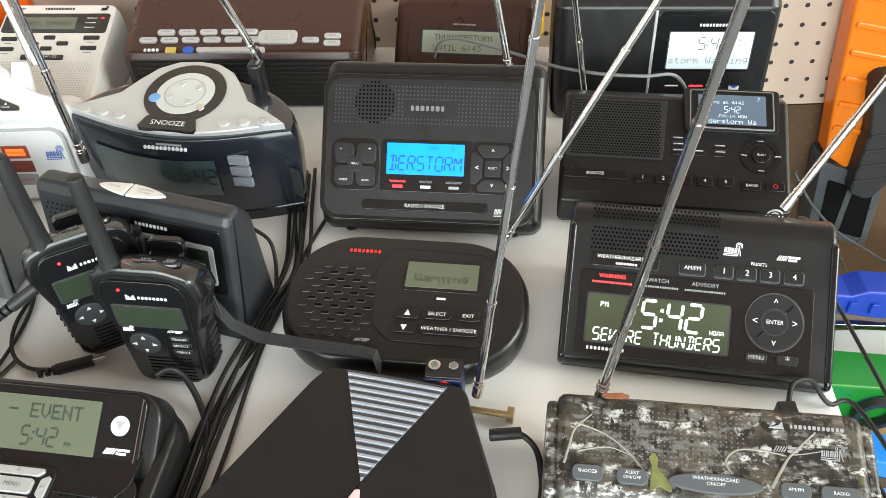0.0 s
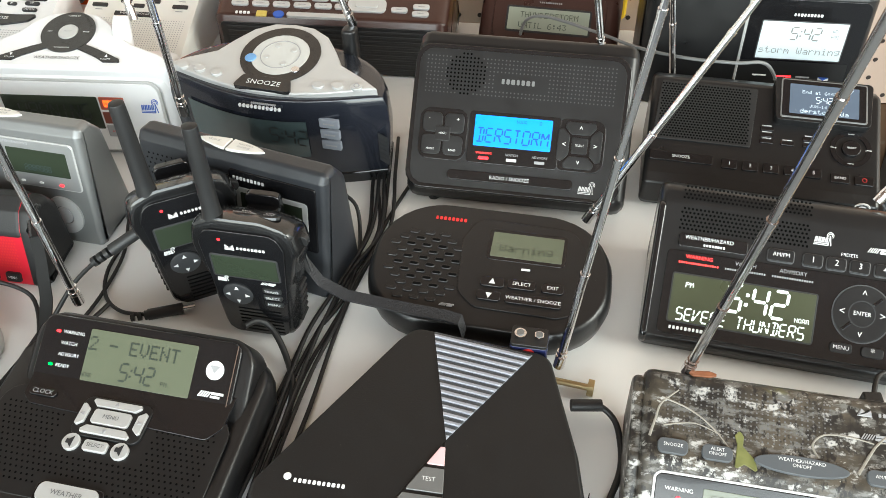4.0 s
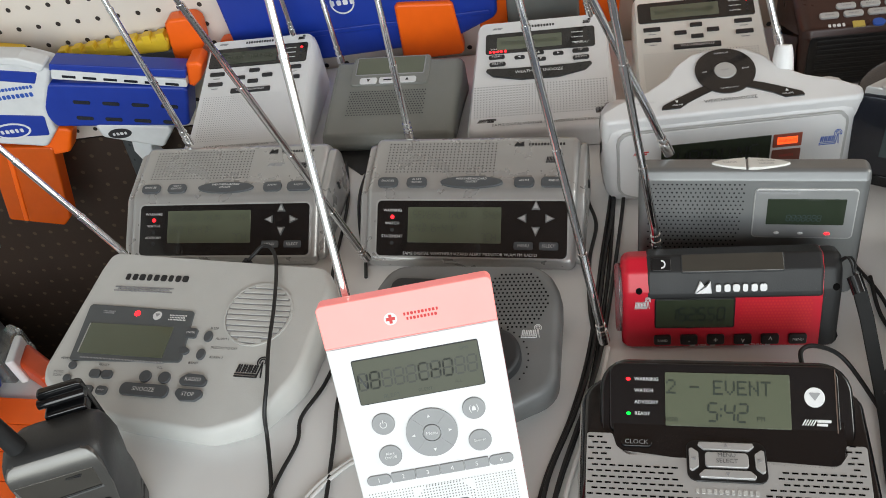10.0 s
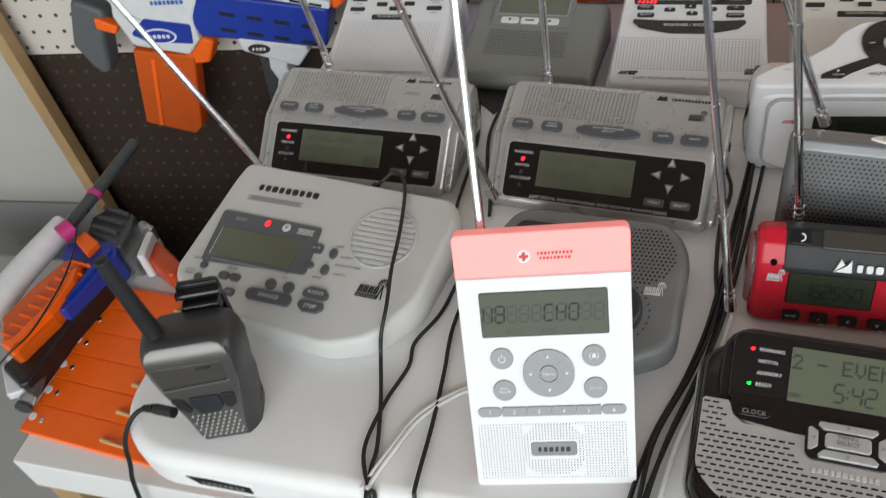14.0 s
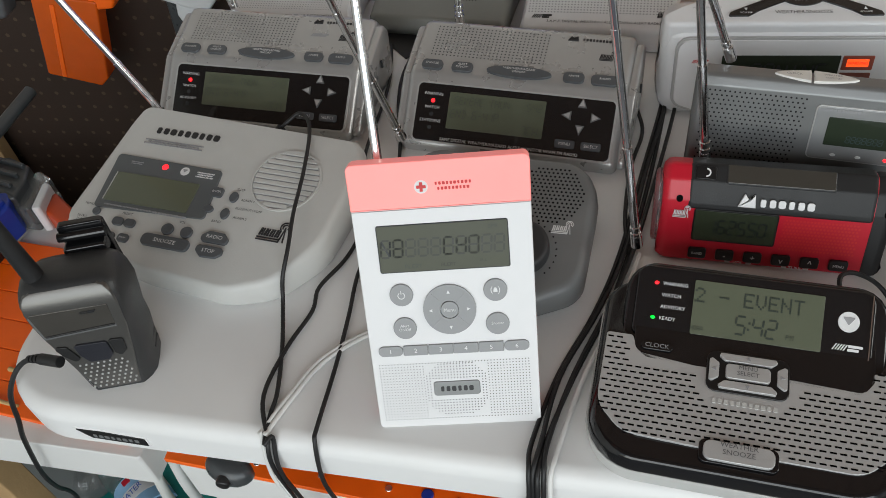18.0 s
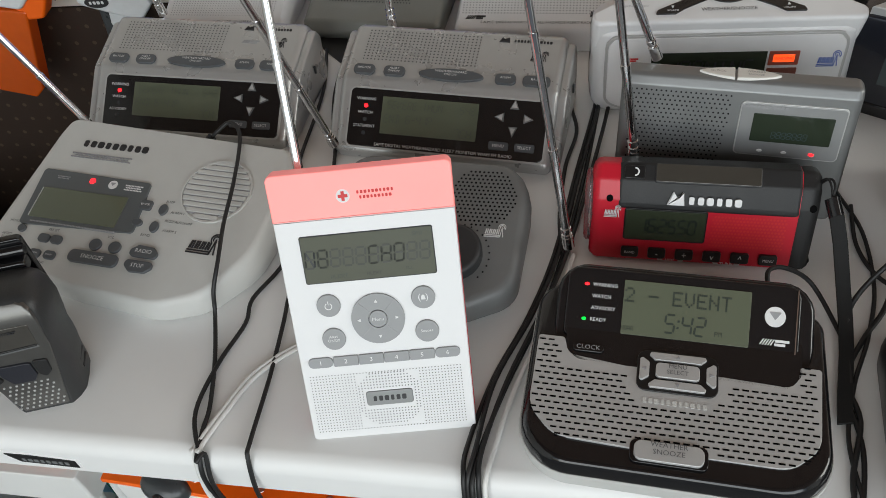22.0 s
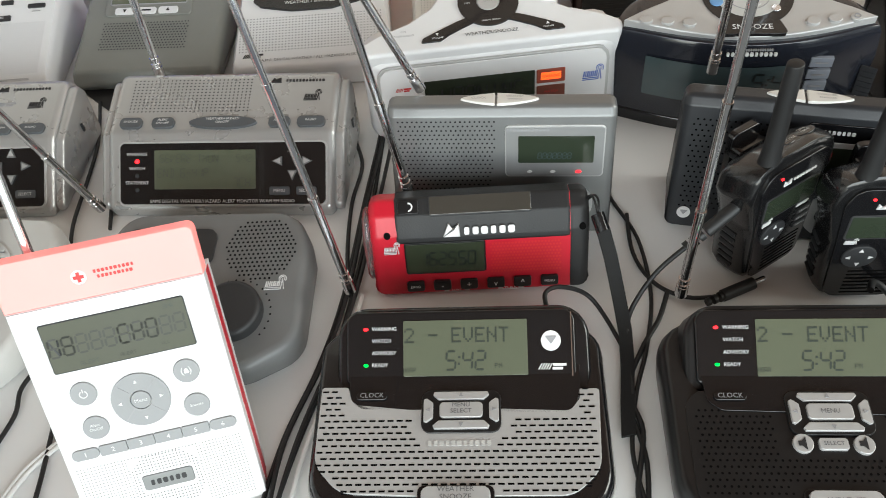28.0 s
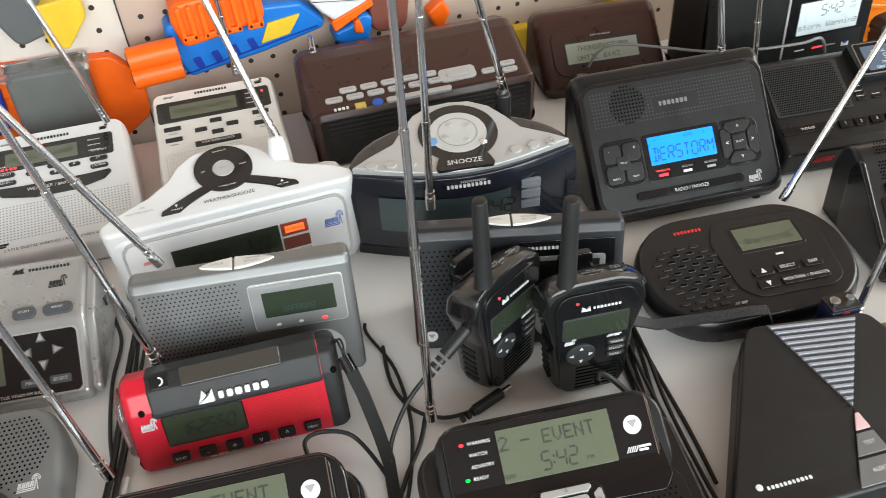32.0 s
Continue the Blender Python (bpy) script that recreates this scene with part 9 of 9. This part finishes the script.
cable("power_cord", "thin black cord lying over the toy blaster", [(-1.232, 0.55, TABLE - 0.045), (-1.217, 0.513, TABLE - 0.046), (-1.207, 0.474, TABLE - 0.046), (-1.204, 0.437, TABLE - 0.046), (-1.206, 0.401, TABLE - 0.047), (-1.225, 0.372, TABLE - 0.055), (-1.27, 0.34, TABLE - 0.1)], 0.001, BLACK, "cords under the table")
g = toy("toy_tube", "white sheathed toy tube with dark barrel beside the blaster")
part("sheath", tube([(-1.294, 0.4, TABLE - 0.07), (-1.286, 0.44, TABLE - 0.066), (-1.278, 0.49, TABLE - 0.062), (-1.26, 0.559, TABLE - 0.058)], lambda s: 0.018 - 0.004 * s, 14, 4), TOYWHITE, g, "soft white sheath")
PINK = material("pink_plastic", (0.5, 0.04, 0.2), 0.4, bump=0)
part("collar", tube([(-1.245, 0.532, TABLE - 0.047), (-1.237, 0.545, TABLE - 0.046)], 0.0105, 14, 2), PINK, g)
part("collar", tube([(-1.236, 0.592, TABLE - 0.046), (-1.2355, 0.598, TABLE - 0.0455)], 0.0085, 14, 2), PINK, g)
part("barrel", tube([(-1.244, 0.535, TABLE - 0.047), (-1.236, 0.592, TABLE - 0.046), (-1.225, 0.682, TABLE - 0.043)], 0.0072, 12, 3), TOYDARK, g, "dark grey tube")
part("half_shell", tube([(-1.253, 0.56, TABLE - 0.056), (-1.247, 0.6, TABLE - 0.054), (-1.241, 0.635, TABLE - 0.052)], lambda s: 0.007 - 0.005 * s, 10, 3), TOYWHITE, g)
for i, (x, y, yaw) in enumerate(((-1.211, 0.415, 86), (-1.207, 0.37, 96))):
    d = thing("clear_dart", "clear plastic dart beside the orange slats", "toy dart", x, y, yaw, TABLE - 0.0985, "clear darts on the bench")
    part("shaft", tube([(-0.021, 0, 0.0085), (0.021, 0, 0.0085)], 0.008, 10, 2), GLASS, d)
    part("tip", tube([(-0.025, 0, 0.0085), (-0.021, 0, 0.0085)], 0.0085, 10, 2), TOYDARK, d)

# below the table
CRUMPLE = lambda s: 0.031 * (1 - max(0, (s - 0.78) * 2.9)) * (1 + 0.06 * math.sin(34 * s) + 0.04 * math.sin(81 * s))
bottle = thing("water_bottle", "crumpled clear water bottle with a blue and white label", "bottle", -1.17, 0.42, -40, 0.165, "bottles under the table")
part("bottle_shell", tube([(-0.1, 0, 0.033), (-0.06, 0, 0.033), (0.02, 0, 0.033), (0.07, 0, 0.033), (0.1, 0, 0.033)], CRUMPLE, 20, 10), GLASS, bottle)
part("bottle_label", tube([(-0.045, 0, 0.033), (0.01, 0, 0.033)], 0.0338, 24, 3), material("pale_blue_label", (0.3, 0.52, 0.75), 0.4, vary=0.2, scale=40, bump=0.02), bottle, "pale blue paper label")
part("label_band", tube([(-0.026, 0, 0.033), (-0.008, 0, 0.033)], 0.0341, 24, 2), WHITE, bottle)
text(Face(-0.017, -0.012, 0.0662, 20), 0, 0, "WATER", 0.012, BLUEMARK, bottle, 0.0008, spin=90)
part("label_badge", solid(bmesh.new(), rrect(0.008, 0.011, 0.001, 2), Face(-0.038, -0.008, 0.0662, 14), -0.002, 0.0008), RED, bottle)
part("bottle_cap", tube([(0.1, 0, 0.033), (0.114, 0, 0.033)], 0.013, 14, 2), WHITE, bottle)
bottle = thing("water_bottle", "crushed clear plastic bottle with no label", "bottle", -1.27, 0.44, 35, 0.19, "bottles under the table")
part("bottle_shell", tube([(-0.07, 0, 0.036), (-0.03, 0, 0.034), (0.02, 0, 0.036), (0.06, 0, 0.033), (0.08, 0, 0.033)], lambda s: 1.1 * CRUMPLE(s), 18, 10), GLASS, bottle)
part("bottle_cap", tube([(0.08, 0, 0.033), (0.093, 0, 0.033)], 0.013, 14, 2), WHITE, bottle)
cable("white_cord", "white cord hanging beside the wooden brace", [(-1.335, 0.405, 0.36), (-1.354, 0.42, 0.315), (-1.392, 0.42, 0.234), (-1.44, 0.42, 0.12), (-1.47, 0.42, 0.02)], 0.0042, WHITECORD, "cords under the table")
bag = bmesh.new()
solid(bag, fillet([(-1.32, 0.3), (-0.3, 0.24), (-0.28, 0.6), (-1.3, 0.64)], 0.05, 5), flat, 0.0, 0.2, 0.05, 5)
bmesh.ops.subdivide_edges(bag, edges=[e for e in bag.edges if e.calc_length() > 0.1], cuts=6)
for v in bag.verts:
    v.co += Vector((0, 0, 0.05 * noise.noise(v.co * 9))) if v.co.z > 0.02 else Vector((0, 0, 0))
tagged(part("teal_bag", bag, material("teal_cloth", (0.015, 0.25, 0.22), 0.55, vary=0.35, scale=30, bump=0.2, fine=400)), "crumpled teal cloth bag on the floor", "bag")
for i in range(3):
    x = -0.965 + 0.022 * i
    cable("white_cord", "white cord hanging under the table", [(x + 0.01, 0.31, TABLE - 0.06), (x - 0.02, 0.315, TABLE - 0.16), (x - 0.06 + 0.012 * i, 0.335, TABLE - 0.3), (x - 0.13 + 0.03 * i, 0.4, TABLE - 0.5), (x - 0.15, 0.45, 0.1)], 0.0052, WHITECORD if i else IVORY, "cords under the table")
bin_ = bmesh.new()
solid(bin_, fillet([(-1.75, 0.34), (-1.27, 0.3), (-1.25, 0.68), (-1.75, 0.7)], 0.05, 5), flat, 0.0, 0.44, 0.03, 4)
bin_o = tagged(part("storage_bin", bin_, PANELGREY), "large plain grey storage bin under the bench", "bin")
rim = bmesh.new()
solid(rim, fillet([(-1.76, 0.33), (-1.262, 0.29), (-1.242, 0.69), (-1.76, 0.71)], 0.05, 5), flat, 0.44, 0.465, 0.01, 3)
part("bin_lid", rim, PANELGREY, bin_o, "plain grey lid")
